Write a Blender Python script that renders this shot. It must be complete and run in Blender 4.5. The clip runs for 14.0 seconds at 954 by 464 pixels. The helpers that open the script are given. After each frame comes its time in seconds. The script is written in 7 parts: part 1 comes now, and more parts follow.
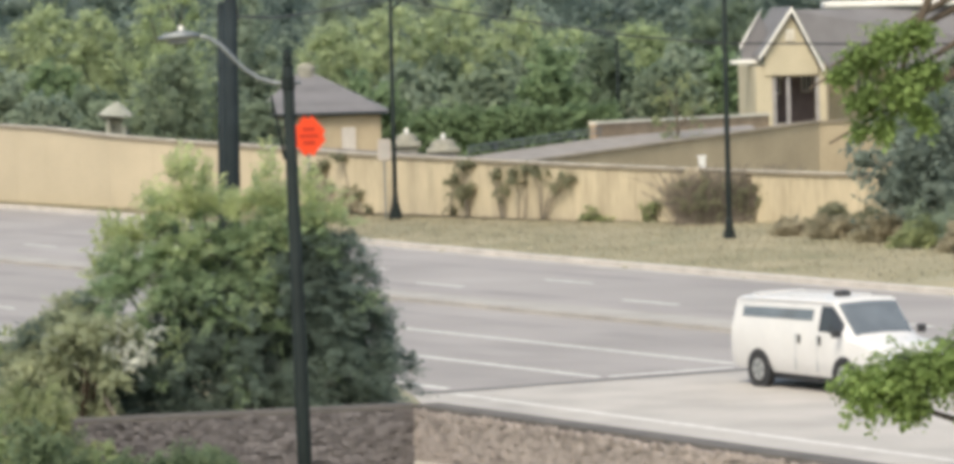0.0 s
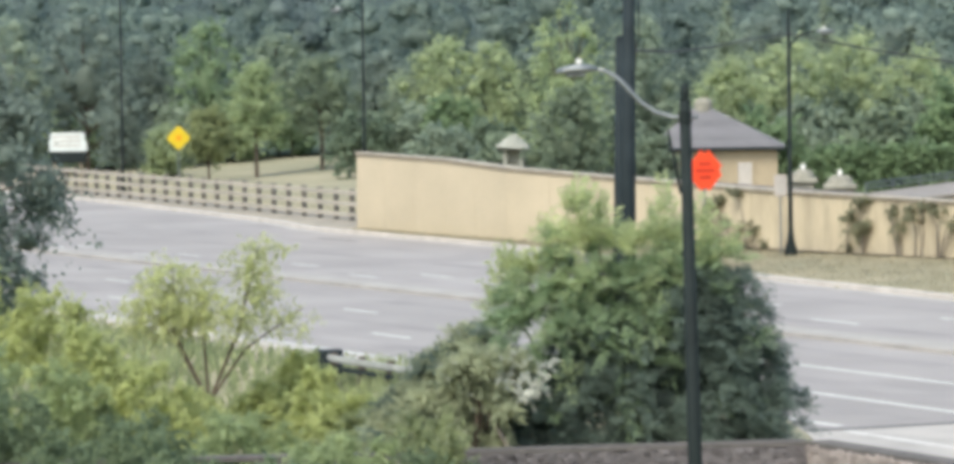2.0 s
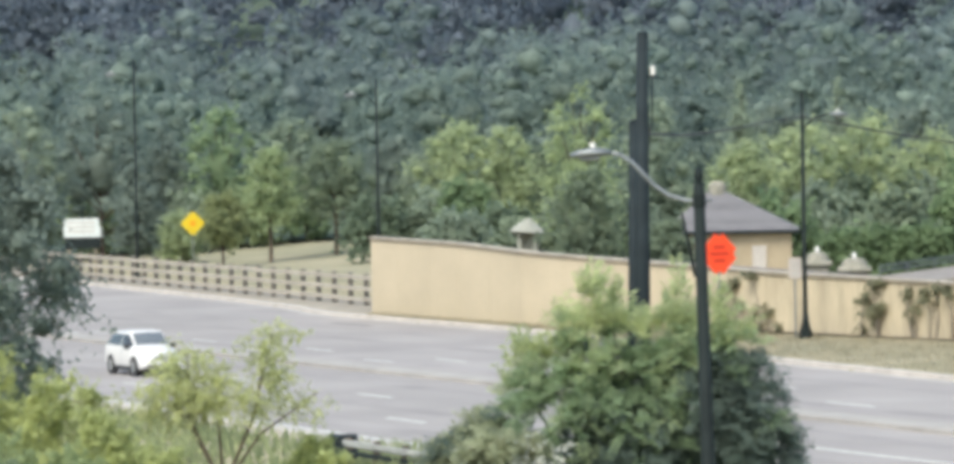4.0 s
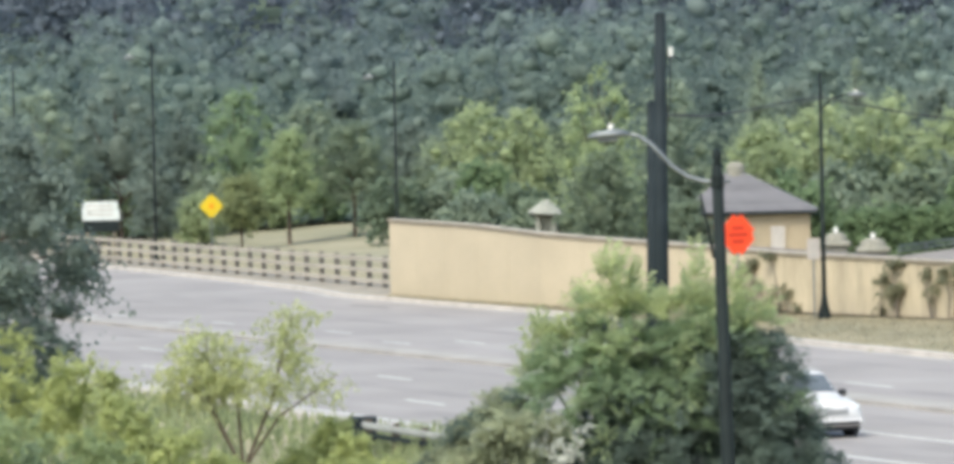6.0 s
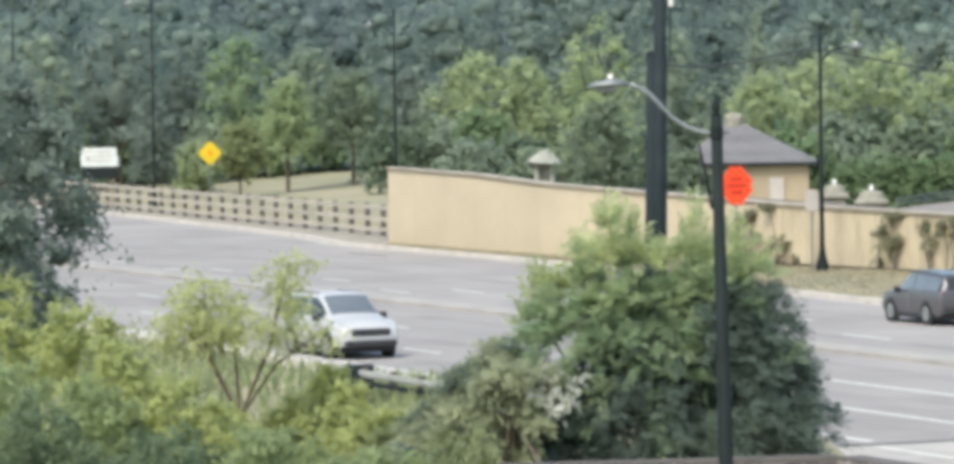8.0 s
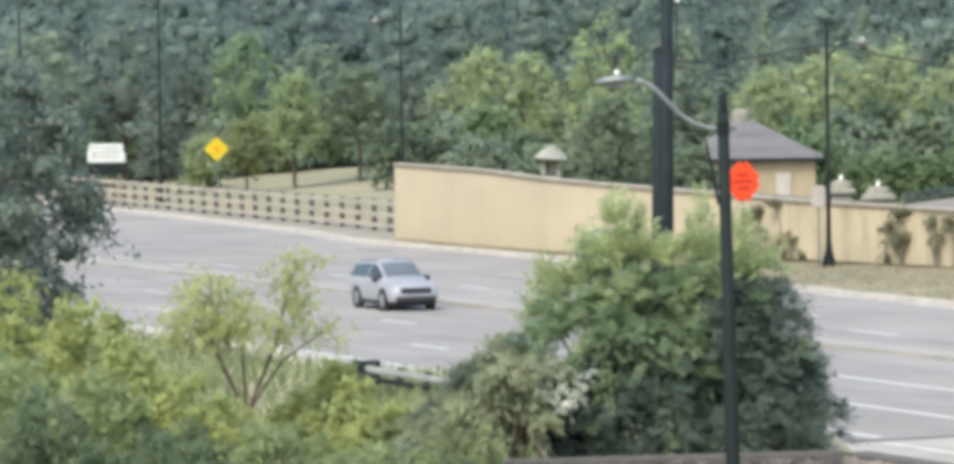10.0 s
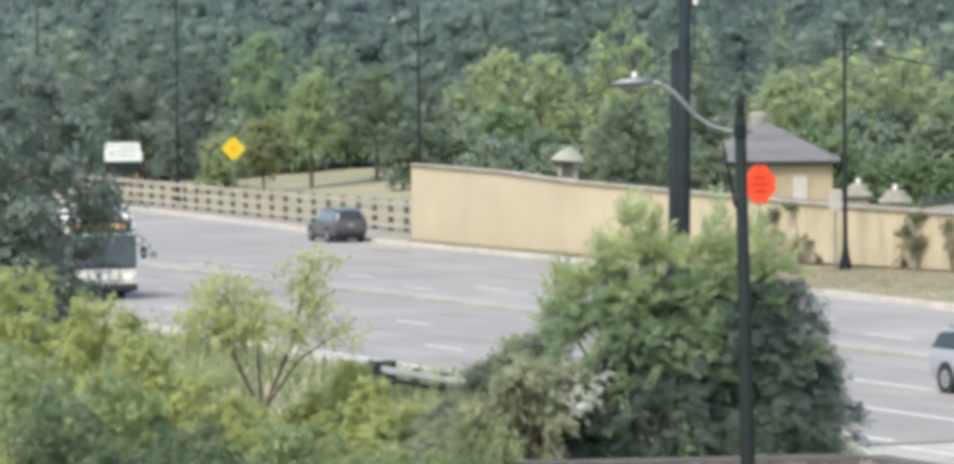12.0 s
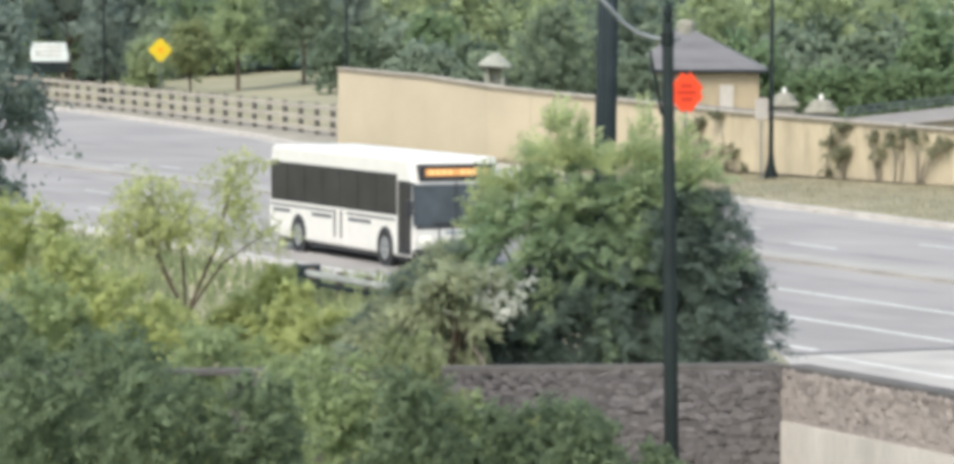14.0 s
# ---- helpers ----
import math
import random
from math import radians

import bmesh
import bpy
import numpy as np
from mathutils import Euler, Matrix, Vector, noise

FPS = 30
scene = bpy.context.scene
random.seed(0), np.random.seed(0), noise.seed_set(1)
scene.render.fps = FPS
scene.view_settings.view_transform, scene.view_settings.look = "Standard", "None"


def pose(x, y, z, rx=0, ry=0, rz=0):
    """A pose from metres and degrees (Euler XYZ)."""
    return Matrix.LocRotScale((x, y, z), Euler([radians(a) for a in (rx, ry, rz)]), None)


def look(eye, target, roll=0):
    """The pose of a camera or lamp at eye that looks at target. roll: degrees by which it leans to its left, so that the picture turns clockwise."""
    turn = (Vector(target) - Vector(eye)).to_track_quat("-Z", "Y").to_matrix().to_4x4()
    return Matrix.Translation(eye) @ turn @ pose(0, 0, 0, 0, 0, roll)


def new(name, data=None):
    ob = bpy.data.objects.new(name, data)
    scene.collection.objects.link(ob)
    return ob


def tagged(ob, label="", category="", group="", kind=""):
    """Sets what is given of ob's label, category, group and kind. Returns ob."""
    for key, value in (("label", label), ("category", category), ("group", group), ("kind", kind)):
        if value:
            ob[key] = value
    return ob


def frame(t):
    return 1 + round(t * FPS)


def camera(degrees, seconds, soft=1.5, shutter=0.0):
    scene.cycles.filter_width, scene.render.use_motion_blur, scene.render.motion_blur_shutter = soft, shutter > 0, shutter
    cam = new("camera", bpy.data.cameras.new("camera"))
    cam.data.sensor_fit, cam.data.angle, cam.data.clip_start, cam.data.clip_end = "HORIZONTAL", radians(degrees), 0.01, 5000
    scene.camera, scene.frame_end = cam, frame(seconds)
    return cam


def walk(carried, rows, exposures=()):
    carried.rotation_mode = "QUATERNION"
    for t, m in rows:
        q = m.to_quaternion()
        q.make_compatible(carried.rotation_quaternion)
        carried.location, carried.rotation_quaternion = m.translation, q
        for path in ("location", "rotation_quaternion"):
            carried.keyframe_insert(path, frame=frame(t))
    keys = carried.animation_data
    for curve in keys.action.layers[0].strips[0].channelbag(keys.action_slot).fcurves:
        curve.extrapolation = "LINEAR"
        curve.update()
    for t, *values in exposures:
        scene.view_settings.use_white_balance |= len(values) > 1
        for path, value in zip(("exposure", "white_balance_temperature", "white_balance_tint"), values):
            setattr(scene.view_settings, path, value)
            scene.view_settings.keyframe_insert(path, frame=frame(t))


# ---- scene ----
cam = camera(13.0, 14.0, soft=4.4)
EYE = (0.0, 0.0, 7.89)


def aim(turn, tilt, roll):
    """The camera's pose at EYE, in degrees: turn to the right, tilt up, roll."""
    a, b = radians(turn), radians(tilt)
    way = (math.sin(a) * math.cos(b), math.cos(a) * math.cos(b), math.sin(b))
    return look(EYE, [e + 100 * w for e, w in zip(EYE, way)], roll)


walk(cam, [
    (0, aim(1.693, -2.815, -1.553)),
    (0.2, aim(1.670, -2.815, -1.400)),
    (0.3, aim(1.520, -2.869, -1.323)),
    (0.5, aim(1.252, -2.897, -1.363)),
    (0.6, aim(0.464, -2.899, -1.226)),
    (0.7, aim(0.000, -2.870, -1.200)),
    (0.9, aim(-1.032, -2.658, -1.012)),
    (1, aim(-1.298, -2.357, -0.972)),
    (1.2, aim(-1.674, -1.939, -0.844)),
    (1.5, aim(-2.116, -1.923, -0.698)),
    (1.8, aim(-3.231, -2.235, -0.786)),
    (2, aim(-3.703, -2.231, -0.938)),
    (2.1, aim(-3.866, -2.238, -0.890)),
    (2.5, aim(-3.939, -1.553, -0.954)),
    (2.7, aim(-3.964, -1.066, -1.145)),
    (5, aim(-3.776, -1.117, -1.196)),
    (5.5, aim(-3.674, -1.223, -1.271)),
    (6, aim(-4.136, -1.319, -1.387)),
    (6.5, aim(-4.505, -1.614, -1.323)),
    (7, aim(-4.436, -2.001, -0.895)),
    (7.5, aim(-4.356, -2.091, -0.911)),
    (7.7, aim(-4.125, -2.014, -0.938)),
    (10, aim(-4.219, -2.072, -0.952)),
    (10.5, aim(-4.199, -2.062, -0.793)),
    (11, aim(-4.483, -2.188, -0.886)),
    (11.5, aim(-4.537, -2.157, -0.779)),
    (12, aim(-4.444, -2.053, -0.596)),
    (12.5, aim(-4.464, -2.125, -0.661)),
    (13, aim(-4.528, -2.172, -0.534)),
    (13.5, aim(-4.368, -2.781, -0.211)),
    (14, aim(-3.430, -3.356, 0.146)),
], exposures=[(0, 0.82, 7250, 4), (0.6, 0.85, 7150, 4), (1.5, 1.0, 6650, 2), (14, 1.0, 6650, 2)])

# ---- light: a bright, hazy sky ----
SUN_EL, SUN_AZ = 52, 205      # degrees; azimuth clockwise from +y
world = bpy.data.worlds.new("sky")
scene.world = world
world.use_nodes = True
wn = world.node_tree
wn.nodes.clear()
sky = wn.nodes.new("ShaderNodeTexSky")
sky.sky_type = "NISHITA"
sky.sun_disc = False
sky.sun_elevation, sky.sun_rotation = radians(SUN_EL), radians(SUN_AZ)
sky.air_density, sky.dust_density, sky.ozone_density = 1.0, 3.0, 1.0
bg = wn.nodes.new("ShaderNodeBackground")
bg.inputs["Strength"].default_value = 0.15
wo = wn.nodes.new("ShaderNodeOutputWorld")
wn.links.new(sky.outputs[0], bg.inputs[0])
wn.links.new(bg.outputs[0], wo.inputs[0])
sun = new("sun", bpy.data.lights.new("sun", "SUN"))
sun.data.energy, sun.data.angle, sun.data.color = 1.25, radians(20), (1.0, 0.985, 0.96)
_e, _a = radians(SUN_EL), radians(SUN_AZ)
sun.matrix_world = look((40 * math.sin(_a) * math.cos(_e), 40 * math.cos(_a) * math.cos(_e), 40 * math.sin(_e)), (0, 0, 0))


# ---- materials ----
def material(name, base, rough=0.8, metal=0.0, vary=0.25, scale=2.0, fine=40.0, bump=0.3, dist=0.02,
             tint=None, island=0.0, obrand=0.0, translucent=0.0, stretch=(1, 1, 1), spec=0.4):
    m = bpy.data.materials.new(name)
    m.use_nodes = True
    nt = m.node_tree
    N, L = nt.nodes, nt.links
    bs = N["Principled BSDF"]
    bs.inputs["Roughness"].default_value = rough
    bs.inputs["Metallic"].default_value = metal
    bs.inputs["Specular IOR Level"].default_value = spec
    tc = N.new("ShaderNodeTexCoord")
    mp = N.new("ShaderNodeMapping")
    mp.inputs["Scale"].default_value = stretch
    L.new(tc.outputs["Object"], mp.inputs[0])
    big = N.new("ShaderNodeTexNoise")
    big.inputs["Scale"].default_value, big.inputs["Detail"].default_value = scale, 6
    small = N.new("ShaderNodeTexNoise")
    small.inputs["Scale"].default_value, small.inputs["Detail"].default_value = fine, 4
    L.new(mp.outputs[0], big.inputs[0])
    L.new(mp.outputs[0], small.inputs[0])
    mix = N.new("ShaderNodeMix")
    mix.data_type = "RGBA"
    lo = tint or [c * (1 - vary) for c in base]
    hi = [min(1, c * (1 + vary * 0.7)) for c in base]
    mix.inputs["A"].default_value = (*lo, 1)
    mix.inputs["B"].default_value = (*hi, 1)
    add = N.new("ShaderNodeMath")
    add.operation = "MULTIPLY_ADD"
    L.new(small.outputs[0], add.inputs[0])
    add.inputs[1].default_value = 0.5
    ramp = N.new("ShaderNodeMapRange")
    ramp.inputs["From Min"].default_value, ramp.inputs["From Max"].default_value = 0.5, 1.0
    L.new(big.outputs[0], add.inputs[2])
    L.new(add.outputs[0], ramp.inputs[0])
    fac = ramp.outputs[0]
    if island or obrand:
        src = N.new("ShaderNodeNewGeometry").outputs["Random Per Island"] if island else N.new("ShaderNodeObjectInfo").outputs["Random"]
        k = island or obrand
        m2 = N.new("ShaderNodeMix")
        m2.inputs[0].default_value = k
        L.new(fac, m2.inputs[2])
        L.new(src, m2.inputs[3])
        fac = m2.outputs[0]
    L.new(fac, mix.inputs["Factor"])
    L.new(mix.outputs["Result"], bs.inputs["Base Color"])
    if bump:
        bp = N.new("ShaderNodeBump")
        bp.inputs["Strength"].default_value, bp.inputs["Distance"].default_value = bump, dist
        L.new(small.outputs[0], bp.inputs["Height"])
        L.new(bp.outputs[0], bs.inputs["Normal"])
    if translucent:
        tr = N.new("ShaderNodeBsdfTranslucent")
        L.new(mix.outputs["Result"], tr.inputs[0])
        ms = N.new("ShaderNodeMixShader")
        ms.inputs[0].default_value = translucent
        L.new(bs.outputs[0], ms.inputs[1])
        L.new(tr.outputs[0], ms.inputs[2])
        L.new(ms.outputs[0], N["Material Output"].inputs[0])
    return m


LUSH = 2.012


def leaf(name, base, tint, scale=0.25, island=0.28):
    base, tint = [[LUSH * (0.71 * c + 0.29 * sum(k) / 3) for c in k] for k in (base, tint)]
    return material(name, base, rough=0.65, vary=0.3, scale=scale, fine=1.6, bump=0, tint=tint, island=island, translucent=0.55, spec=0.06)


def glow(name, color, strength):
    m = bpy.data.materials.new(name)
    m.use_nodes = True
    b = m.node_tree.nodes["Principled BSDF"]
    b.inputs["Base Color"].default_value = (*color, 1)
    b.inputs["Emission Color"].default_value = (*color, 1)
    b.inputs["Emission Strength"].default_value = strength
    return m


ASPHALT = material("asphalt", (0.3, 0.276, 0.264), 0.9, vary=0.22, scale=0.12, fine=30, bump=0.25, stretch=(1, 1, 1))
ASPHALT_OLD = material("asphalt_old", (0.285, 0.262, 0.252), 0.9, vary=0.25, scale=0.2, fine=25, bump=0.25)
CONCRETE = material("concrete", (0.41, 0.378, 0.348), 0.88, vary=0.2, scale=0.5, fine=18, bump=0.25)
CONCRETE_PALE = material("concrete_pale", (0.5, 0.455, 0.415), 0.85, vary=0.22, scale=0.9, fine=14, bump=0.2, stretch=(1, 1, 0.25))
PAINT_WHITE = material("road_paint", (0.62, 0.6, 0.565), 0.75, vary=0.35, scale=3, fine=30, bump=0.1)
SEAM = material("tar_seam", (0.13, 0.122, 0.118), 0.8, vary=0.3, scale=2, fine=20)
STUCCO = material("stucco", (0.475, 0.4, 0.288), 0.92, vary=0.09, scale=0.3, fine=5, bump=0.2, dist=0.03, stretch=(1, 1, 1.6))
STUCCO_HOUSE = material("house_stucco", (0.47, 0.41, 0.3), 0.9, vary=0.14, scale=0.6, fine=8, bump=0.15)
STUCCO_WORN = material("worn_stucco", (0.425, 0.358, 0.255), 0.94, vary=0.42, scale=0.9, fine=5, bump=0.25, dist=0.03, stretch=(1, 1, 0.22), tint=(0.325, 0.272, 0.192))
MEDIAN = material("median_concrete", (0.35, 0.325, 0.3), 0.9, vary=0.2, scale=0.5, fine=12)
CAP_DARK = material("dark_cap_stone", (0.115, 0.103, 0.096), 0.9, vary=0.3, scale=2, fine=14)
DARK_STRIP = material("dark_strip", (0.075, 0.06, 0.045), 0.95, vary=0.4, scale=2, fine=14, bump=0.8)
RAMP = material("brown_shingle", (0.25, 0.225, 0.205), 0.92, vary=0.25, scale=1.5, fine=10, bump=0.4)
CAP_PALE = material("pale_cap", (0.4, 0.36, 0.3), 0.9, vary=0.3, scale=1.2, fine=9, bump=0.2)
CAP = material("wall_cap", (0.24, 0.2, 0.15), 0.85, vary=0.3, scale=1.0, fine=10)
GRASS_DRY = material("dry_grass_soil", (0.31, 0.265, 0.18), 0.95, vary=0.3, scale=0.25, fine=7, bump=0.6, dist=0.05, tint=(0.18, 0.175, 0.1))
DIRT = material("trodden_dirt", (0.3, 0.265, 0.215), 0.95, vary=0.28, scale=0.5, fine=7, bump=0.5, dist=0.05)
GROUND = material("ground_soil", (0.295, 0.262, 0.185), 0.95, vary=0.3, scale=0.12, fine=5, bump=0.6, dist=0.08, tint=(0.19, 0.19, 0.115))
LITTER = material("forest_floor_litter", (0.075, 0.1, 0.065), 0.95, vary=0.4, scale=0.05, fine=1.5, bump=0.6, dist=0.3, tint=(0.04, 0.06, 0.035))
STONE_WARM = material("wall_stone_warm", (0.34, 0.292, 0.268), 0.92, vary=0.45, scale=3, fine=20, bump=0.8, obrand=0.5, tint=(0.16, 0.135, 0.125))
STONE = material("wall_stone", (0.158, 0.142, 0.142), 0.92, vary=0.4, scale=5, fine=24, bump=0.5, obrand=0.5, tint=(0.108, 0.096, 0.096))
MORTAR = material("mortar", (0.225, 0.2, 0.195), 0.95, vary=0.25, scale=3, fine=30)
WOOD_DARK = material("dark_post_wood", (0.17, 0.15, 0.13), 0.9, vary=0.3, scale=2, fine=20)
WOOD_PALE = material("fence_wood", (0.39, 0.35, 0.295), 0.85, vary=0.25, scale=1.5, fine=20, obrand=0.4)
POLE_DARK = material("pole_dark_paint", (0.021, 0.029, 0.033), 0.75, vary=0.3, scale=2, fine=20, bump=0.1, spec=0.15)
POLE_GREEN = material("pole_green_paint", (0.016, 0.022, 0.022), 0.75, vary=0.3, scale=2, fine=20, bump=0.1, spec=0.15)
GALV = material("galvanised_steel", (0.22, 0.235, 0.24), 0.45, metal=0.6, vary=0.2, scale=4, fine=30, bump=0.1)
RAIL_STEEL = material("rail_steel", (0.46, 0.46, 0.45), 0.6, metal=0.3, vary=0.3, scale=3, fine=20, bump=0.1)
WIRE = material("cable_rubber", (0.03, 0.03, 0.035), 0.7)
ROOF = material("roof_shingle", (0.17, 0.163, 0.17), 0.9, vary=0.25, scale=1.2, fine=10, bump=0.4, obrand=0.5)
ROOF_TRIM = material("white_trim", (0.72, 0.7, 0.66), 0.6, vary=0.1, scale=2)
BARK = material("bark", (0.1, 0.075, 0.055), 0.95, vary=0.4, scale=3, fine=15, bump=0.8, dist=0.03, stretch=(1, 1, 0.3))
BARK_PALE = material("bark_pale", (0.2, 0.16, 0.12), 0.95, vary=0.35, scale=4, fine=25, bump=0.5, stretch=(1, 1, 0.3))
TWIG = material("dry_twig", (0.19, 0.16, 0.13), 0.95, vary=0.3, scale=1, fine=8, bump=0)
LEAF_DEEP = leaf("leaf_deep_green", (0.11, 0.148, 0.088), (0.06, 0.088, 0.056))
LEAF_BUSH = leaf("leaf_bush", (0.135, 0.17, 0.098), (0.068, 0.096, 0.066), 0.5, 0.14)
LEAF_HEDGE = leaf("leaf_hedge", (0.12, 0.175, 0.075), (0.07, 0.11, 0.05), 0.6)
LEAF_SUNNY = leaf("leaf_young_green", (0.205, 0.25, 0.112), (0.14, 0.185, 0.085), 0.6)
LEAF_LIME = leaf("leaf_lime", (0.265, 0.285, 0.085), (0.185, 0.215, 0.07), 1.3)
LEAF_YELLOW = leaf("leaf_yellow_green", (0.225, 0.265, 0.125), (0.16, 0.2, 0.098), 0.4)
LEAF_GREY = leaf("leaf_grey_green", (0.165, 0.205, 0.138), (0.105, 0.138, 0.097), 0.4)
LEAF_SAGE = leaf("leaf_sage", (0.225, 0.24, 0.13), (0.13, 0.148, 0.085), 0.9)
LEAF_FROND = leaf("leaf_frond", (0.15, 0.21, 0.1), (0.105, 0.152, 0.08), 0.9, 0.1)
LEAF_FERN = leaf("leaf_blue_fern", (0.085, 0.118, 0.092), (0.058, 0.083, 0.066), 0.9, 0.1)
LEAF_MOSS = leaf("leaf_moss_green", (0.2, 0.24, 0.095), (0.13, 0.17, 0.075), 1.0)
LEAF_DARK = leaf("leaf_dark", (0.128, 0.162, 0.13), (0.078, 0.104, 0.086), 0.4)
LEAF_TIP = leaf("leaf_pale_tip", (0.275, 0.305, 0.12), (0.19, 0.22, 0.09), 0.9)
LEAF_THICKET = leaf("leaf_thicket", (0.11, 0.147, 0.07), (0.064, 0.093, 0.05), 0.9)
LEAF_SAP = leaf("leaf_pale_sapling", (0.3, 0.315, 0.12), (0.19, 0.205, 0.08), 1.2)
LEAF_MAPLE = leaf("leaf_bright_maple", (0.15, 0.215, 0.042), (0.08, 0.125, 0.028), 1.6, 0.3)
LEAF_OLIVE = leaf("leaf_olive", (0.2, 0.22, 0.085), (0.085, 0.11, 0.045), 0.5)
LEAF_BROWN = leaf("leaf_brown", (0.16, 0.155, 0.085), (0.1, 0.105, 0.06), 0.6)
# Distant haze is mixed into these leaf colours; the ridge also carries its shade.
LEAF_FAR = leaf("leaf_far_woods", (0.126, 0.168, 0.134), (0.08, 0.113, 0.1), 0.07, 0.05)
LEAF_HILL = leaf("leaf_hill_hazed", (0.122, 0.16, 0.146), (0.076, 0.106, 0.106), 0.06, 0.05)
LEAF_FARTHEST = leaf("leaf_farthest_hazed", (0.09, 0.112, 0.138), (0.07, 0.09, 0.115), 0.03, 0.04)
LEAF_DRY = leaf("dry_straw", (0.24, 0.2, 0.13), (0.16, 0.145, 0.085), 0.5)
PALE_STALK = material("pale_stalk", (0.52, 0.53, 0.47), 0.9, vary=0.15, bump=0)
PAVILION = material("weathered_pavilion", (0.29, 0.29, 0.25), 0.9, vary=0.3, scale=1.5, fine=12, bump=0.2)
STUCCO_TAN = material("tan_stucco", (0.4, 0.325, 0.225), 0.92, vary=0.16, scale=0.5, fine=7, bump=0.15)
BRICK_TAN = material("tan_brickwork", (0.36, 0.27, 0.19), 0.92, vary=0.25, scale=1.5, fine=12, bump=0.4)
COPING = material("pale_coping", (0.62, 0.58, 0.5), 0.85, vary=0.15, scale=1.5)
STONE_PALE = material("pale_stone", (0.27, 0.255, 0.21), 0.9, vary=0.25, scale=3, fine=20, bump=0.4)
PORCH = material("porch_shade_board", (0.16, 0.13, 0.13), 0.85, vary=0.25, scale=2)
PORCH_POST = material("porch_post_paint", (0.3, 0.28, 0.28), 0.7, vary=0.2)
PANE = material("window_pane", (0.05, 0.06, 0.07), 0.08, vary=0.1, bump=0, spec=0.8)
LENS = material("lamp_lens", (0.16, 0.17, 0.17), 0.25, vary=0.1, bump=0)
SIGN_ORANGE = material("sign_orange", (0.95, 0.085, 0.025), 0.5, vary=0.06, scale=3, bump=0)
SIGN_MARK = material("sign_orange_mark", (0.62, 0.04, 0.015), 0.55, vary=0.1, bump=0)
SIGN_YELLOW = material("sign_yellow", (0.66, 0.47, 0.02), 0.5, vary=0.08, bump=0)
SIGN_AMBER = material("sign_amber", (0.75, 0.3, 0.01), 0.5, vary=0.08, bump=0)
SIGN_WHITE = material("sign_white", (0.56, 0.59, 0.57), 0.6, vary=0.15, bump=0)
SIGN_FADED = material("sign_faded", (0.44, 0.39, 0.35), 0.7, vary=0.15, bump=0)
SIGN_GREY = material("sign_grey", (0.42, 0.4, 0.38), 0.6, vary=0.1, bump=0)

# ---- the road's own axes: n across it, d along it ----
TH = radians(27.1)
ALONG, ACROSS = Vector((-math.sin(TH), math.cos(TH), 0)), Vector((math.cos(TH), math.sin(TH), 0))
ROAD_TURN = 90 + 27.1      # heading of +d, degrees from +x


def rd(n, d, z=0.0):
    p = ACROSS * n + ALONG * d
    return Vector((p.x, p.y, z))


def nd(x, y):
    return x * ACROSS.x + y * ACROSS.y, x * ALONG.x + y * ALONG.y


def lerp(table, x):
    return float(np.interp(x, [a for a, _ in table], [b for _, b in table]))


# ---- mesh helpers ----
def part(name, bm, mat, parent=None, label="", smooth=False):
    me = bpy.data.meshes.new(name)
    bm.normal_update()
    bm.to_mesh(me)
    bm.free()
    me.materials.append(mat)
    if smooth:
        me.polygons.foreach_set("use_smooth", [True] * len(me.polygons))
    ob = new(name, me)
    if parent:
        ob.parent = parent
    if label:
        ob["label"] = label
    return ob


def thing(name, label, category, group="", m=None, kind=""):
    ob = tagged(new(name), label, category, group, kind)
    ob.empty_display_size = 0.3
    if m is not None:
        ob.matrix_basis = m
    return ob


def box(bm, x0, x1, y0, y1, z0, z1, m=None, bevel=0.0):
    r = bmesh.ops.create_cube(bm, size=1)
    vs = r["verts"]
    for v in vs:
        v.co = Vector(((x0 + x1) / 2 + v.co.x * (x1 - x0), (y0 + y1) / 2 + v.co.y * (y1 - y0), (z0 + z1) / 2 + v.co.z * (z1 - z0)))
    if bevel:
        es = list({e for v in vs for e in v.link_edges})
        b = bmesh.ops.bevel(bm, geom=es, offset=bevel, segments=1, affect="EDGES")
        vs = list({v for f in b["faces"] for v in f.verts} | {v for v in vs if v.is_valid})
    if m is not None:
        bmesh.ops.transform(bm, matrix=m, verts=vs)
    return vs


def boxed(x0, x1, y0, y1, z0, z1, bevel=0.0, m=None):
    bm = bmesh.new()
    box(bm, x0, x1, y0, y1, z0, z1, m, bevel)
    return bm


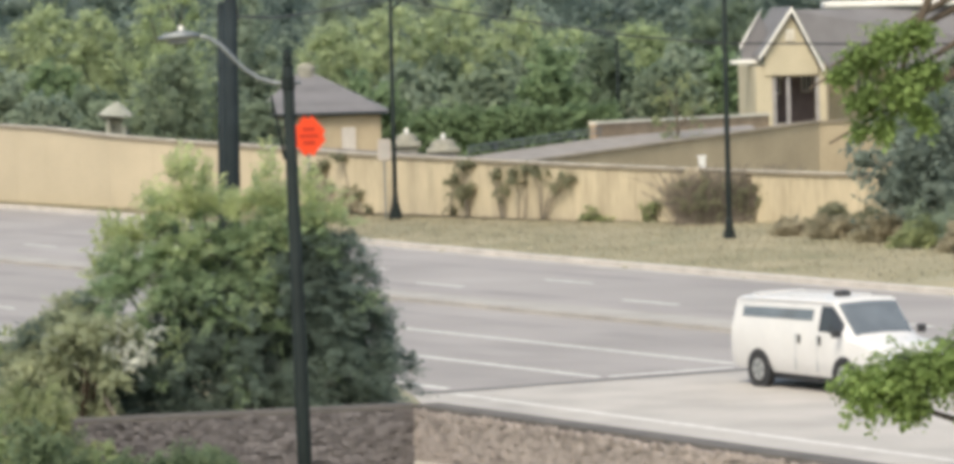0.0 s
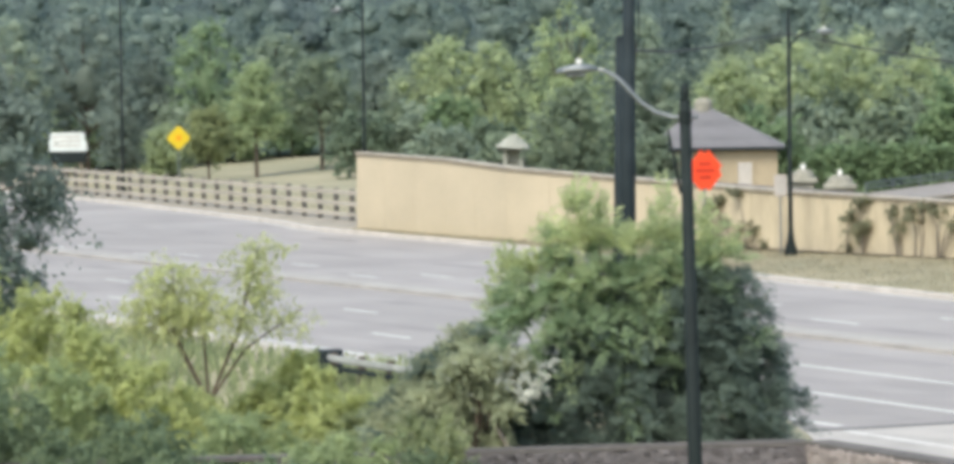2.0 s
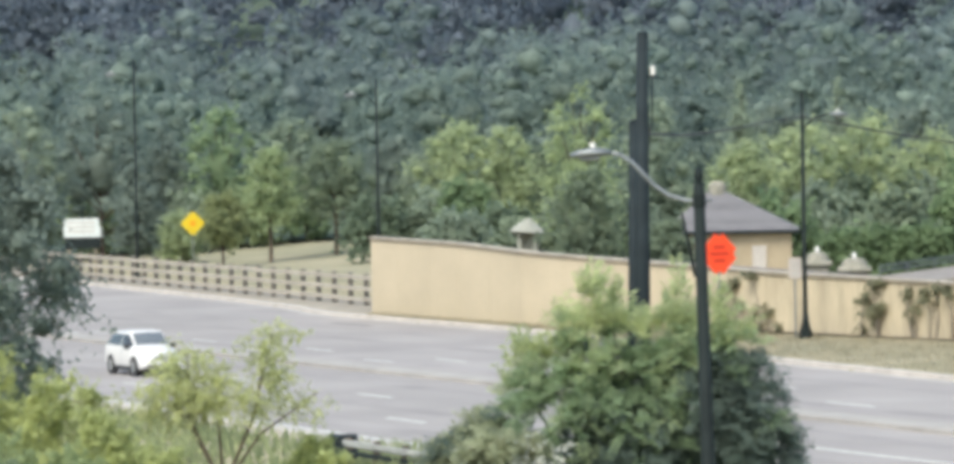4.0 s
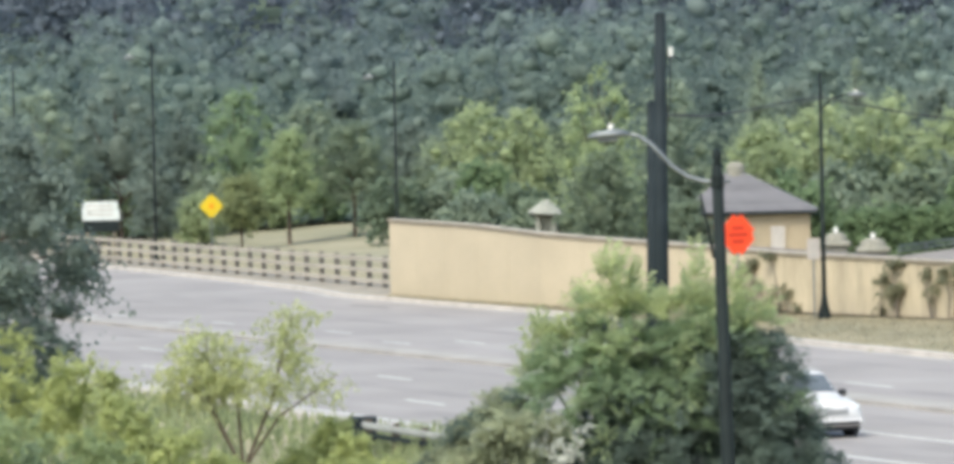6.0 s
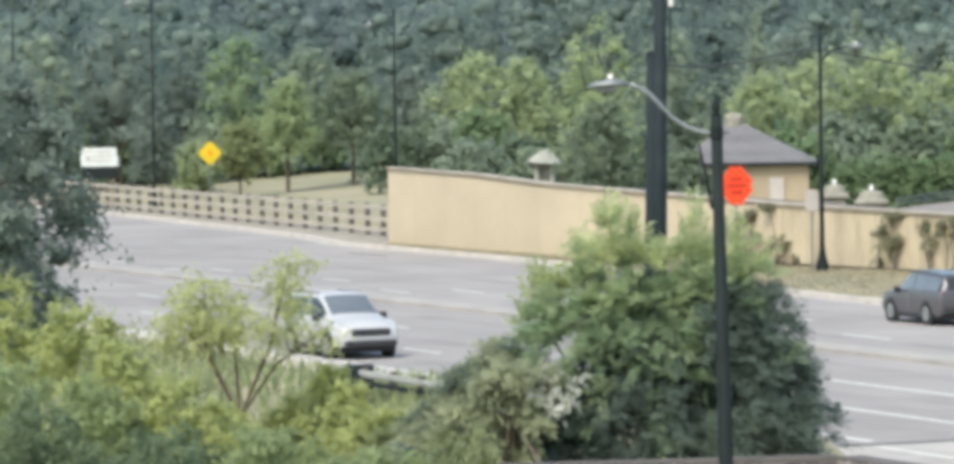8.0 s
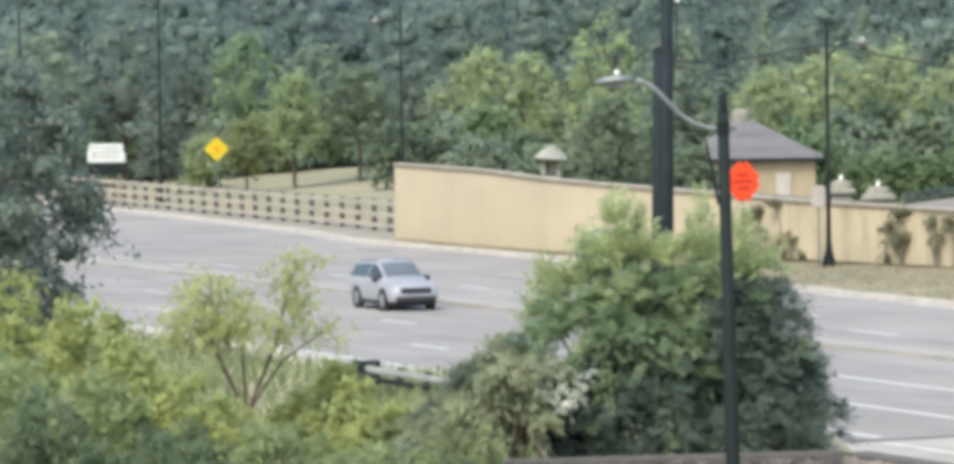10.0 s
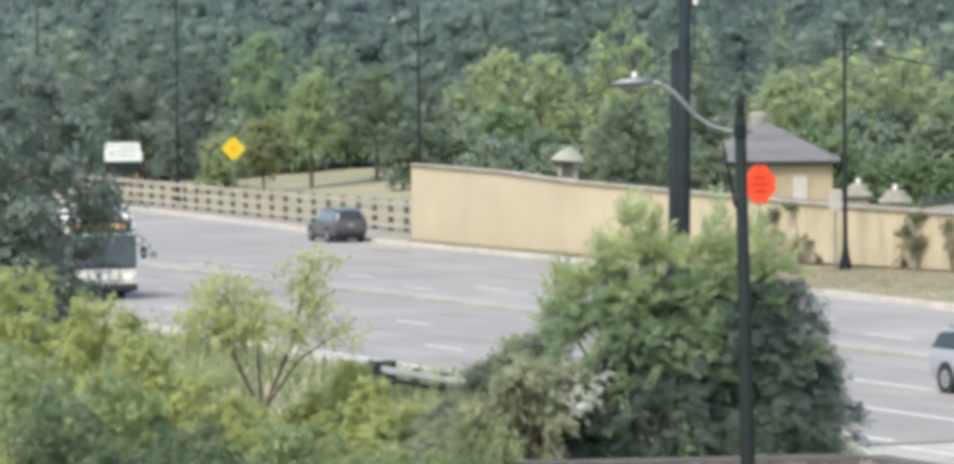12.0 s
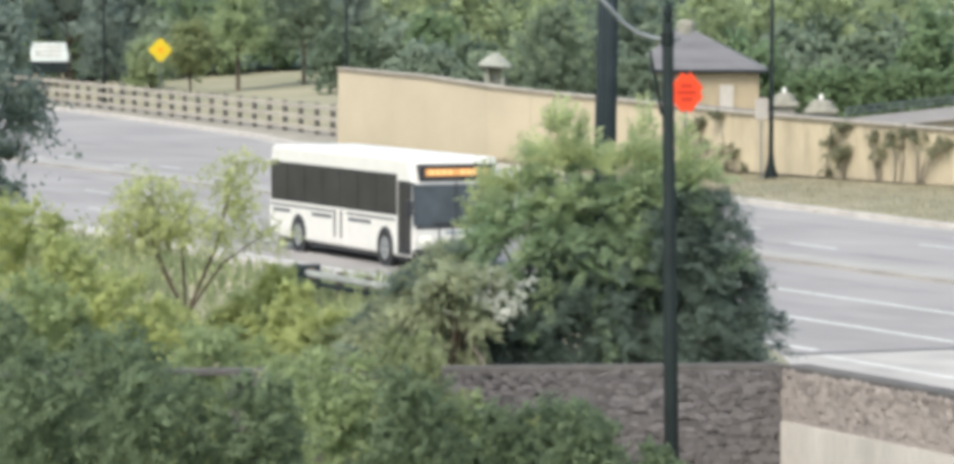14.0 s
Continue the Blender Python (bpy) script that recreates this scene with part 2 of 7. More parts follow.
def tube(bm, pts, radii, seg=10, caps=True):
    """A round bar through pts."""
    pts = [Vector(p) for p in pts]
    if not hasattr(radii, "__len__"):
        radii = [radii] * len(pts)
    rings = []
    for i, p in enumerate(pts):
        t = (pts[min(i + 1, len(pts) - 1)] - pts[max(i - 1, 0)]).normalized()
        a = t.cross(Vector((0, 0, 1)))
        if a.length < 0.05:
            a = t.cross(Vector((0, 1, 0)))
        a.normalize()
        b = t.cross(a)
        rings.append([bm.verts.new(p + (a * math.cos(k) + b * math.sin(k)) * radii[i]) for k in [2 * math.pi * j / seg for j in range(seg)]])
    for r, q in zip(rings, rings[1:]):
        for j in range(seg):
            bm.faces.new((r[j], r[(j + 1) % seg], q[(j + 1) % seg], q[j]))
    if caps:
        bm.faces.new(rings[0])
        bm.faces.new(rings[-1][::-1])
    return bm


def tubed(pts, radii, seg=10):
    bm = bmesh.new()
    tube(bm, pts, radii, seg)
    bmesh.ops.recalc_face_normals(bm, faces=bm.faces)
    return bm


def prism(profile, y0, y1, bevel=0.0):
    """A closed x-z outline pushed from y0 to y1."""
    bm = bmesh.new()
    a = [bm.verts.new((x, y0, z)) for x, z in profile]
    b = [bm.verts.new((x, y1, z)) for x, z in profile]
    k = len(profile)
    bm.faces.new(a)
    bm.faces.new(b[::-1])
    for i in range(k):
        bm.faces.new((a[i], b[i], b[(i + 1) % k], a[(i + 1) % k]))
    bmesh.ops.recalc_face_normals(bm, faces=bm.faces)
    if bevel:
        bmesh.ops.bevel(bm, geom=list(bm.edges), offset=bevel, segments=2, affect="EDGES", clamp_overlap=True)
    return bm


def ribbon(left, right, z, thick=0.0):
    """A strip between two lines of (x, y) points."""
    bm = bmesh.new()
    a = [bm.verts.new((p[0], p[1], z)) for p in left]
    b = [bm.verts.new((p[0], p[1], z)) for p in right]
    for i in range(len(a) - 1):
        bm.faces.new((a[i], a[i + 1], b[i + 1], b[i]))
    if thick:
        r = bmesh.ops.extrude_face_region(bm, geom=list(bm.faces))
        for v in [g for g in r["geom"] if isinstance(g, bmesh.types.BMVert)]:
            v.co.z -= thick
    bmesh.ops.recalc_face_normals(bm, faces=bm.faces)
    if not thick:
        for f in bm.faces:
            if f.normal.z < 0:
                f.normal_flip()
    return bm


def clump_balls(rng, lobes, k):
    """Low, uneven balls of k times the lobes' size, as vertices and triangles: the dense heart of each clump."""
    bm = bmesh.new()
    bmesh.ops.create_icosphere(bm, subdivisions=1, radius=1)
    ball = np.array([v.co for v in bm.verts])
    tris = np.array([[v.index for v in f.verts] for f in bm.faces])
    bm.free()
    lobes = np.asarray(lobes, float)
    n = len(lobes)
    rough = 1 + 0.25 * rng.normal(size=(n, len(ball), 1))
    v = lobes[:, None, :3] + ball[None] * lobes[:, None, 3:] * k * rough
    f = tris[None] + (np.arange(n) * len(ball))[:, None, None]
    return v.reshape(-1, 3), f.reshape(-1, 3)


def leaf_mesh(name, rng, lobes, count, size, mat, drop=0.0, aspect=1.9, hollow=0.55, lift=0.25, per=12, reach=0.75, ruffle=0.42, core=0.0):
    """Leaf blades set along short sprays that grow outwards from ellipsoid lobes (cx, cy, cz, rx, ry, rz)."""
    lobes = np.asarray(lobes, float)
    vol = (lobes[:, 3] * lobes[:, 4] * lobes[:, 5]) ** (2 / 3)
    ns = max(1, count // per)
    pick = rng.choice(len(lobes), ns, p=vol / vol.sum())
    d = rng.normal(size=(ns, 3))
    d /= np.linalg.norm(d, axis=1)[:, None]
    rad = lobes[pick, 3:]
    start = hollow * rng.random(ns) ** 0.5 if not core else core * (0.85 + 0.2 * rng.random(ns))
    root = lobes[pick, :3] + d * rad * start[:, None]
    grow = d + 0.55 * rng.normal(size=(ns, 3)) + np.array([0, 0, 0.25 - drop])
    grow /= np.linalg.norm(grow, axis=1)[:, None]
    grow *= (rad.mean(1) * reach * (0.35 + 1.0 * rng.random(ns)))[:, None]
    u = (np.arange(per) + rng.random((ns, per))) / per
    c = root[:, None] + grow[:, None] * u[..., None] + rng.normal(size=(ns, per, 3)) * size * 0.9
    c[..., 2] -= 0.25 * np.linalg.norm(grow, axis=1)[:, None] * u ** 2
    c = c.reshape(-1, 3)
    n = len(c)
    out = np.repeat(d, per, 0)
    along = np.repeat(grow / np.linalg.norm(grow, axis=1)[:, None], per, 0)
    nrm = out * 0.7 + rng.normal(size=(n, 3)) * ruffle + np.array([0, 0, lift])
    nrm /= np.linalg.norm(nrm, axis=1)[:, None]
    t = along * 0.8 + rng.normal(size=(n, 3)) * 0.7 + np.array([0, 0, -drop])
    t -= (t * nrm).sum(1)[:, None] * nrm
    t /= np.linalg.norm(t, axis=1)[:, None]
    b = np.cross(nrm, t)
    s = size * (0.55 + 0.9 * rng.random(n))[:, None]
    bend = nrm * s * 0.18
    v = np.stack([c - t * s * aspect / 2 - bend, c + b * s / 2, c + t * s * aspect / 2 - bend, c - b * s / 2], 1).reshape(-1, 3)
    return quads(name, v, mat, clump_balls(rng, lobes, core) if core else None)


def frond_mesh(name, rng, tips, per, length, mat, droop=0.35, spread=0.75, pairs=9):
    """Feathery compound leaves: per fronds spring from each tip (x, y, z, dx, dy, dz), each with pairs of narrow leaflets."""
    tips = np.repeat(np.asarray(tips, float), per, 0)
    n = len(tips)
    d = tips[:, 3:] + spread * rng.normal(size=(n, 3)) + np.array([0, 0, 0.15])
    d /= np.linalg.norm(d, axis=1)[:, None]
    ln = length * (0.55 + 0.75 * rng.random(n))[:, None]
    side = np.cross(d, np.array([0, 0, 1.0]) + 0.45 * rng.normal(size=(n, 3)))
    side /= np.linalg.norm(side, axis=1)[:, None]
    out = []
    for k in range(pairs):
        u = 0.22 + 0.78 * (k + 0.3 * rng.random(n)[:, None]) / pairs
        p = tips[:, :3] + d * ln * u - np.array([0, 0, 1.0]) * droop * ln * u ** 2
        way = d - np.array([0, 0, 2.0]) * droop * u
        way /= np.linalg.norm(way, axis=1)[:, None]
        for s in (-1, 1):
            f = side * s * 0.85 + way * 0.6 + 0.22 * rng.normal(size=(n, 3)) - np.array([0, 0, 0.2])
            f /= np.linalg.norm(f, axis=1)[:, None]
            size = ln * (0.27 - 0.16 * abs(u - 0.45)) * (0.8 + 0.4 * rng.random((n, 1)))
            w = np.cross(f, np.cross(side, way) + 0.3 * rng.normal(size=(n, 3)))
            w /= np.linalg.norm(w, axis=1)[:, None]
            w *= size * 0.11
            out.append(np.stack([p, p + f * size * 0.5 + w, p + f * size, p + f * size * 0.5 - w], 1))
    return quads(name, np.concatenate(out).reshape(-1, 3), mat)


def quads(name, v, mat, core=None):
    n = len(v) // 4
    cv, cf = core if core else (np.zeros((0, 3)), np.zeros((0, 3), int))
    me = bpy.data.meshes.new(name)
    me.vertices.add(n * 4 + len(cv))
    me.vertices.foreach_set("co", np.concatenate([v, cv]).astype(np.float32).ravel())
    k = len(cf)
    me.loops.add(n * 4 + k * 3)
    me.loops.foreach_set("vertex_index", np.concatenate([np.arange(n * 4), cf.ravel() + n * 4]).astype(np.int32))
    me.polygons.add(n + k)
    me.polygons.foreach_set("loop_start", np.concatenate([np.arange(0, n * 4, 4), n * 4 + np.arange(k) * 3]).astype(np.int32))
    me.polygons.foreach_set("use_smooth", [False] * n + [True] * k)
    me.update(calc_edges=True)
    me.materials.append(mat)
    return me


def crown_lobes(rng, r, h, n, z0, shape=1.0, plump=1.0):
    """Lobes of an uneven crown of radius r and height h above z0; shape under 1 tapers it to a point."""
    out = [(0, 0, z0 + h * 0.48, r * 0.62, r * 0.62, h * 0.4)]
    for i in range(n):
        a, u = 2 * math.pi * (i * 0.618 + 0.1 * rng.random()), (i + 0.5) / n
        w = math.sin(math.pi * (0.14 + 0.8 * u)) ** 0.8 if shape == 1.0 else (1 - u) ** shape
        q = r * w * (0.5 + 0.32 * rng.random())
        k = r * plump * (0.2 + 0.16 * rng.random()) * (1 if shape == 1.0 else 0.45 + 0.55 * (1 - u))
        out.append((q * math.cos(a), q * math.sin(a), z0 + h * (0.1 + 0.84 * u), k, k, k * (0.65 + 0.25 * rng.random())))
    return out


def tree(name, label, x, y, z, height, radius, mat, seed, bare=0.22, count=2600, size=0.35, bark=BARK, group="", drop=0.0, category="tree", n=16, hollow=0.55, core=0.45, shape=1.0):
    rng = np.random.default_rng(seed)
    root = thing(name, label, category, group, pose(x, y, z))
    h0 = height * bare
    bm = bmesh.new()
    r0 = max(0.05, height * 0.016)
    lean = rng.normal(size=2) * height * 0.015
    tube(bm, [(0, 0, -0.3), (lean[0] * 0.3, lean[1] * 0.3, h0), (lean[0], lean[1], height * 0.85)], [r0 * 1.25, r0, r0 * 0.2], 8)
    lobes = crown_lobes(rng, radius, height - h0, n, h0, shape)
    for lo in lobes[1::2]:
        zb = h0 + (lo[2] - h0) * 0.45
        tube(bm, [(lean[0] * 0.3, lean[1] * 0.3, zb), (lo[0] * 0.55, lo[1] * 0.55, (zb + lo[2]) / 2 + 0.2), lo[:3]], [r0 * 0.45, r0 * 0.28, r0 * 0.08], 5, False)
    part("trunk", bm, bark, root, smooth=True)
    me = leaf_mesh("crown", rng, lobes, count, size, mat, drop, hollow=hollow, core=core, reach=1.1 if core else 0.75, ruffle=0.5 if core else 0.42)
    c = new("crown", me)
    c.parent = root
    return root


# ---- ground ----
FAR_KERB = [(-230, 66.0), (60, 67.2), (103, 68.2), (117, 69.0), (135, 70.3), (152, 72.5), (170, 74.4), (195, 75.2), (205, 77.2), (225, 79.5), (250, 81.9), (300, 87.0), (420, 100.0)]
NEAR_EDGE = [(-230, 37.1), (68, 37.1), (70, 37.2), (73, 38.6), (76, 40.5), (79, 41.8), (125, 42.0), (420, 42.0)]
WALL_LINE = [(126.0, 85.8), (131.0, 83.9), (140.5, 80.9), (154.0, 79.4), (171.5, 76.2), (190.5, 76.05)]
WALL_TOP = [(126.0, 2.14), (131.0, 2.25), (141.0, 2.52), (154.0, 2.75), (172.0, 3.43), (179.5, 3.74), (190.5, 3.92)]
CORNER = Vector((1.07, 78.4, 0))          # the stone wall's corner


def stone_line(x):
    return CORNER.y + (x - CORNER.x) * 0.2


def smooth(a, b, x):
    u = min(1, max(0, (x - a) / (b - a)))
    return u * u * (3 - 2 * u)


def ground_z(x, y):
    n, d = nd(x, y)
    kerb = lerp(FAR_KERB, d)
    edge = lerp(NEAR_EDGE, d)
    if n > kerb + 0.1:
        z = 0.1 + 0.015 * min(n - kerb, 20)
        z += 1.2 * smooth(96, 125, n) + 3.0 * smooth(130, 220, n)
        z += 75 * smooth(330, 1150, y + 0.15 * abs(x))
        return z + 0.05 * noise.noise((x * 0.3, y * 0.3, 0))
    if n > edge - 0.4:
        return -0.3
    low = -4.0 + 0.3 * noise.noise((x * 0.15, y * 0.15, 3))
    if y > stone_line(x) + 0.25 and x < 3:
        bank = -0.1 - 3.4 * smooth(41, 29, n)
        shelf = 0.35
        return shelf + (bank - shelf) * smooth(-7, -12, x)
    return low


def ground():
    xs = np.unique(np.concatenate([np.linspace(-1500, -120, 24), np.linspace(-120, -40, 41), np.arange(-40, 40.1, 0.8), np.linspace(40, 120, 41), np.linspace(120, 1500, 24)]))
    ys = np.unique(np.concatenate([np.linspace(-400, 40, 23), np.arange(40, 130, 0.8), np.linspace(130, 260, 90), np.linspace(260, 1500, 70), np.linspace(1500, 4000, 6)]))
    vs = [(x, y, ground_z(x, y)) for y in ys for x in xs]
    w = len(xs)
    fs = [(j * w + i, j * w + i + 1, (j + 1) * w + i + 1, (j + 1) * w + i) for j in range(len(ys) - 1) for i in range(w - 1)]
    me = bpy.data.meshes.new("ground")
    me.from_pydata(vs, [], fs)
    me.polygons.foreach_set("use_smooth", [True] * len(me.polygons))
    me.materials.append(GROUND)
    return tagged(new("ground", me), "dry olive grass and bare soil round the road", "ground", kind="structure")


ground()


# ---- road ----
def road():
    ds = [79.6] + [d for d in range(85, 421, 5)]
    bm = ribbon([rd(lerp(NEAR_EDGE, d), d) for d in ds], [rd(lerp(FAR_KERB, d), d) for d in ds], 0.0, 0.25)
    r = tagged(part("road", bm, ASPHALT), "sun-bleached grey asphalt carriageway with worn lane paint", "road", kind="structure")
    ds = [-230, -60, 0, 40, 60, 68, 70, 71.5, 73, 74.5, 76, 77.5, 79, 79.6]
    bm = ribbon([rd(lerp(NEAR_EDGE, d), d) for d in ds], [rd(57.0, d) for d in ds], 0.0, 0.25)
    tagged(part("road_deck", bm, CONCRETE), "pale concrete deck of the near carriageway", "road", kind="structure")
    ds = [-230, -60, 0, 40, 60, 70, 79.6]
    bm = ribbon([rd(57.0, d) for d in ds], [rd(lerp(FAR_KERB, d), d) for d in ds], 0.0, 0.25)
    tagged(part("road_far", bm, ASPHALT), "sun-bleached asphalt of the far carriageway", "road", kind="structure")

    def line(name, n0, n1, d0, d1, mat=PAINT_WHITE, z=0.006, label=""):
        k = max(2, int(abs(d1 - d0) / 6) + 1)
        dd = np.linspace(d0, d1, k)
        o = part(name, ribbon([rd(n0, d) for d in dd], [rd(n1, d) for d in dd], z), mat, label=label)
        o.parent = r
        return o

    for i in range(14):                           # dashes of the near carriageway
        for n in (51.0, 47.0):
            d0 = 113.7 + (0 if n == 47.0 else 12.4) + i * 12.5 - 12.5
            if d0 > 112:
                line("lane_dash", n - 0.09, n + 0.09, d0, d0 + 3.0)
    for i in range(18):                           # dashes of the far carriageway
        for n, off in ((64.3, 109.3), (60.8, 111.3)):
            d0 = off + (i - 5) * 12.2
            k = n - 0.055 * max(0, d0 - 105) * (1 if n > 62 else 0.4)
            line("lane_dash", k - 0.1, k + 0.1, d0, d0 + 3.0)
    line("lane_line", 51.1, 51.3, 80, 112)
    line("lane_line", 47.0, 47.22, 80.2, 111)
    line("edge_line", 43.1, 43.35, 80.2, 180)
    line("edge_line", 42.62, 42.85, -60, 79.0)
    line("stop_line", 47.3, 50.6, 80.05, 80.35)
    line("tar_seam", 42.0, 56.4, 79.3, 79.72, SEAM)
    for n in (45.2, 49.0, 54.0, 60.0, 66.0, 70.0):   # darker wheel-worn lanes
        line("worn_band", n - 0.5, n + 0.5, 80.6, 260, ASPHALT_OLD, 0.003)
    line("patch", 71.6, 72.0, 180, 185, SEAM, 0.004)
    line("manhole", 62.0, 63.0, 140, 141, SEAM, 0.004)
    return r


road()


def kerbs():
    ds = list(range(-60, 96, 12)) + list(range(100, 330, 3))
    g = tagged(new("kerb_far"), "weathered pale concrete kerb along the far verge", "kerb", kind="structure")
    for a, b in zip(ds, ds[1:]):
        if a < 96:
            b -= 0.03
        else:
            b -= 0.02
        na, nb = lerp(FAR_KERB, a), lerp(FAR_KERB, b)
        bm = ribbon([rd(na - 0.02, a), rd(nb - 0.02, b)], [rd(na + 0.32, a), rd(nb + 0.32, b)], 0.16 + 0.012 * random.random(), 0.4)
        part("kerb_stone", bm, CONCRETE_PALE, g)
        bm = ribbon([rd(na - 0.62, a), rd(nb - 0.62, b)], [rd(na - 0.03, a), rd(nb - 0.03, b)], 0.008)
        part("gutter", bm, CONCRETE, g)
    # raised median
    g = tagged(new("median"), "low raised concrete median between the carriageways", "median", kind="structure")
    ds = list(range(-60, 300, 6))
    for a, b in zip(ds, ds[1:]):
        b -= 0.03
        w = 0.55 if a > 100 else 0.75
        bm = ribbon([rd(56.6 - w * 0.5, a), rd(56.6 - w * 0.5, b)], [rd(57.3 + w * 0.5, a), rd(57.3 + w * 0.5, b)], 0.13, 0.3)
        part("median_slab", bm, MEDIAN, g)
    # kerb of the near edge
    g = tagged(new("kerb_near"), "pale concrete kerb along the near roadside", "kerb", kind="structure")
    ds = list(range(84, 260, 4))
    for a, b in zip(ds, ds[1:]):
        bm = ribbon([rd(41.6, a), rd(41.6, b - 0.03)], [rd(42.1, a), rd(42.1, b - 0.03)], 0.15, 0.5)
        part("kerb_stone", bm, CONCRETE_PALE, g)


kerbs()


def verge():
    """The dry strip between the far kerb and the wall, laid on the ground."""
    bm = bmesh.new()
    rows = []
    for d in np.arange(96, 330, 1.5):
        k = lerp(FAR_KERB, d) + 0.3
        w = min(lerp(WALL_LINE, d) + 0.1, k + 14) if 126 < d < 192 else k + 17
        rows.append([bm.verts.new(rd(k + (w - k) * u, d, 0.125 + 0.015 * (w - k) * u + 0.03 * noise.noise((d * 0.7, u * 5, 1)))) for u in np.linspace(0, 1, 9)])
    for a, b in zip(rows, rows[1:]):
        for i in range(8):
            f = bm.faces.new((a[i], a[i + 1], b[i + 1], b[i]))
    bmesh.ops.recalc_face_normals(bm, faces=bm.faces)
    bm.normal_update()
    if sum(f.normal.z for f in bm.faces) < 0:
        bmesh.ops.reverse_faces(bm, faces=bm.faces)
    tagged(part("verge", bm, GRASS_DRY, smooth=True), "dry straw-coloured grass verge before the wall", "verge", kind="structure")


verge()


def fence_strip():
    """The bare trodden ground round the rail fence."""
    bm = bmesh.new()
    rows = []
    for d in np.arange(190, 330, 2.0):
        k = lerp(FAR_KERB, d)
        w = 4.6 + 0.6 * noise.noise((d * 0.2, 0, 0))
        rows.append([bm.verts.new(rd(k + 0.33 + (w - 0.33) * u, d, 0.15 + 0.015 * w * u + 0.02 * math.sin(math.pi * u))) for u in (0, 0.25, 0.5, 0.75, 1)])
    for a, b in zip(rows, rows[1:]):
        for i in range(4):
            bm.faces.new((a[i], b[i], b[i + 1], a[i + 1]))
    bmesh.ops.recalc_face_normals(bm, faces=bm.faces)
    if sum(f.normal.z for f in bm.faces) < 0:
        bmesh.ops.reverse_faces(bm, faces=bm.faces)
    tagged(part("bare_strip", bm, DIRT), "bare grey-tan dirt strip under the rail fence", "ground", kind="structure")


fence_strip()


def forest_floor():
    bm = bmesh.new()
    rows = []
    for y in np.linspace(322, 1450, 60):
        rows.append([bm.verts.new((x, y, ground_z(x, y) + 0.25)) for x in np.linspace(-0.5 * y, 0.45 * y, 40)])
    for a, b in zip(rows, rows[1:]):
        for i in range(39):
            bm.faces.new((a[i], a[i + 1], b[i + 1], b[i]))
    bmesh.ops.recalc_face_normals(bm, faces=bm.faces)
    tagged(part("forest_floor", bm, LITTER, smooth=True), "dark green undergrowth on the wooded hillside", "ground", kind="structure")


forest_floor()


# ---- the long stucco wall ----
def along_wall(d):
    return rd(lerp(WALL_LINE, d), d)


def slab_between(p, q, z0, zp, zq, thick, out=0.0):
    """An upright slab on the line p-q; its near face lies out metres before the line."""
    a, b = Vector((p.x, p.y, 0)), Vector((q.x, q.y, 0))
    t = (b - a).normalized()
    nrm = Vector((t.y, -t.x, 0))
    if nrm.y > 0:
        nrm.negate()
    bm = bmesh.new()
    vs = []
    for base, top in ((a, zp), (b, zq)):
        for off in (out, out - thick):
            o = base + nrm * off
            vs.append((bm.verts.new((o.x, o.y, z0 if not hasattr(z0, "__len__") else z0[0 if base is a else 1])), bm.verts.new((o.x, o.y, top))))
    (a0, a1), (b0, b1), (c0, c1), (d0, d1) = vs
    for f in ((a0, c0, c1, a1), (b0, b1, d1, d0), (a1, c1, d1, b1), (a0, b0, d0, c0), (a0, a1, b1, b0), (c0, d0, d1, c1)):
        bm.faces.new(f)
    bmesh.ops.recalc_face_normals(bm, faces=bm.faces)
    return bm


def stucco_wall():
    g = tagged(new("wall_stucco"), "long tan stucco boundary wall with a brown cap, streaked and stained", "wall", kind="structure")
    ds = np.linspace(126, 190.5, 19)
    for a, b in zip(ds, ds[1:]):
        p, q = along_wall(a + 0.012), along_wall(b - 0.012)
        za, zb = lerp(WALL_TOP, a), lerp(WALL_TOP, b)
        part("panel", slab_between(p, q, -0.3, za - 0.14, zb - 0.14, 0.3), STUCCO if a > 152 else STUCCO_WORN, g)
        p, q = along_wall(a), along_wall(b - 0.008)
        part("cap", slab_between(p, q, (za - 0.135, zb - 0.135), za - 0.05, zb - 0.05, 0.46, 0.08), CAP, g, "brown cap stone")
        # The cap's upper edge is paler than the brown band below.
        part("cap_edge", slab_between(p, q, (za - 0.048, zb - 0.048), za + 0.01, zb + 0.01, 0.5, 0.1), CAP_PALE, g, "pale upper edge of the cap")
    p, q = along_wall(126.2), along_wall(190.4)
    part("core", slab_between(p, q, -0.3, 1.9, 3.7, 0.12, -0.1), MORTAR, g)
    # A narrow dark strip runs along the wall foot.
    ds = np.linspace(127, 160, 12)
    tagged(part("wall_foot_strip", ribbon([rd(lerp(WALL_LINE, d) - 0.55, d) for d in ds], [rd(lerp(WALL_LINE, d) - 0.02, d) for d in ds], 0.31), DARK_STRIP), "narrow dark strip at the wall foot", "soil bed", kind="structure")
    for d in (126.0, 134.0):
        p = along_wall(d)
        part("pilaster", boxed(p.x - 0.28, p.x + 0.28, p.y - 0.28, p.y + 0.3, -0.3, lerp(WALL_TOP, d) + 0.02, 0.02), STUCCO_WORN, g)


stucco_wall()


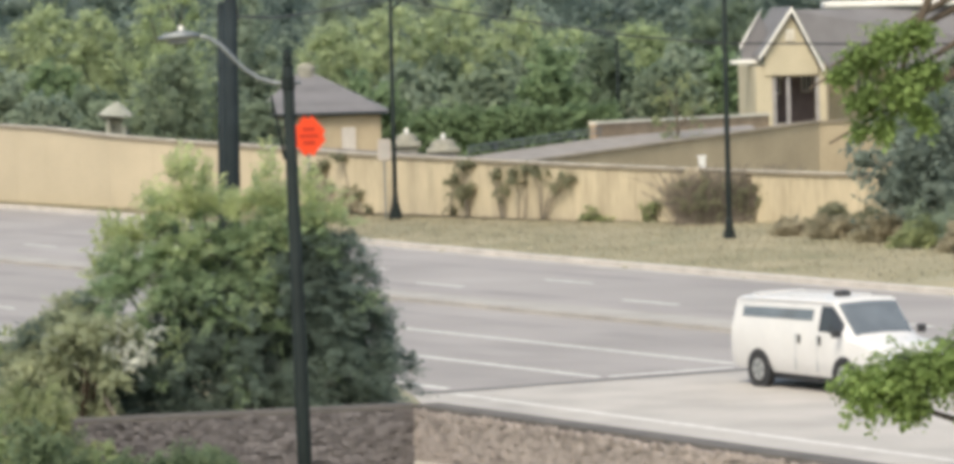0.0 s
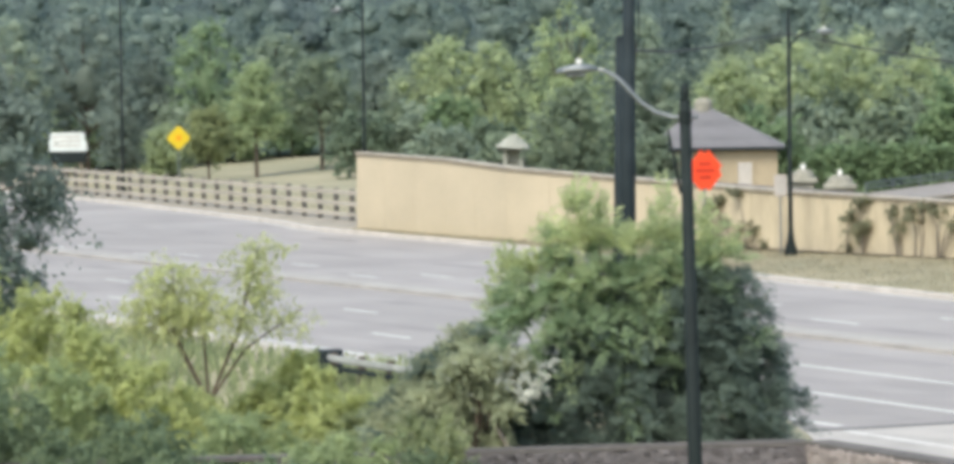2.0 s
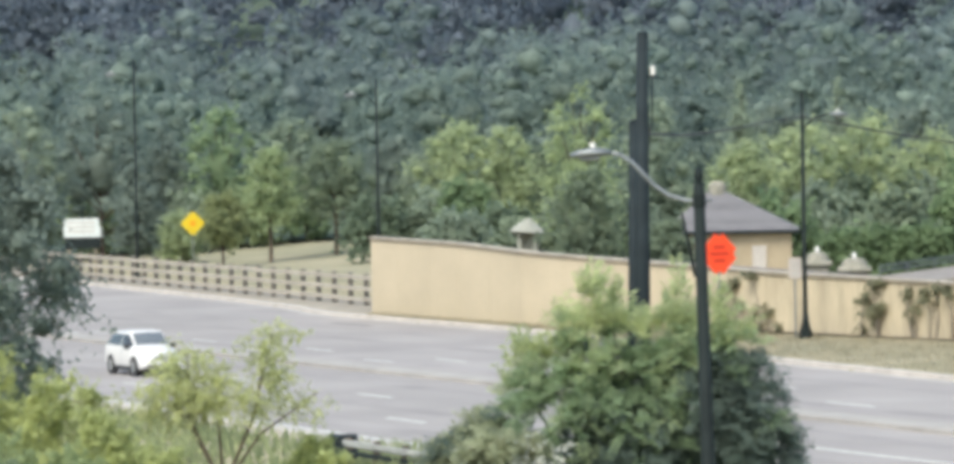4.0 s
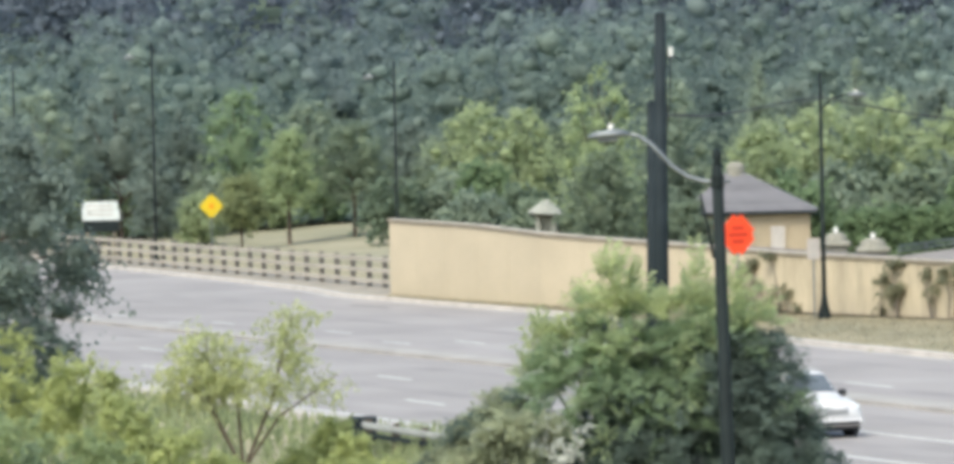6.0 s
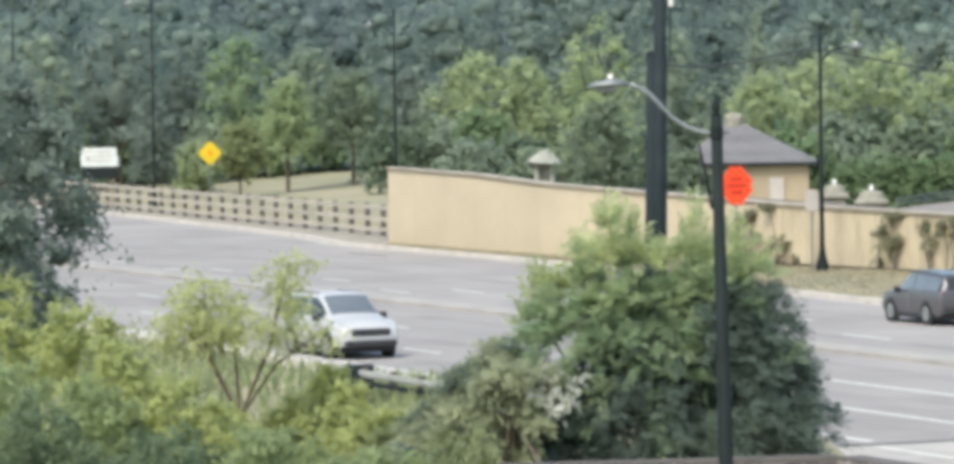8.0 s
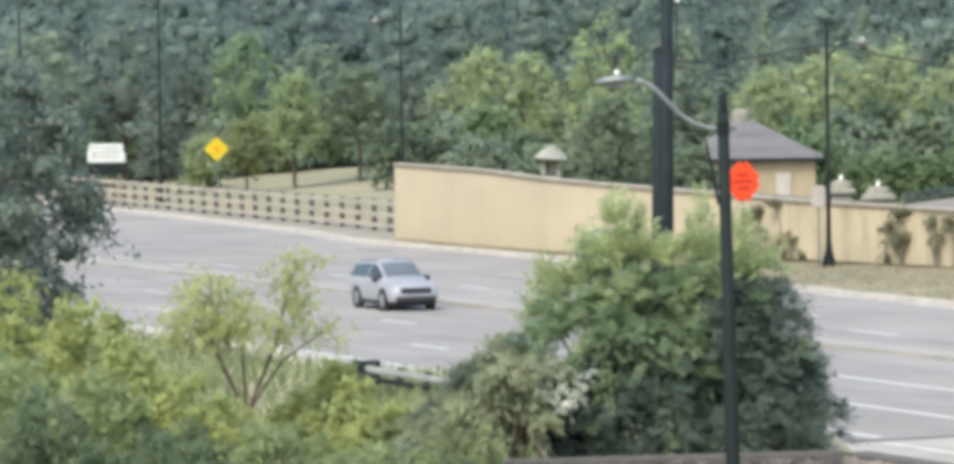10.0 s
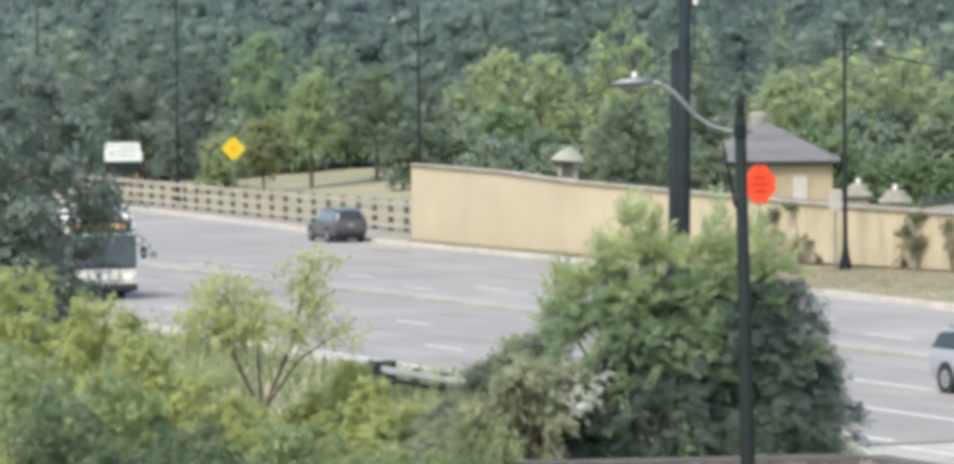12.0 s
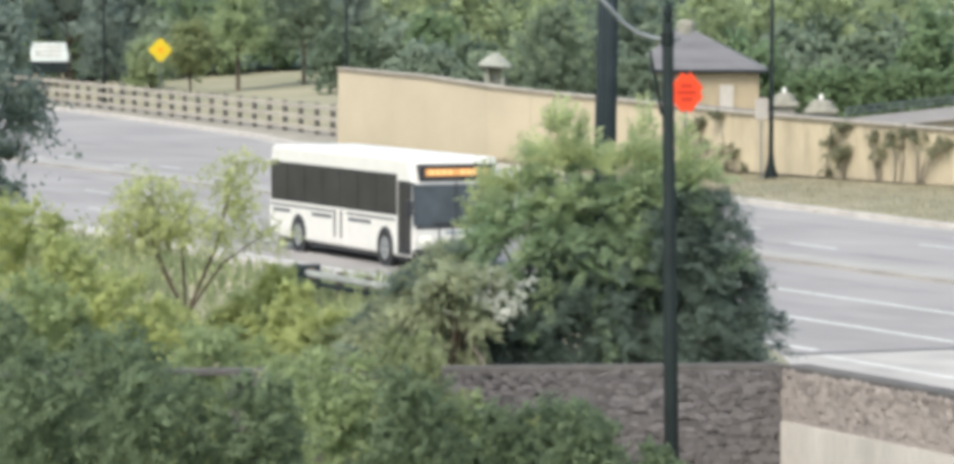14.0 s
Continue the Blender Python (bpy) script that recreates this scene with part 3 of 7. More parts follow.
# ---- stone retaining wall with its cap and concrete base ----
def stone_wall():
    g = tagged(new("wall_stone"), "rubble stone retaining wall with a dark cap", "wall", kind="structure")
    left = Vector((-14.0, stone_line(-14.0), 0))
    far = rd(36.72, 20)
    rng = random.Random(5)
    variants = []
    for k in range(20):
        bm = bmesh.new()
        box(bm, -0.5, 0.5, -0.5, 0.5, -0.5, 0.5, None, 0.13)
        for v in bm.verts:
            v.co += Vector((rng.uniform(-1, 1), rng.uniform(-1, 1), rng.uniform(-1, 1))) * 0.13
        me = bpy.data.meshes.new("stone")
        bm.to_mesh(me)
        bm.free()
        me.materials.append(STONE if k < 10 else STONE_WARM)
        variants.append(me)

    def face(p, q, z0, z1, limit, keep, kinds, mat):
        rest = ([], [])
        part("core", slab_between(p, q, z0 - 1.5, z1 - 0.02, z1 - 0.02, 0.4, -0.05), MORTAR, g)
        t = (q - p).normalized()
        nrm = Vector((t.y, -t.x, 0))
        if nrm.y > 0:
            nrm.negate()
        ang = math.atan2(t.y, t.x)
        length = (q - p).length
        z = z1
        made = 0
        while z > z0:
            h = rng.uniform(0.09, 0.17)
            u = rng.uniform(-0.2, 0)
            while u < length:
                w = rng.uniform(0.09, 0.26)
                c = p + t * (u + w / 2) - nrm * (0.03 - rng.uniform(0, 0.025))
                m = Matrix.Translation((c.x, c.y, z - h / 2 + rng.uniform(-0.03, 0.03))) @ Matrix.Rotation(ang, 4, "Z") @ Matrix.Rotation(rng.uniform(-0.3, 0.3), 4, "Y") @ Matrix.Diagonal((w * rng.uniform(0.95, 1.2), 0.17, h * rng.uniform(0.95, 1.4), 1))
                me = rng.choice(kinds)
                if made < limit and keep(u):
                    o = new("stone", me)
                    o.parent = g
                    o.matrix_basis = m
                    made += 1
                else:
                    k = len(rest[0])
                    rest[0].extend([m @ v.co for v in me.vertices])
                    rest[1].extend([[k + i for i in f.vertices] for f in me.polygons])
                u += w
            z -= h
        me = bpy.data.meshes.new("rubble")
        me.from_pydata(rest[0], [], rest[1])
        me.materials.append(mat)
        o = new("rubble", me)
        o.parent = g
        o["kind"] = "stuff"

    c = Vector(CORNER)
    # Left of the corner the stone is darker and greyer than beyond it.
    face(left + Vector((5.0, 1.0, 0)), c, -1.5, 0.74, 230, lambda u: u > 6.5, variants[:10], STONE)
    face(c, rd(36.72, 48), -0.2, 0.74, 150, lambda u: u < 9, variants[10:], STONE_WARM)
    for a, b in ((left, c), (c, rd(36.72, 62)), (rd(36.72, 62), rd(36.72, 48)), (rd(36.72, 48), far)):
        part("cap", slab_between(a, b, 0.74, 0.83, 0.83, 0.55, 0.06), CAP_DARK, g, "dark flat cap stone")
    part("base", slab_between(c + Vector((0.05, -0.12, 0)), far, -4.3, -0.22, -0.22, 0.5, 0.12), CONCRETE_PALE, g, "pale streaked concrete base")
    part("core", slab_between(rd(36.72, 48), far, -0.2, 0.74, 0.74, 0.4), MORTAR, g)


stone_wall()


# ---- rail fence beyond the wall ----
def rail_fence():
    f = thing("rail_fence", "weathered pale three-rail fence along the far roadside", "fence")
    ds = np.arange(193.5, 300, 3.0)

    def line_n(d):
        return lerp([(190, 78.3), (202, 79.6), (259, 84.6), (300, 88.6)], d)
    post = boxed(-0.085, 0.085, -0.16, 0.09, -0.3, 1.8, 0.015)
    pm = part("post", post, WOOD_DARK, f, "dark weathered post")
    for i, d in enumerate(ds):
        p = rd(line_n(d), d)
        o = pm if i == 0 else new("post", pm.data)
        o.parent = f
        o.matrix_basis = pose(p.x, p.y, 0.05, 0, 0, ROAD_TURN)
    for a, b in zip(ds, ds[1:]):
        p, q = rd(line_n(a), a), rd(line_n(b), b)
        for z in (0.42, 0.98, 1.54):
            za, zb = z + random.uniform(-0.03, 0.03), z + random.uniform(-0.03, 0.03)
            part("rail", slab_between(p, q, (za, zb), za + 0.21, zb + 0.21, 0.06, 0.18), WOOD_PALE, f)


rail_fence()


# ---- woods ----
def woods(name, label, seed, count, y0, y1, h, leaves, size, mat):
    rng = np.random.default_rng(seed)
    vs, balls = [], []
    for i in range(count):
        y = y0 + (y1 - y0) * (i + rng.random()) / count
        x = y * (-0.235 + 0.42 * ((i * 0.618 + 0.25 * rng.random()) % 1))
        z = ground_z(x, y)
        hh = h * rng.uniform(0.75, 1.25)
        r = hh * rng.uniform(0.34, 0.52)
        lobes = np.array(crown_lobes(rng, r, hh * 0.95, 15, hh * 0.02, plump=1.3)) + np.array([x, y, z, 0, 0, 0])
        me = leaf_mesh("tmp", rng, lobes, leaves, size, mat, aspect=1.8, ruffle=0.5, lift=0.35, reach=1.0, core=0.42)
        v = np.empty(len(me.vertices) * 3, np.float32)
        me.vertices.foreach_get("co", v)
        v, k = v.reshape(-1, 3), 4 * (leaves // 12) * 12
        vs.append(v[:k])
        balls.append(lobes[1:])
        bpy.data.meshes.remove(me)
    heart = clump_balls(rng, np.concatenate(balls), 0.42)
    return tagged(new(name, quads(name, np.concatenate(vs), mat, heart)), label, "woods", kind="stuff")


# Leaf colour turns bluer with distance, in place of haze.
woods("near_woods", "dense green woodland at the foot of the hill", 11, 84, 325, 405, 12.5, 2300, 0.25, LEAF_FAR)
woods("hill_woods", "woodland up the hillside, its green blued for haze", 12, 84, 400, 480, 13.5, 2100, 0.28, LEAF_HILL)
woods("ridge_woods", "woodland on the ridge, haze and shade in its leaf colour", 13, 110, 500, 660, 20, 900, 0.6, LEAF_FARTHEST)


# ---- trees behind the road ----
def back_trees():
    rows = [
        # x, y, height, radius, foliage, bare, label; a seventh number under 1 tapers the crown
        (-43.6, 291, 8.0, 2.3, LEAF_DARK, 0.12, "slim dark roadside tree beside the lamp post", 0.6),
        (-50.3, 318, 12.6, 4.4, LEAF_DARK, 0.1, "tall dark tree behind the rail fence"),
        (-55.6, 312, 12.2, 4.6, LEAF_GREY, 0.1, "grey-green tree behind the rail fence"),
        (-62.0, 310, 12.5, 5.0, LEAF_DARK, 0.15, "dark grey-green tree behind the rail fence"),
        (-41.2, 319, 11.3, 3.6, LEAF_FROND, 0.1, "soft light green tree rising behind the verge"),
        (-46.0, 322, 10.5, 3.6, LEAF_DARK, 0.1, "dark blue-green tree behind the verge", 0.7),
        (-42.2, 301, 3.7, 2.0, LEAF_YELLOW, 0.0, "rounded yellow-green shrub behind the warning sign"),
        (-36.9, 286, 5.2, 1.9, LEAF_OLIVE, 0.28, "small tree with brownish foliage"),
        (-34.3, 292, 8.2, 2.2, LEAF_SUNNY, 0.28, "light green roadside tree with a bare lower trunk"),
        (-30.2, 297, 8.2, 3.4, LEAF_BUSH, 0.25, "dark green roadside tree with a bare lower trunk"),
        (-27.4, 312, 8.0, 3.0, LEAF_DARK, 0.1, "dark green tree behind the wall"),
        (-36.5, 326, 10.0, 3.8, LEAF_GREY, 0.1, "mid-green tree behind the dry field"),
        (-21.4, 295, 8.9, 3.6, LEAF_YELLOW, 0.08, "rounded yellow-green tree behind the wall"),
        (-18.2, 297, 8.8, 2.9, LEAF_YELLOW, 0.08, "pale yellow-green tree behind the wall"),
        (-24.2, 298, 7.0, 2.2, LEAF_GREY, 0.08, "pale grey-green tree behind the wall"),
        (-10.3, 240, 11.8, 3.7, LEAF_SUNNY, 0.05, "tall full green tree behind the wall", 0.42),
        (-6.3, 247, 10.3, 2.9, LEAF_GREY, 0.05, "tall grey-green tree behind the wall"),
        (-8.9, 211, 6.6, 2.4, LEAF_BUSH, 0.02, "dark green lower tree beside the pavilion"),
        (-4.2, 187, 4.6, 1.4, LEAF_BUSH, 0.02, "dark green shrubby tree beside the small building"),
        (-14.6, 300, 7.2, 2.8, LEAF_BUSH, 0.05, "green tree behind the wall"),
        (-1.0, 252, 7.0, 2.6, LEAF_YELLOW, 0.05, "rounded light green tree behind the small building"),
        (2.6, 257, 8.0, 3.4, LEAF_YELLOW, 0.05, "broad light green tree behind the small building"),
        (6.4, 260, 8.1, 3.5, LEAF_YELLOW, 0.05, "broad light green tree behind the small building"),
        (10.4, 264, 7.0, 3.2, LEAF_YELLOW, 0.05, "rounded light green tree behind the hedge"),
        (14.8, 279, 5.9, 3.3, LEAF_SUNNY, 0.05, "soft green tree behind the hedge"),
        (19.6, 281, 6.0, 2.9, LEAF_SUNNY, 0.05, "soft green tree behind the hedge"),
        (-1.3, 300, 11.8, 1.7, LEAF_GREY, 0.05, "slender blue-green conifer behind the small building", 0.8),
        (5.7, 302, 11.6, 2.2, LEAF_GREY, 0.05, "slender blue-green conifer behind the broad trees", 0.8),
        (1.6, 306, 10.0, 3.2, LEAF_DARK, 0.05, "dark tree behind the broad light green trees"),
        (11.4, 308, 9.0, 3.6, LEAF_DARK, 0.05, "dark tree behind the hedge"),
        (26.0, 285, 7.0, 4.0, LEAF_DEEP, 0.05, "dark green tree behind the yard"),
        (33.0, 262, 8.0, 4.0, LEAF_DEEP, 0.05, "dark green tree behind the house"),
    ]
    for i, (x, y, h, r, mat, bare, label, *taper) in enumerate(rows):
        tree("tree", label, x, y, ground_z(x, y), h, r, mat, 40 + i, bare, 5200, 0.14, group="trees behind the road", n=30, shape=taper[0] if taper else 1.0)
    for i in range(26):            # low dark growth behind the wall and verge
        rng = np.random.default_rng(400 + i)
        x = -26 + i * 2.1
        y = 236 + 26 * rng.random() + (40 if x < -18 else 0)
        tree("shrub", "low dark green shrub behind the boundary wall", x, y, ground_z(x, y), 3.4 + 1.8 * rng.random(), 2.2, (LEAF_DEEP, LEAF_BUSH, LEAF_GREY, LEAF_HEDGE, LEAF_GREY)[i % 5], 430 + i, 0.0, 1500, 0.3, category="shrub", group="shrubs behind the wall", n=10)

    for i in range(9):             # shrubs at the wood's edge behind the fence
        tree("shrub", "soft green shrub at the edge of the wood", -68 + i * 4.1, 317 + 3 * (i % 3), ground_z(-68 + i * 4.1, 317), 4.0 + 1.1 * ((i * 0.618) % 1), 3.0, (LEAF_GREY, LEAF_SUNNY, LEAF_HEDGE)[i % 3], 470 + i, 0.0, 1800, 0.24, category="shrub", group="shrubs at the wood's edge", n=10)


back_trees()


def bush(name, label, x, y, z, lobes, mat, seed, count, size, drop=0.0, category="shrub", group="", hollow=0.5, stems=5, bark=BARK, aspect=2.2, reach=0.75):
    rng = np.random.default_rng(seed)
    root = thing(name, label, category, group, pose(x, y, z))
    for k in range(stems):
        lo = lobes[k % len(lobes)]
        bm = tubed([(0.15 * rng.normal(), 0.15 * rng.normal(), -0.4), (lo[0] * 0.4, lo[1] * 0.4, lo[2] * 0.5), (lo[0], lo[1], lo[2] + lo[5] * 0.5)], [0.06, 0.04, 0.012], 5)
        part("stem", bm, bark, root)
    c = new("foliage", leaf_mesh("foliage", rng, lobes, count, size, mat, drop, aspect=aspect, hollow=hollow, reach=reach))
    c.parent = root
    return root


def dome(rng, r, h, n, flat=1.0):
    out = []
    for i in range(n):
        a, u = i * 2.4, (i + 0.5) / n
        q = r * math.sqrt(1 - (u * 0.95) ** 2) * (0.75 + 0.2 * rng.random()) * (0.45 + 0.55 * rng.random())
        k = r * (0.22 + 0.14 * rng.random())
        out.append((q * math.cos(a), q * math.sin(a) * flat, max(k * 0.6, h * u * 0.9), k, k * flat, k * 0.85))
    out.append((0, 0, h * 0.4, r * 0.6, r * 0.6 * flat, h * 0.45))
    return out


# ---- bushes and trees on the near side ----
def main_bush():
    rng = np.random.default_rng(7)
    # outline of the bush, seen from the road's near side: x, height
    top = [(-5.2, 1.2), (-4.6, 1.9), (-3.9, 2.4), (-3.2, 2.6), (-2.75, 2.95), (-2.5, 3.5), (-1.9, 4.2), (-1.05, 4.65), (-0.2, 4.4), (0.7, 4.5), (1.6, 4.0), (2.2, 3.6), (2.55, 3.1), (2.85, 2.0), (3.2, 1.2)]
    heart = [(-0.3, 0.4, 1.8, 1.8, 1.2, 1.8), (1.1, 0.4, 1.6, 1.4, 1.2, 1.6), (-2.0, 0.4, 1.1, 1.4, 1.0, 1.2), (-0.9, 0.5, 3.0, 1.1, 0.9, 1.0), (0.7, 0.5, 3.0, 1.1, 0.9, 0.9), (2.0, 0.3, 1.4, 0.9, 0.8, 1.2)]
    kinds = {"deep": [], "mid": [], "young": [], "tip": [], "olive": []}

    def crest(x):
        return lerp(top, x) - 0.12 + 0.62 * noise.noise((x * 1.5, 3.3, 0.4)) + 0.3 * noise.noise((x * 4.1, 8.0, 0))

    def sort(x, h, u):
        """Leaf colour: pale on top, dark low and towards the lamp, dull olive on the low wing."""
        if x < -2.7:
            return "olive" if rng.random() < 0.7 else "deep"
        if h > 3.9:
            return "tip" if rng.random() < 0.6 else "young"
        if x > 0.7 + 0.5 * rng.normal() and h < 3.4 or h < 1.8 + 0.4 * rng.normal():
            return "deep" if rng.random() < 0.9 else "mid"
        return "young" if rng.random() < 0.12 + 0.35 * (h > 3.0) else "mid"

    for i in range(620):
        x = -5.0 + 7.75 * ((i * 0.618) % 1)
        u = rng.random() ** 0.75
        h = max(0.15, (crest(x) - 0.7) * u)
        if h > 0.9 and noise.noise((x * 1.1, h * 1.5, 4.0)) < -0.24:      # gaps between the boughs
            continue
        y = -1.55 * math.sqrt(max(0.05, 1 - u * u)) * rng.uniform(0.2, 1.0)
        kinds[sort(x, h, u)].append((x, y, h, (x + 0.3) / 3.2, -0.55, 0.15 + 0.75 * u))
    for i in range(110):               # shoots that break the outline
        x = -5.1 + 8.3 * rng.random()
        h = crest(x) - 0.62 + 0.24 * rng.normal() + 0.35 * noise.noise((x * 2.2, 7.0, 0))
        kinds[sort(x, h, 1)].append((x, 0.3 * rng.normal(), h, (x + 0.3) / 5.0, -0.1, 1.0))
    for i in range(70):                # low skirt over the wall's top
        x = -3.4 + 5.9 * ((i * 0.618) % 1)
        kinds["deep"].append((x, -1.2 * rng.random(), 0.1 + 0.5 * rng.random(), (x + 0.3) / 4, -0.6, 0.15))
    for i in range(34):                # the overhanging flank beside the road
        h = 0.2 + 2.6 * rng.random()
        kinds["deep" if h < 2.6 else "mid"].append((2.15 - 0.16 * h + 0.22 * rng.normal() + 0.5 * noise.noise((h * 1.6, 2.0, 0)), 0.5 * rng.normal(), h, 1.0, -0.2, 0.25))
    spikes = []
    for i in range(34):                # long wispy shoots above the rest
        x = -2.7 + 4.5 * ((i * 0.618) % 1)
        spikes.append((x, 0.3 * rng.normal(), crest(x) - 0.4 + 0.2 * rng.normal(), (x + 0.3) / 4.5, -0.1, 1.0))
    root = thing("roadside_bush", "large feathery green bush behind the stone wall, darker low and paler on top", "bush", m=pose(-2.25, 82.5, 0.35))
    for k in range(16):
        x = -3.6 + 6.2 * ((k * 0.618) % 1)
        h = lerp(top, x) * rng.uniform(0.7, 0.98)
        part("stem", tubed([(x * 0.3 + 0.1 * rng.normal(), 0.15 * rng.normal(), -0.4), (x * 0.7, 0.1, h * 0.55), (x, -0.1 + 0.2 * rng.normal(), h)], [0.06, 0.035, 0.01], 5), BARK, root)
    # The inside takes the same dark leaves as the low parts.
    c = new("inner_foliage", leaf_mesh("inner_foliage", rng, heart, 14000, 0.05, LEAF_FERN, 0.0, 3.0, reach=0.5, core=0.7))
    c.parent = root
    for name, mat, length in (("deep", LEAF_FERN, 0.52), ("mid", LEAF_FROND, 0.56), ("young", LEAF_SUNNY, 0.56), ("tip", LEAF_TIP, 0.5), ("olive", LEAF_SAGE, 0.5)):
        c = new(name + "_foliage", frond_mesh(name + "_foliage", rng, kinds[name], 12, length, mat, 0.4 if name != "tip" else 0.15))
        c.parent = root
    c = new("shoot_foliage", frond_mesh("shoot_foliage", rng, spikes, 5, 0.8, LEAF_TIP, 0.2, 0.4, 12))
    c.parent = root
    rng = np.random.default_rng(9)
    lobes = [(1.1 * rng.normal(), 0.3 * rng.normal(), 0.3 + 1.7 * rng.random(), 0.4, 0.35, 0.28) for i in range(16)]
    bush("shrub", "feathery olive-green shrub leaning over the stone wall", -5.3, 80.2, 0.3, lobes, LEAF_SAGE, 10, 9000, 0.05, 0.2, "shrub", stems=8, aspect=4.5, reach=1.1)
    # pale dry flower heads
    rng = np.random.default_rng(12)
    lobes = [(-1.3, 0, 1.8, 0.35, 0.2, 0.14), (-1.0, 0, 1.5, 0.3, 0.2, 0.14), (-0.75, 0, 1.95, 0.4, 0.2, 0.12), (-0.4, -0.1, 1.7, 0.45, 0.2, 0.14), (0.1, 0, 1.75, 0.4, 0.2, 0.3), (0.45, 0, 1.5, 0.25, 0.2, 0.25), (0.75, 0, 1.95, 0.22, 0.2, 0.12), (0.2, -0.1, 1.3, 0.2, 0.15, 0.12)]
    bush("flowering_shrub", "shrub with pale dry flower heads in the large bush", -4.45, 80.0, 0.3, lobes, PALE_STALK, 13, 900, 0.022, 0.1, "shrub", stems=2, bark=TWIG, aspect=7.0, hollow=0.9, reach=1.3)


main_bush()


def sapling():
    rng = np.random.default_rng(21)
    g = ground_z(-11.7, 90)
    root = thing("sapling", "thin young tree with sparse yellow-green leaves", "tree", m=pose(-11.71, 90, 0))
    part("trunk", tubed([(0, 0, g - 0.3), (0.02, 0, 0.4), (0, 0, 0.95)], [0.07, 0.06, 0.05], 8), BARK, root)
    lobes = []
    for tip, mid in (((-0.75, 0.1, 3.7), (-0.72, 0, 2.3)), ((1.2, 0.1, 4.4), (0.65, 0, 2.2)), ((-0.1, 0.3, 3.3), (-0.1, 0.1, 2.2)), ((2.1, -0.1, 2.8), (0.8, 0, 1.9)), ((-1.25, -0.2, 2.9), (-0.7, 0, 2.1)), ((0.85, 0.2, 3.3), (0.7, 0.1, 2.4))):
        part("branch", tubed([(0, 0, 0.75), mid, tip], [0.04, 0.028, 0.008], 6), BARK, root)
        thin = 4 if tip[0] > 2 else 9
        for j in range(thin):
            u = 0.35 + 0.7 * j / thin
            p = np.array(mid) * (1 - u) + np.array(tip) * u + rng.normal(size=3) * (0.3, 0.3, 0.24)
            lobes.append((*p, 0.36, 0.32, 0.28))
    for j in range(16):                # the fuller cluster on its low side
        lobes.append((-0.8 + 0.36 * rng.normal(), 0.2 * rng.normal(), 2.9 + 0.36 * rng.normal(), 0.32, 0.3, 0.26))
    c = new("foliage", leaf_mesh("foliage", rng, lobes, 7600, 0.04, LEAF_SAP, 0.6, 3.4, 0.9, per=8, reach=1.2))
    c.parent = root


sapling()


def left_tree():
    rng = np.random.default_rng(31)
    lobes = []
    for i in range(60):
        a, u = i * 2.4, (i + 0.5) / 60
        q = 3.6 * math.sin(math.pi * (0.12 + 0.76 * u)) ** 0.6 * (0.55 + 0.45 * rng.random())
        k = 0.5 + 0.35 * rng.random()
        lobes.append((q * math.cos(a), q * math.sin(a), 5.2 + 6.6 * u, k, k, k * 0.6))
    lobes.append((0, 0, 8.2, 2.6, 2.6, 2.8))
    g = ground_z(-19.02, 95)
    root = thing("roadside_tree", "dark grey-green tree standing on the roadside bank", "tree", m=pose(-19.02, 95, g))
    bm = tubed([(0, 0, -0.3), (0.1, 0, 4), (0, 0, 10.5)], [0.24, 0.18, 0.04], 10)
    part("trunk", bm, BARK, root, smooth=True)
    for lo in lobes[4:60:5]:
        part("branch", tubed([(0.05, 0, lo[2] * 0.72), (lo[0] * 0.5, lo[1] * 0.5, lo[2] - 0.3), lo[:3]], [0.06, 0.04, 0.012], 6), BARK, root)
    c = new("crown", leaf_mesh("crown", rng, lobes, 32000, 0.085, LEAF_DARK, 0.2, 2.2, reach=0.9, core=0.5, ruffle=0.36))
    c.parent = root


left_tree()


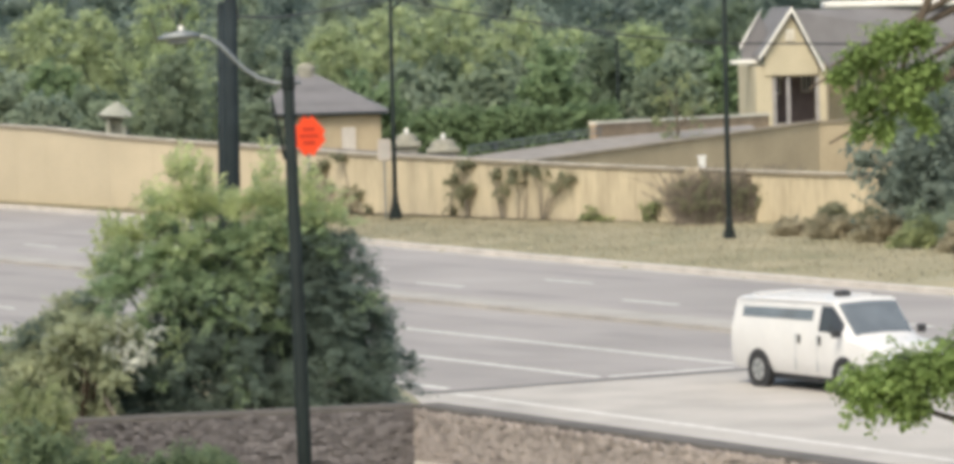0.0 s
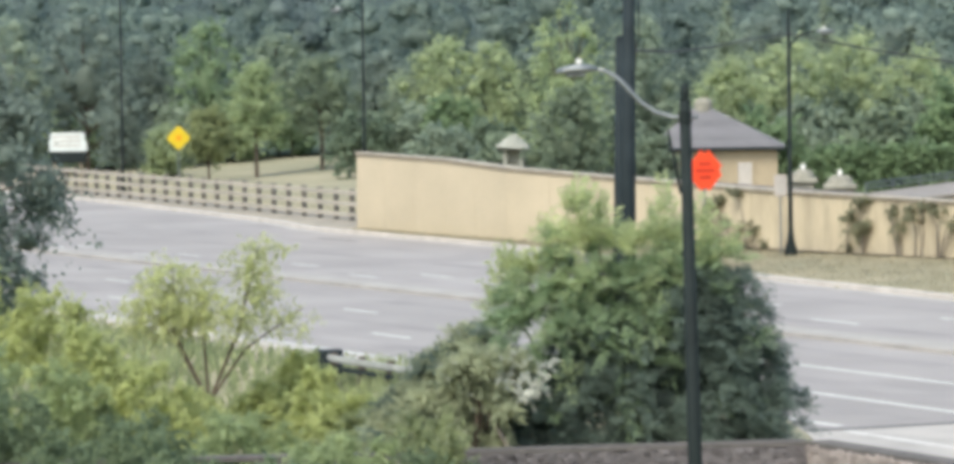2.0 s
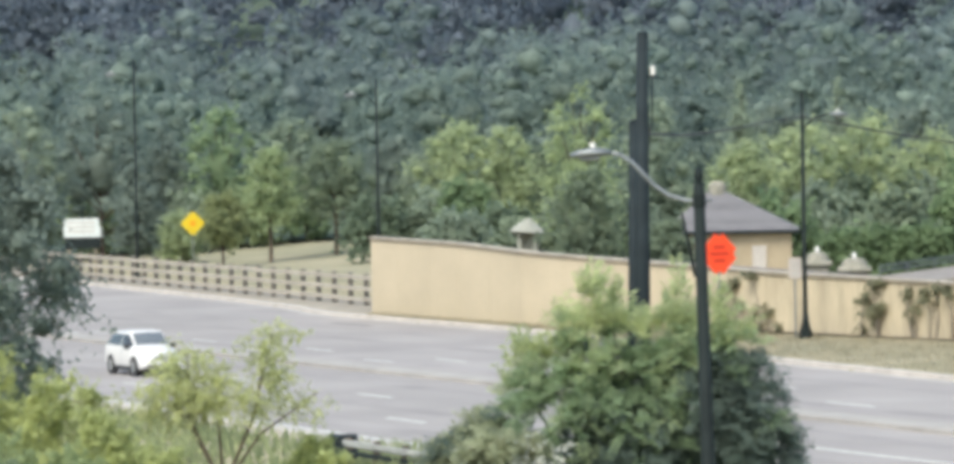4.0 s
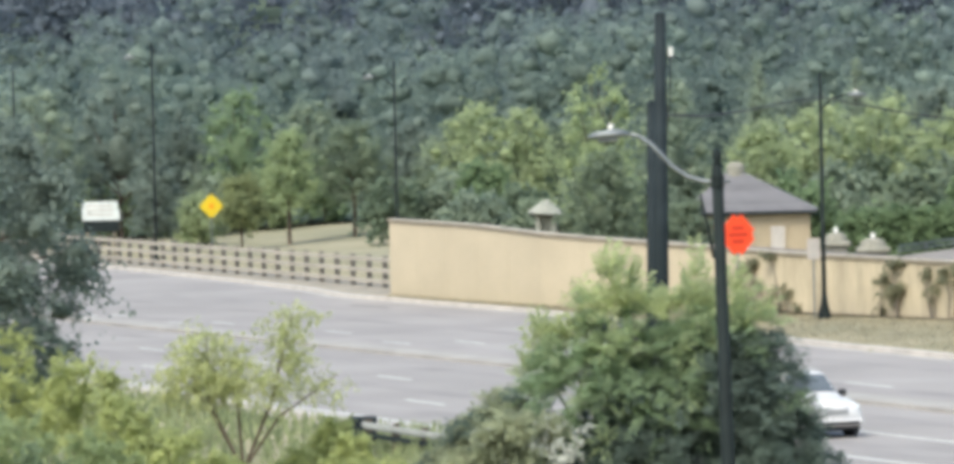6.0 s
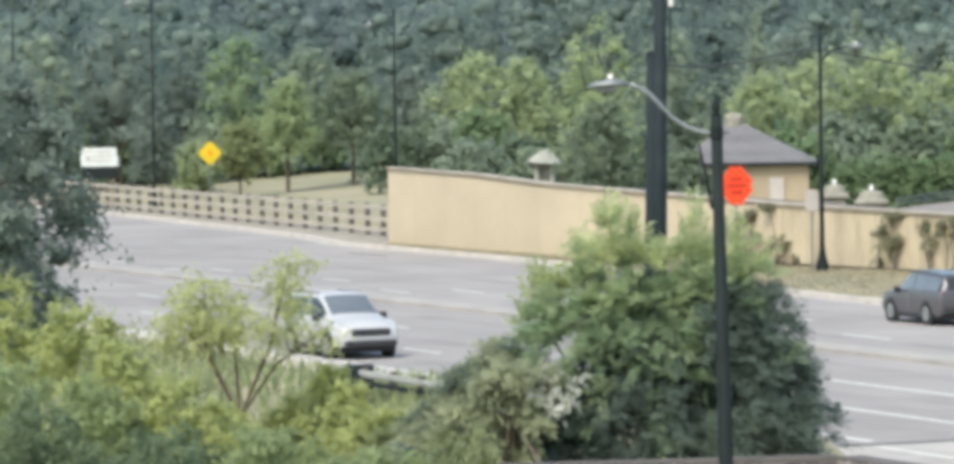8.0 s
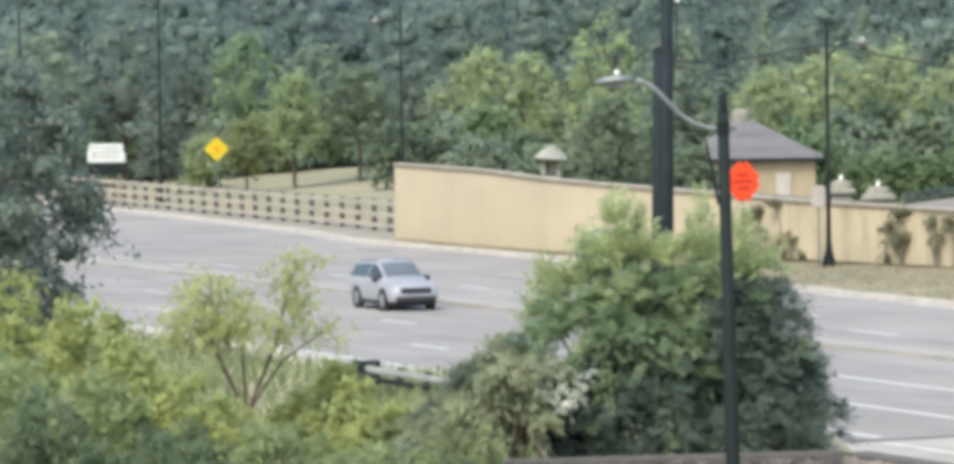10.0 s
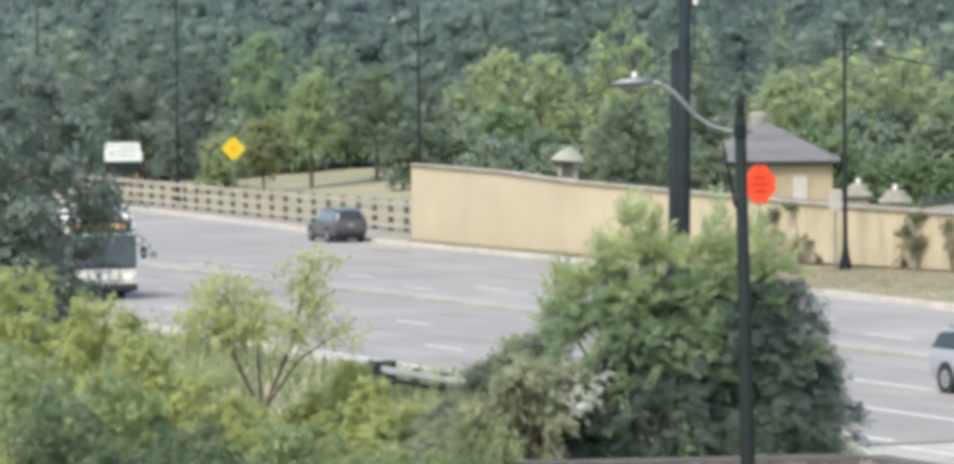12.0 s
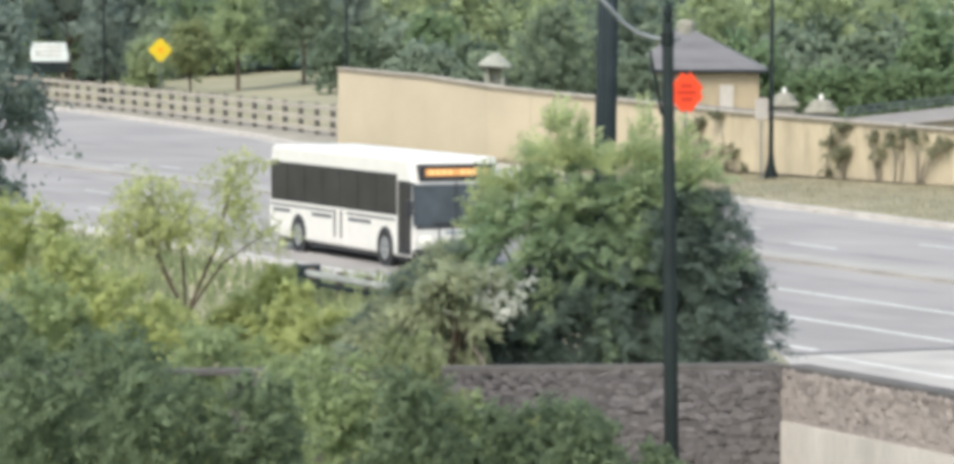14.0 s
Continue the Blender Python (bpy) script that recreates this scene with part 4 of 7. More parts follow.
def near_maple():
    """A bright tree beside the viewpoint; only its outer twigs come into view."""
    rng = np.random.default_rng(51)
    x0, y0 = 6.3, 31.0
    root = thing("maple_tree", "bright green maple tree close to the viewpoint", "tree", m=pose(x0, y0, -4.0))
    part("trunk", tubed([(0, 0, -0.3), (0.05, 0, 6.5), (0.1, 0, 13.5)], [0.2, 0.14, 0.04], 10), BARK, root, smooth=True)
    lobes = []
    tips = [((-2.75, -1.0, 9.22), 0.3), ((-2.45, -1.0, 9.3), 0.34), ((-2.1, -1.0, 9.35), 0.36), ((-2.45, -1, 9.08), 0.2), ((-1.8, -1.0, 9.6), 0.3), ((-1.9, -1.0, 8.85), 0.18),
            ((-2.86, -1, 11.52), 0.17), ((-2.66, -1, 11.62), 0.2), ((-2.55, -1, 11.3), 0.21), ((-2.82, -1, 11.22), 0.17), ((-3.0, -1, 11.38), 0.1), ((-2.45, -1, 11.68), 0.17), ((-2.68, -1, 11.02), 0.15), ((-2.42, -1, 11.08), 0.14), ((-2.86, -1, 10.98), 0.07), ((-2.36, -1, 11.4), 0.16)]
    for p, r in tips:
        lobes.append((p[0] + (0.22 if p[2] > 10.5 else 0.12), p[1], p[2] + (0.07 if p[2] > 10.5 else 0), r * 0.85, r * 0.85, r * 0.55))
    for p, r in tips[::2]:
        up = 1.1 if p[2] > 10.5 else -2.0
        part("branch", tubed([(0, 0, p[2] + up), (p[0] * 0.55, p[1] * 0.5, p[2] + (0.66 if up > 0 else -0.45)), p], [0.06, 0.035, 0.008], 6), BARK, root)
    part("branch", tubed([(0, 0, 12.6), (-1.3, -0.6, 12.5), (-2.1, -1, 12.05), (-2.25, -1, 11.7), (-2.4, -1, 11.3)], [0.06, 0.045, 0.035, 0.025, 0.01], 6), BARK, root)
    rest = []
    for i in range(40):            # the rest of the crown, past the view
        a, u = i * 2.4, (i + 0.5) / 40
        q = 1.7 * math.sin(math.pi * (0.1 + 0.8 * u))
        rest.append((q * math.cos(a) + 0.55, q * math.sin(a), 8.0 + 6.0 * u, 0.6, 0.6, 0.4))
    c = new("crown", leaf_mesh("crown", rng, rest, 6000, 0.085, LEAF_MAPLE, 0.5, 1.3, 0.2))
    c.parent = root
    c = new("outer_foliage", leaf_mesh("outer_foliage", rng, lobes, 12500, 0.035, LEAF_MAPLE, 0.3, 1.5, 0.7, lift=0.6))
    c.parent = root


near_maple()


def verge_growth():
    tree("tree", "grey-green tree on the dry verge at the end of the wall", 19.6, 140, 0.2, 5.2, 3.0, LEAF_DARK, 71, 0.05, 9000, 0.13, n=24)
    tree("tree", "green tree behind the dry verge", 22.0, 146, 0.2, 7.0, 2.6, LEAF_BUSH, 72, 0.1, 6000, 0.14, n=20)
    rng = np.random.default_rng(73)
    # leafy climbers on the wall: leaf clusters as (d along the wall, height), then the feet of their stems
    plants = (
        (((157.9, 1.5), (157.2, 1.9), (156.8, 2.15), (155.5, 2.45), (156.5, 1.3), (155.6, 0.8), (155.0, 1.15), (154.4, 0.85), (153.8, 0.45), (156.0, 0.5), (155.0, 0.4), (157.3, 1.0)), (156.2, 155.0, 157.0), LEAF_BROWN),
        (((147.6, 1.65), (146.5, 2.35), (147.0, 2.2), (146.6, 1.2), (147.2, 0.95), (147.9, 0.35), (146.3, 1.4), (147.0, 1.3)), (147.8, 146.7), LEAF_BROWN),
        (((144.7, 1.9), (144.2, 1.5), (143.5, 1.95), (142.8, 2.1), (142.2, 2.05), (141.6, 2.0), (141.0, 1.65), (140.1, 1.75), (144.3, 1.1), (143.0, 1.7), (140.5, 1.6)), (143.3, 142.9, 141.7, 144.3), LEAF_BROWN),
        (((138.7, 0.32), (138.2, 0.25), (139.2, 0.25), (138.9, 0.5)), (138.7,), LEAF_OLIVE),
        (((136.1, 0.6), (136.2, 0.3), (135.9, 0.85)), (136.1,), LEAF_OLIVE),
    )
    for i, (heads, feet, mat) in enumerate(plants):
        p = along_wall(feet[0])
        root = thing("climbing_shrub", "straggly dull olive shrub growing against the tan wall", "shrub", "shrubs against the wall", pose(p.x, p.y, 0.1))
        lobes = []
        for d, z in heads:
            q = along_wall(d) - p
            foot = along_wall(min(feet, key=lambda f: abs(f - d))) - p
            part("stem", tubed([(foot.x, foot.y - 0.25, -0.1), (foot.x * 0.6 + q.x * 0.4 + 0.1 * rng.normal(), foot.y * 0.6 + q.y * 0.4 - 0.3, z * 0.55), (q.x, q.y - 0.25, z)], [0.035, 0.025, 0.012], 5), TWIG, root)
            for k in range(3):
                lobes.append((q.x + 0.2 * rng.normal(), q.y - 0.3, z + 0.09 * rng.normal(), 0.24, 0.12, 0.1))
        c = new("foliage", leaf_mesh("foliage", rng, lobes, 130 * len(heads), 0.085, mat, 0.3, 2.0, 0.9, reach=0.8))
        c.parent = root
    # bare thicket
    p = along_wall(132.2)
    root = thing("bare_thicket", "tangle of bare brown twigs against the wall", "dry plant", m=pose(p.x, p.y - 0.2, 0.05))
    bm = bmesh.new()
    for i in range(520):
        x = rng.uniform(-2.4, 2.3)
        z = rng.uniform(1.4, 2.5)
        q = rng.normal(size=3) * 0.3
        tube(bm, [(x * 0.8, -0.2 - 0.5 * rng.random(), 0), (x + q[0], -0.3 - 0.4 * rng.random(), z * 0.6), (x + 2 * q[1], -0.15 - 0.5 * rng.random(), z)], [0.022, 0.016, 0.008], 4, False)
    tagged(part("twig_tangle", bm, TWIG, root), kind="stuff")
    c = new("withered_leaves", leaf_mesh("withered_leaves", rng, [(x, -0.4, 1.2, 0.5, 0.3, 1.2) for x in (-1.8, -1.1, -0.4, 0.3, 1.0, 1.7)], 3600, 0.08, LEAF_BROWN))
    c.parent = root
    # reddish brush and dry weeds near the wall's end
    for i, (x, y, w, h, mat) in enumerate(((17.2, 150.0, 1.1, 0.9, LEAF_BROWN), (18.4, 149.0, 0.9, 0.8, LEAF_BROWN), (16.6, 143, 1.2, 0.8, LEAF_DRY), (17.8, 140, 1.2, 1.0, LEAF_DRY), (18.6, 136, 1.4, 1.0, LEAF_OLIVE), (19.6, 133, 1.4, 1.1, LEAF_DRY), (15.4, 146, 1.0, 0.6, LEAF_DRY), (19.8, 137, 2.3, 1.5, LEAF_GREY))):
        bush("weed_clump", "clump of dry brownish weeds on the verge", x, y, 0.15, dome(rng, w, h, 12), mat, 95 + i, 1500, 0.09, -0.3, "weeds", "dry weeds on the verge", stems=3, bark=TWIG, aspect=3.2)
    # grass blades along the verge
    n = 40000
    d = rng.uniform(100, 190, n)
    u = rng.random(n)
    kerb = np.interp(d, [a for a, _ in FAR_KERB], [b for _, b in FAR_KERB]) + 0.4
    wall = np.interp(d, [a for a, _ in WALL_LINE], [b for _, b in WALL_LINE]) - 0.1
    nn = kerb + (wall - kerb) * u
    x, y = ACROSS.x * nn + ALONG.x * d, ACROSS.y * nn + ALONG.y * d
    z = 0.12 + 0.015 * np.clip(nn - kerb, 0, 20)
    a = rng.uniform(0, 2 * math.pi, n)
    h = 0.03 + 0.1 * rng.random(n) ** 2
    b = np.stack([np.cos(a), np.sin(a), 0 * a], 1) * 0.025
    c = np.stack([x, y, z], 1)
    tip = np.stack([0.06 * rng.normal(size=n), 0.06 * rng.normal(size=n), h], 1)
    v = np.stack([c - b, c + b, c + b * 0.3 + tip, c - b * 0.3 + tip], 1).reshape(-1, 3)
    tagged(new("verge_grass", quads("verge_grass", v, LEAF_DRY)), "short dry straw-coloured grass of the verge", "grass", kind="stuff")
    n = 90000
    x, y = rng.uniform(-45, -5, n), rng.uniform(80, 200, n)
    nv = x * ACROSS.x + y * ACROSS.y
    keep = (nv < 41.3) & (nv > 29) & (y > 80 + 0.2 * x + 4)
    x, y = x[keep], y[keep]
    z = np.array([ground_z(p, q) for p, q in zip(x, y)])
    n = len(x)
    a = rng.uniform(0, 2 * math.pi, n)
    b = np.stack([np.cos(a), np.sin(a), 0 * a], 1) * 0.05
    tip = np.stack([0.14 * rng.normal(size=n), 0.14 * rng.normal(size=n), 0.15 + 0.32 * rng.random(n)], 1)
    c = np.stack([x, y, z], 1)
    v = np.stack([c - b, c + b, c + b * 0.3 + tip, c - b * 0.3 + tip], 1).reshape(-1, 3)
    tagged(new("bank_grass", quads("bank_grass", v, LEAF_OLIVE)), "rough yellow-green grass on the bank", "grass", kind="stuff")


verge_growth()
def shrubs():
    rows = [
        # x, y, ground, height, radius, foliage, label
        (-11.8, 88, -0.4, 1.7, 1.2, LEAF_LIME, "low lime-green shrub below the sapling"),
        (-8.5, 86, -0.4, 1.7, 1.1, LEAF_LIME, "low lime-green shrub on the roadside bank"),
        (-13.8, 84, 0.2, 1.9, 1.2, LEAF_MOSS, "low mid-green shrub on the roadside bank"),
        (-17.1, 90, 1.3, 2.9, 1.5, LEAF_LIME, "sunlit lime-green shrub on the roadside bank"),
        (-15.2, 89, 1.3, 2.2, 1.2, LEAF_LIME, "sunlit lime-green shrub on the roadside bank"),
        (-13.7, 86, 0.8, 2.0, 1.2, LEAF_LIME, "low lime-green shrub on the roadside bank"),
        (-15.2, 82, 0.4, 2.4, 1.5, LEAF_MOSS, "mid-green shrub on the bank above the wall"),
        (-12.3, 85, 0.1, 2.0, 1.2, LEAF_LIME, "low lime-green shrub below the sapling"),
        (-9.9, 92, -0.3, 2.2, 1.0, LEAF_LIME, "upright lime-green shrub on the roadside bank"),
        (-10.6, 91, -0.2, 1.4, 0.9, LEAF_LIME, "pale yellow-green shrub on the roadside bank"),
        (-9.2, 88.5, -0.2, 1.9, 0.95, LEAF_LIME, "upright lime-green shrub beside the guard rail"),
        (-7.7, 84, -0.5, 1.5, 1.2, LEAF_OLIVE, "fresh green shrub beside the large bush"),
        (-6.1, 81, 0.2, 1.5, 1.0, LEAF_SAGE, "grey-green shrub beside the large bush"),
        (-9.7, 79, -0.4, 1.9, 1.4, LEAF_MOSS, "mid-green shrub on the bank"),
        (-11.1, 74, -0.4, 2.3, 1.6, LEAF_THICKET, "dense fresh green shrub low on the bank"),
        (-13.6, 76, -0.2, 2.5, 1.5, LEAF_THICKET, "dense fresh green shrub low on the bank"),
        (-7.7, 74, -0.4, 1.8, 1.2, LEAF_MOSS, "fresh green shrub low on the bank"),
        (-11.3, 68, -0.4, 2.4, 1.3, LEAF_THICKET, "dark green shrub at the foot of the bank"),
        (-9.3, 67, -0.2, 2.3, 1.3, LEAF_THICKET, "dark green shrub at the foot of the bank"),
        (-7.5, 67, -0.4, 2.1, 1.2, LEAF_THICKET, "green shrub at the foot of the bank"),
        (-6.6, 71, -0.7, 2.5, 1.1, LEAF_MOSS, "dull green shrub at the foot of the bank"),
        (-5.1, 69, -0.7, 2.3, 1.2, LEAF_THICKET, "dark green shrub before the stone wall"),
        (-3.7, 71, -1.2, 2.1, 1.0, LEAF_THICKET, "dull green shrub before the stone wall"),
        (-2.3, 69.5, -1.1, 2.0, 1.2, LEAF_THICKET, "dark green shrub before the stone wall"),
        (-1.1, 68, -1.1, 1.7, 0.6, LEAF_THICKET, "dark green shrub beside the lamp post"),
        (-2.7, 72, -0.7, 1.5, 1.2, LEAF_THICKET, "dull green shrub before the stone wall"),
        (-4.7, 75.6, -1.3, 1.9, 1.1, LEAF_MOSS, "olive-green shrub before the stone wall"),
        (-3.3, 76.0, -1.5, 1.7, 1.0, LEAF_OLIVE, "low olive shrub before the stone wall"),
        (-5.7, 74, -0.7, 2.6, 1.4, LEAF_OLIVE, "olive-green shrub on the bank beside the wall"),
    ]
    for i, (x, y, z, h, r, mat, label) in enumerate(rows):
        rng = np.random.default_rng(600 + i)
        g = ground_z(x, y)
        lobes = [(a, b, c + z - g, *k) for a, b, c, *k in dome(rng, r, h, 18, 0.8)]
        lobes += [(r * 0.3 * math.cos(j * 2.1), r * 0.3 * math.sin(j * 2.1), (z - g) * (j + 0.5) / 4, r * 0.6, r * 0.6, max(0.3, (z - g) / 6)) for j in range(4)]
        bush("shrub", label, x, y, g, lobes, mat, 620 + i, 8400, 0.043, 0.05, "shrub", "shrubs on the bank", stems=4, aspect=4.2, reach=1.0)


shrubs()

# ---- poles, lamps, signs, wires ----
def lamp_head(parent, p, side, k=1.0):
    """A cobra-head lantern at p, its nose pointing along side (+1 or -1 in x)."""
    bm = bmesh.new()
    for i, (x, w, h, z) in enumerate(((0.0, 0.05, 0.04, 0.0), (0.12, 0.13, 0.07, 0.01), (0.34, 0.17, 0.09, 0.0), (0.55, 0.15, 0.07, -0.02), (0.68, 0.06, 0.03, -0.04))):
        tube_ring = [bm.verts.new((p[0] + side * x * k, p[1] + w * k * math.cos(t), p[2] + (z + h * math.sin(t)) * k)) for t in [2 * math.pi * j / 10 for j in range(10)]]
        if i:
            for j in range(10):
                bm.faces.new((last[j], last[(j + 1) % 10], tube_ring[(j + 1) % 10], tube_ring[j]))
        else:
            bm.faces.new(tube_ring)
        last = tube_ring
    bm.faces.new(last)
    bmesh.ops.recalc_face_normals(bm, faces=bm.faces)
    head = part("lantern", bm, GALV, parent, "grey metal lantern", True)
    part("photocell", tubed([(p[0] + side * 0.3 * k, p[1], p[2] + 0.08 * k), (p[0] + side * 0.3 * k, p[1], p[2] + 0.17 * k)], 0.045 * k, 10), ROOF_TRIM, head, "small white photocell")
    part("lens", boxed(p[0] + side * 0.35 * k - 0.16 * k, p[0] + side * 0.35 * k + 0.16 * k, p[1] - 0.1 * k, p[1] + 0.1 * k, p[2] - 0.13 * k, p[2] - 0.07 * k, 0.02), LENS, head, "dull glass lens")


def near_lamp():
    x, y = -1.02, 70.0
    g = ground_z(x, y)
    root = thing("street_lamp", "dark painted street lamp with a curved arm before the stone wall", "street lamp", m=pose(x, y, 0))
    part("post", tubed([(0.16, 0, g - 0.2), (0.1, 0, 0.5), (0, 0, 7.3)], [0.13, 0.125, 0.095], 14), POLE_GREEN, root, smooth=True)
    part("finial", tubed([(0, 0, 7.3), (0, 0, 7.36), (0, 0, 7.4), (0, 0, 7.48), (0, 0, 7.53), (0, 0, 7.58)], [0.09, 0.05, 0.075, 0.075, 0.06, 0.02], 12), POLE_GREEN, root, "dark turned finial", True)
    part("base_collar", tubed([(0.16, 0, g - 0.1), (0.16, 0, g + 0.5), (0.15, 0, g + 0.6)], [0.24, 0.22, 0.14], 14), POLE_GREEN, root)
    part("arm", tubed([(0.22, 0, 7.03), (0.05, 0, 7.02), (-0.22, 0, 7.03), (-0.5, 0, 7.12), (-0.75, 0, 7.3), (-0.95, 0, 7.52), (-1.12, 0, 7.7), (-1.32, 0, 7.82), (-1.5, 0, 7.86)], [0.025, 0.04, 0.045, 0.045, 0.043, 0.042, 0.04, 0.038, 0.035], 10), GALV, root, "curved grey metal arm", True)
    part("clamp", tubed([(0, 0, 6.93), (0, 0, 7.12)], 0.115, 12), POLE_GREEN, root)
    part("brace", tubed([(-0.09, 0, 5.75), (-0.16, 0, 6.2), (-0.25, 0, 6.6), (-0.29, 0, 6.85)], [0.025, 0.03, 0.025, 0.015], 8), POLE_GREEN, root, "dark diagonal brace")
    lamp_head(root, (-1.45, 0, 7.86), -1, 1.02)


def tall_poles():
    root = thing("steel_mast", "tall thick dark steel utility mast beside the road", "utility pole", m=pose(-2.6, 93, 0))
    part("shaft", tubed([(-0.12, 0, -0.4), (-0.05, 0, 5), (0.06, 0, 10.45)], [0.195, 0.178, 0.125], 16), POLE_DARK, root, smooth=True)
    part("cap", tubed([(0.06, 0, 10.45), (0.06, 0, 10.52)], [0.135, 0.1], 12), POLE_DARK, root)
    part("insulator", tubed([(0.28, -0.05, 9.55), (0.28, -0.05, 9.75)], 0.05, 8), ROOF_TRIM, root, "small white insulator")
    part("bracket", tubed([(0.05, 0, 9.5), (0.28, -0.05, 9.52)], 0.02, 6), POLE_DARK, root)
    part("conduit", tubed([(0.24, -0.05, 8.3), (0.26, -0.05, 9.55)], 0.018, 6), POLE_DARK, root)
    root = thing("utility_pole", "slimmer dark pole standing close behind the steel mast", "utility pole", m=pose(-2.93, 96, 0))
    part("shaft", tubed([(-0.1, 0, -0.3), (0.06, 0, 8.5)], [0.14, 0.1], 12), POLE_DARK, root, smooth=True)
    part("top_cap", tubed([(0.06, 0, 8.5), (0.06, 0, 8.6)], [0.11, 0.06], 12), POLE_DARK, root)


def far_lamp(x, y, top, arm=None, group="street lamps of the far verge", z=0.0):
    """A slim dark street lamp with a flared base; arm: lantern side."""
    root = thing("street_lamp", "slim dark street lamp on the far verge", "street lamp", group, pose(x, y, z))
    top -= z
    part("post", tubed([(0, 0, 0.0), (0, 0, 1.2), (0.02, 0, top)], [0.14, 0.1, 0.07], 12), POLE_GREEN, root, smooth=True)
    part("base", tubed([(0, 0, -0.1), (0, 0, 0.12), (0, 0, 0.35), (0, 0, 0.62), (0, 0, 1.0)], [0.29, 0.28, 0.23, 0.15, 0.11], 14), POLE_GREEN, root, "flared cast base", True)
    part("finial", tubed([(0.02, 0, top), (0.02, 0, top + 0.1), (0.02, 0, top + 0.22)], [0.08, 0.07, 0.015], 10), POLE_GREEN, root)
    for side in arm or ():
        part("arm", tubed([(0, 0, top - 1.35), (side * 0.5, 0, top - 0.85), (side * 1.0, 0, top - 0.74), (side * 1.3, 0, top - 0.72)], 0.04, 8), POLE_GREEN, root)
        lamp_head(root, (side * 1.1, 0, top - 0.72), side, 1.15)
    return root


def post_sign(name, label, x, y, z, size, mat, turn, shape="diamond", post_to=0.0, marks=(), corner=0.06):
    root = thing(name, label, "road sign", m=pose(x, y, 0))
    r = pose(0, 0, 0, 0, 0, turn)
    h = size / 2
    pts = {"diamond": [(-h, 0), (0, -h), (h, 0), (0, h)], "panel": [(-h * 0.62, -h), (h * 0.62, -h), (h * 0.62, h), (-h * 0.62, h)]}[shape]
    bm = prism([(a, b + z) for a, b in pts], -0.015, 0.015)
    bmesh.ops.bevel(bm, geom=[e for e in bm.edges if abs(e.verts[0].co.y - e.verts[1].co.y) > 0.01], offset=size * corner, segments=3, affect="EDGES")
    bm.transform(r)
    plate = part("plate", bm, mat, root)
    bm = boxed(-0.035, 0.035, 0.02, 0.07, post_to - 0.3, z + h * 0.6, 0.008)
    bm.transform(r)
    part("post", bm, GALV, root, "thin galvanised post")
    for a, b, w, k, m in marks:
        bm = boxed(a - w / 2, a + w / 2, -0.022, -0.016, z + b - k / 2, z + b + k / 2)
        bm.transform(r)
        part("bar", bm, m, plate)


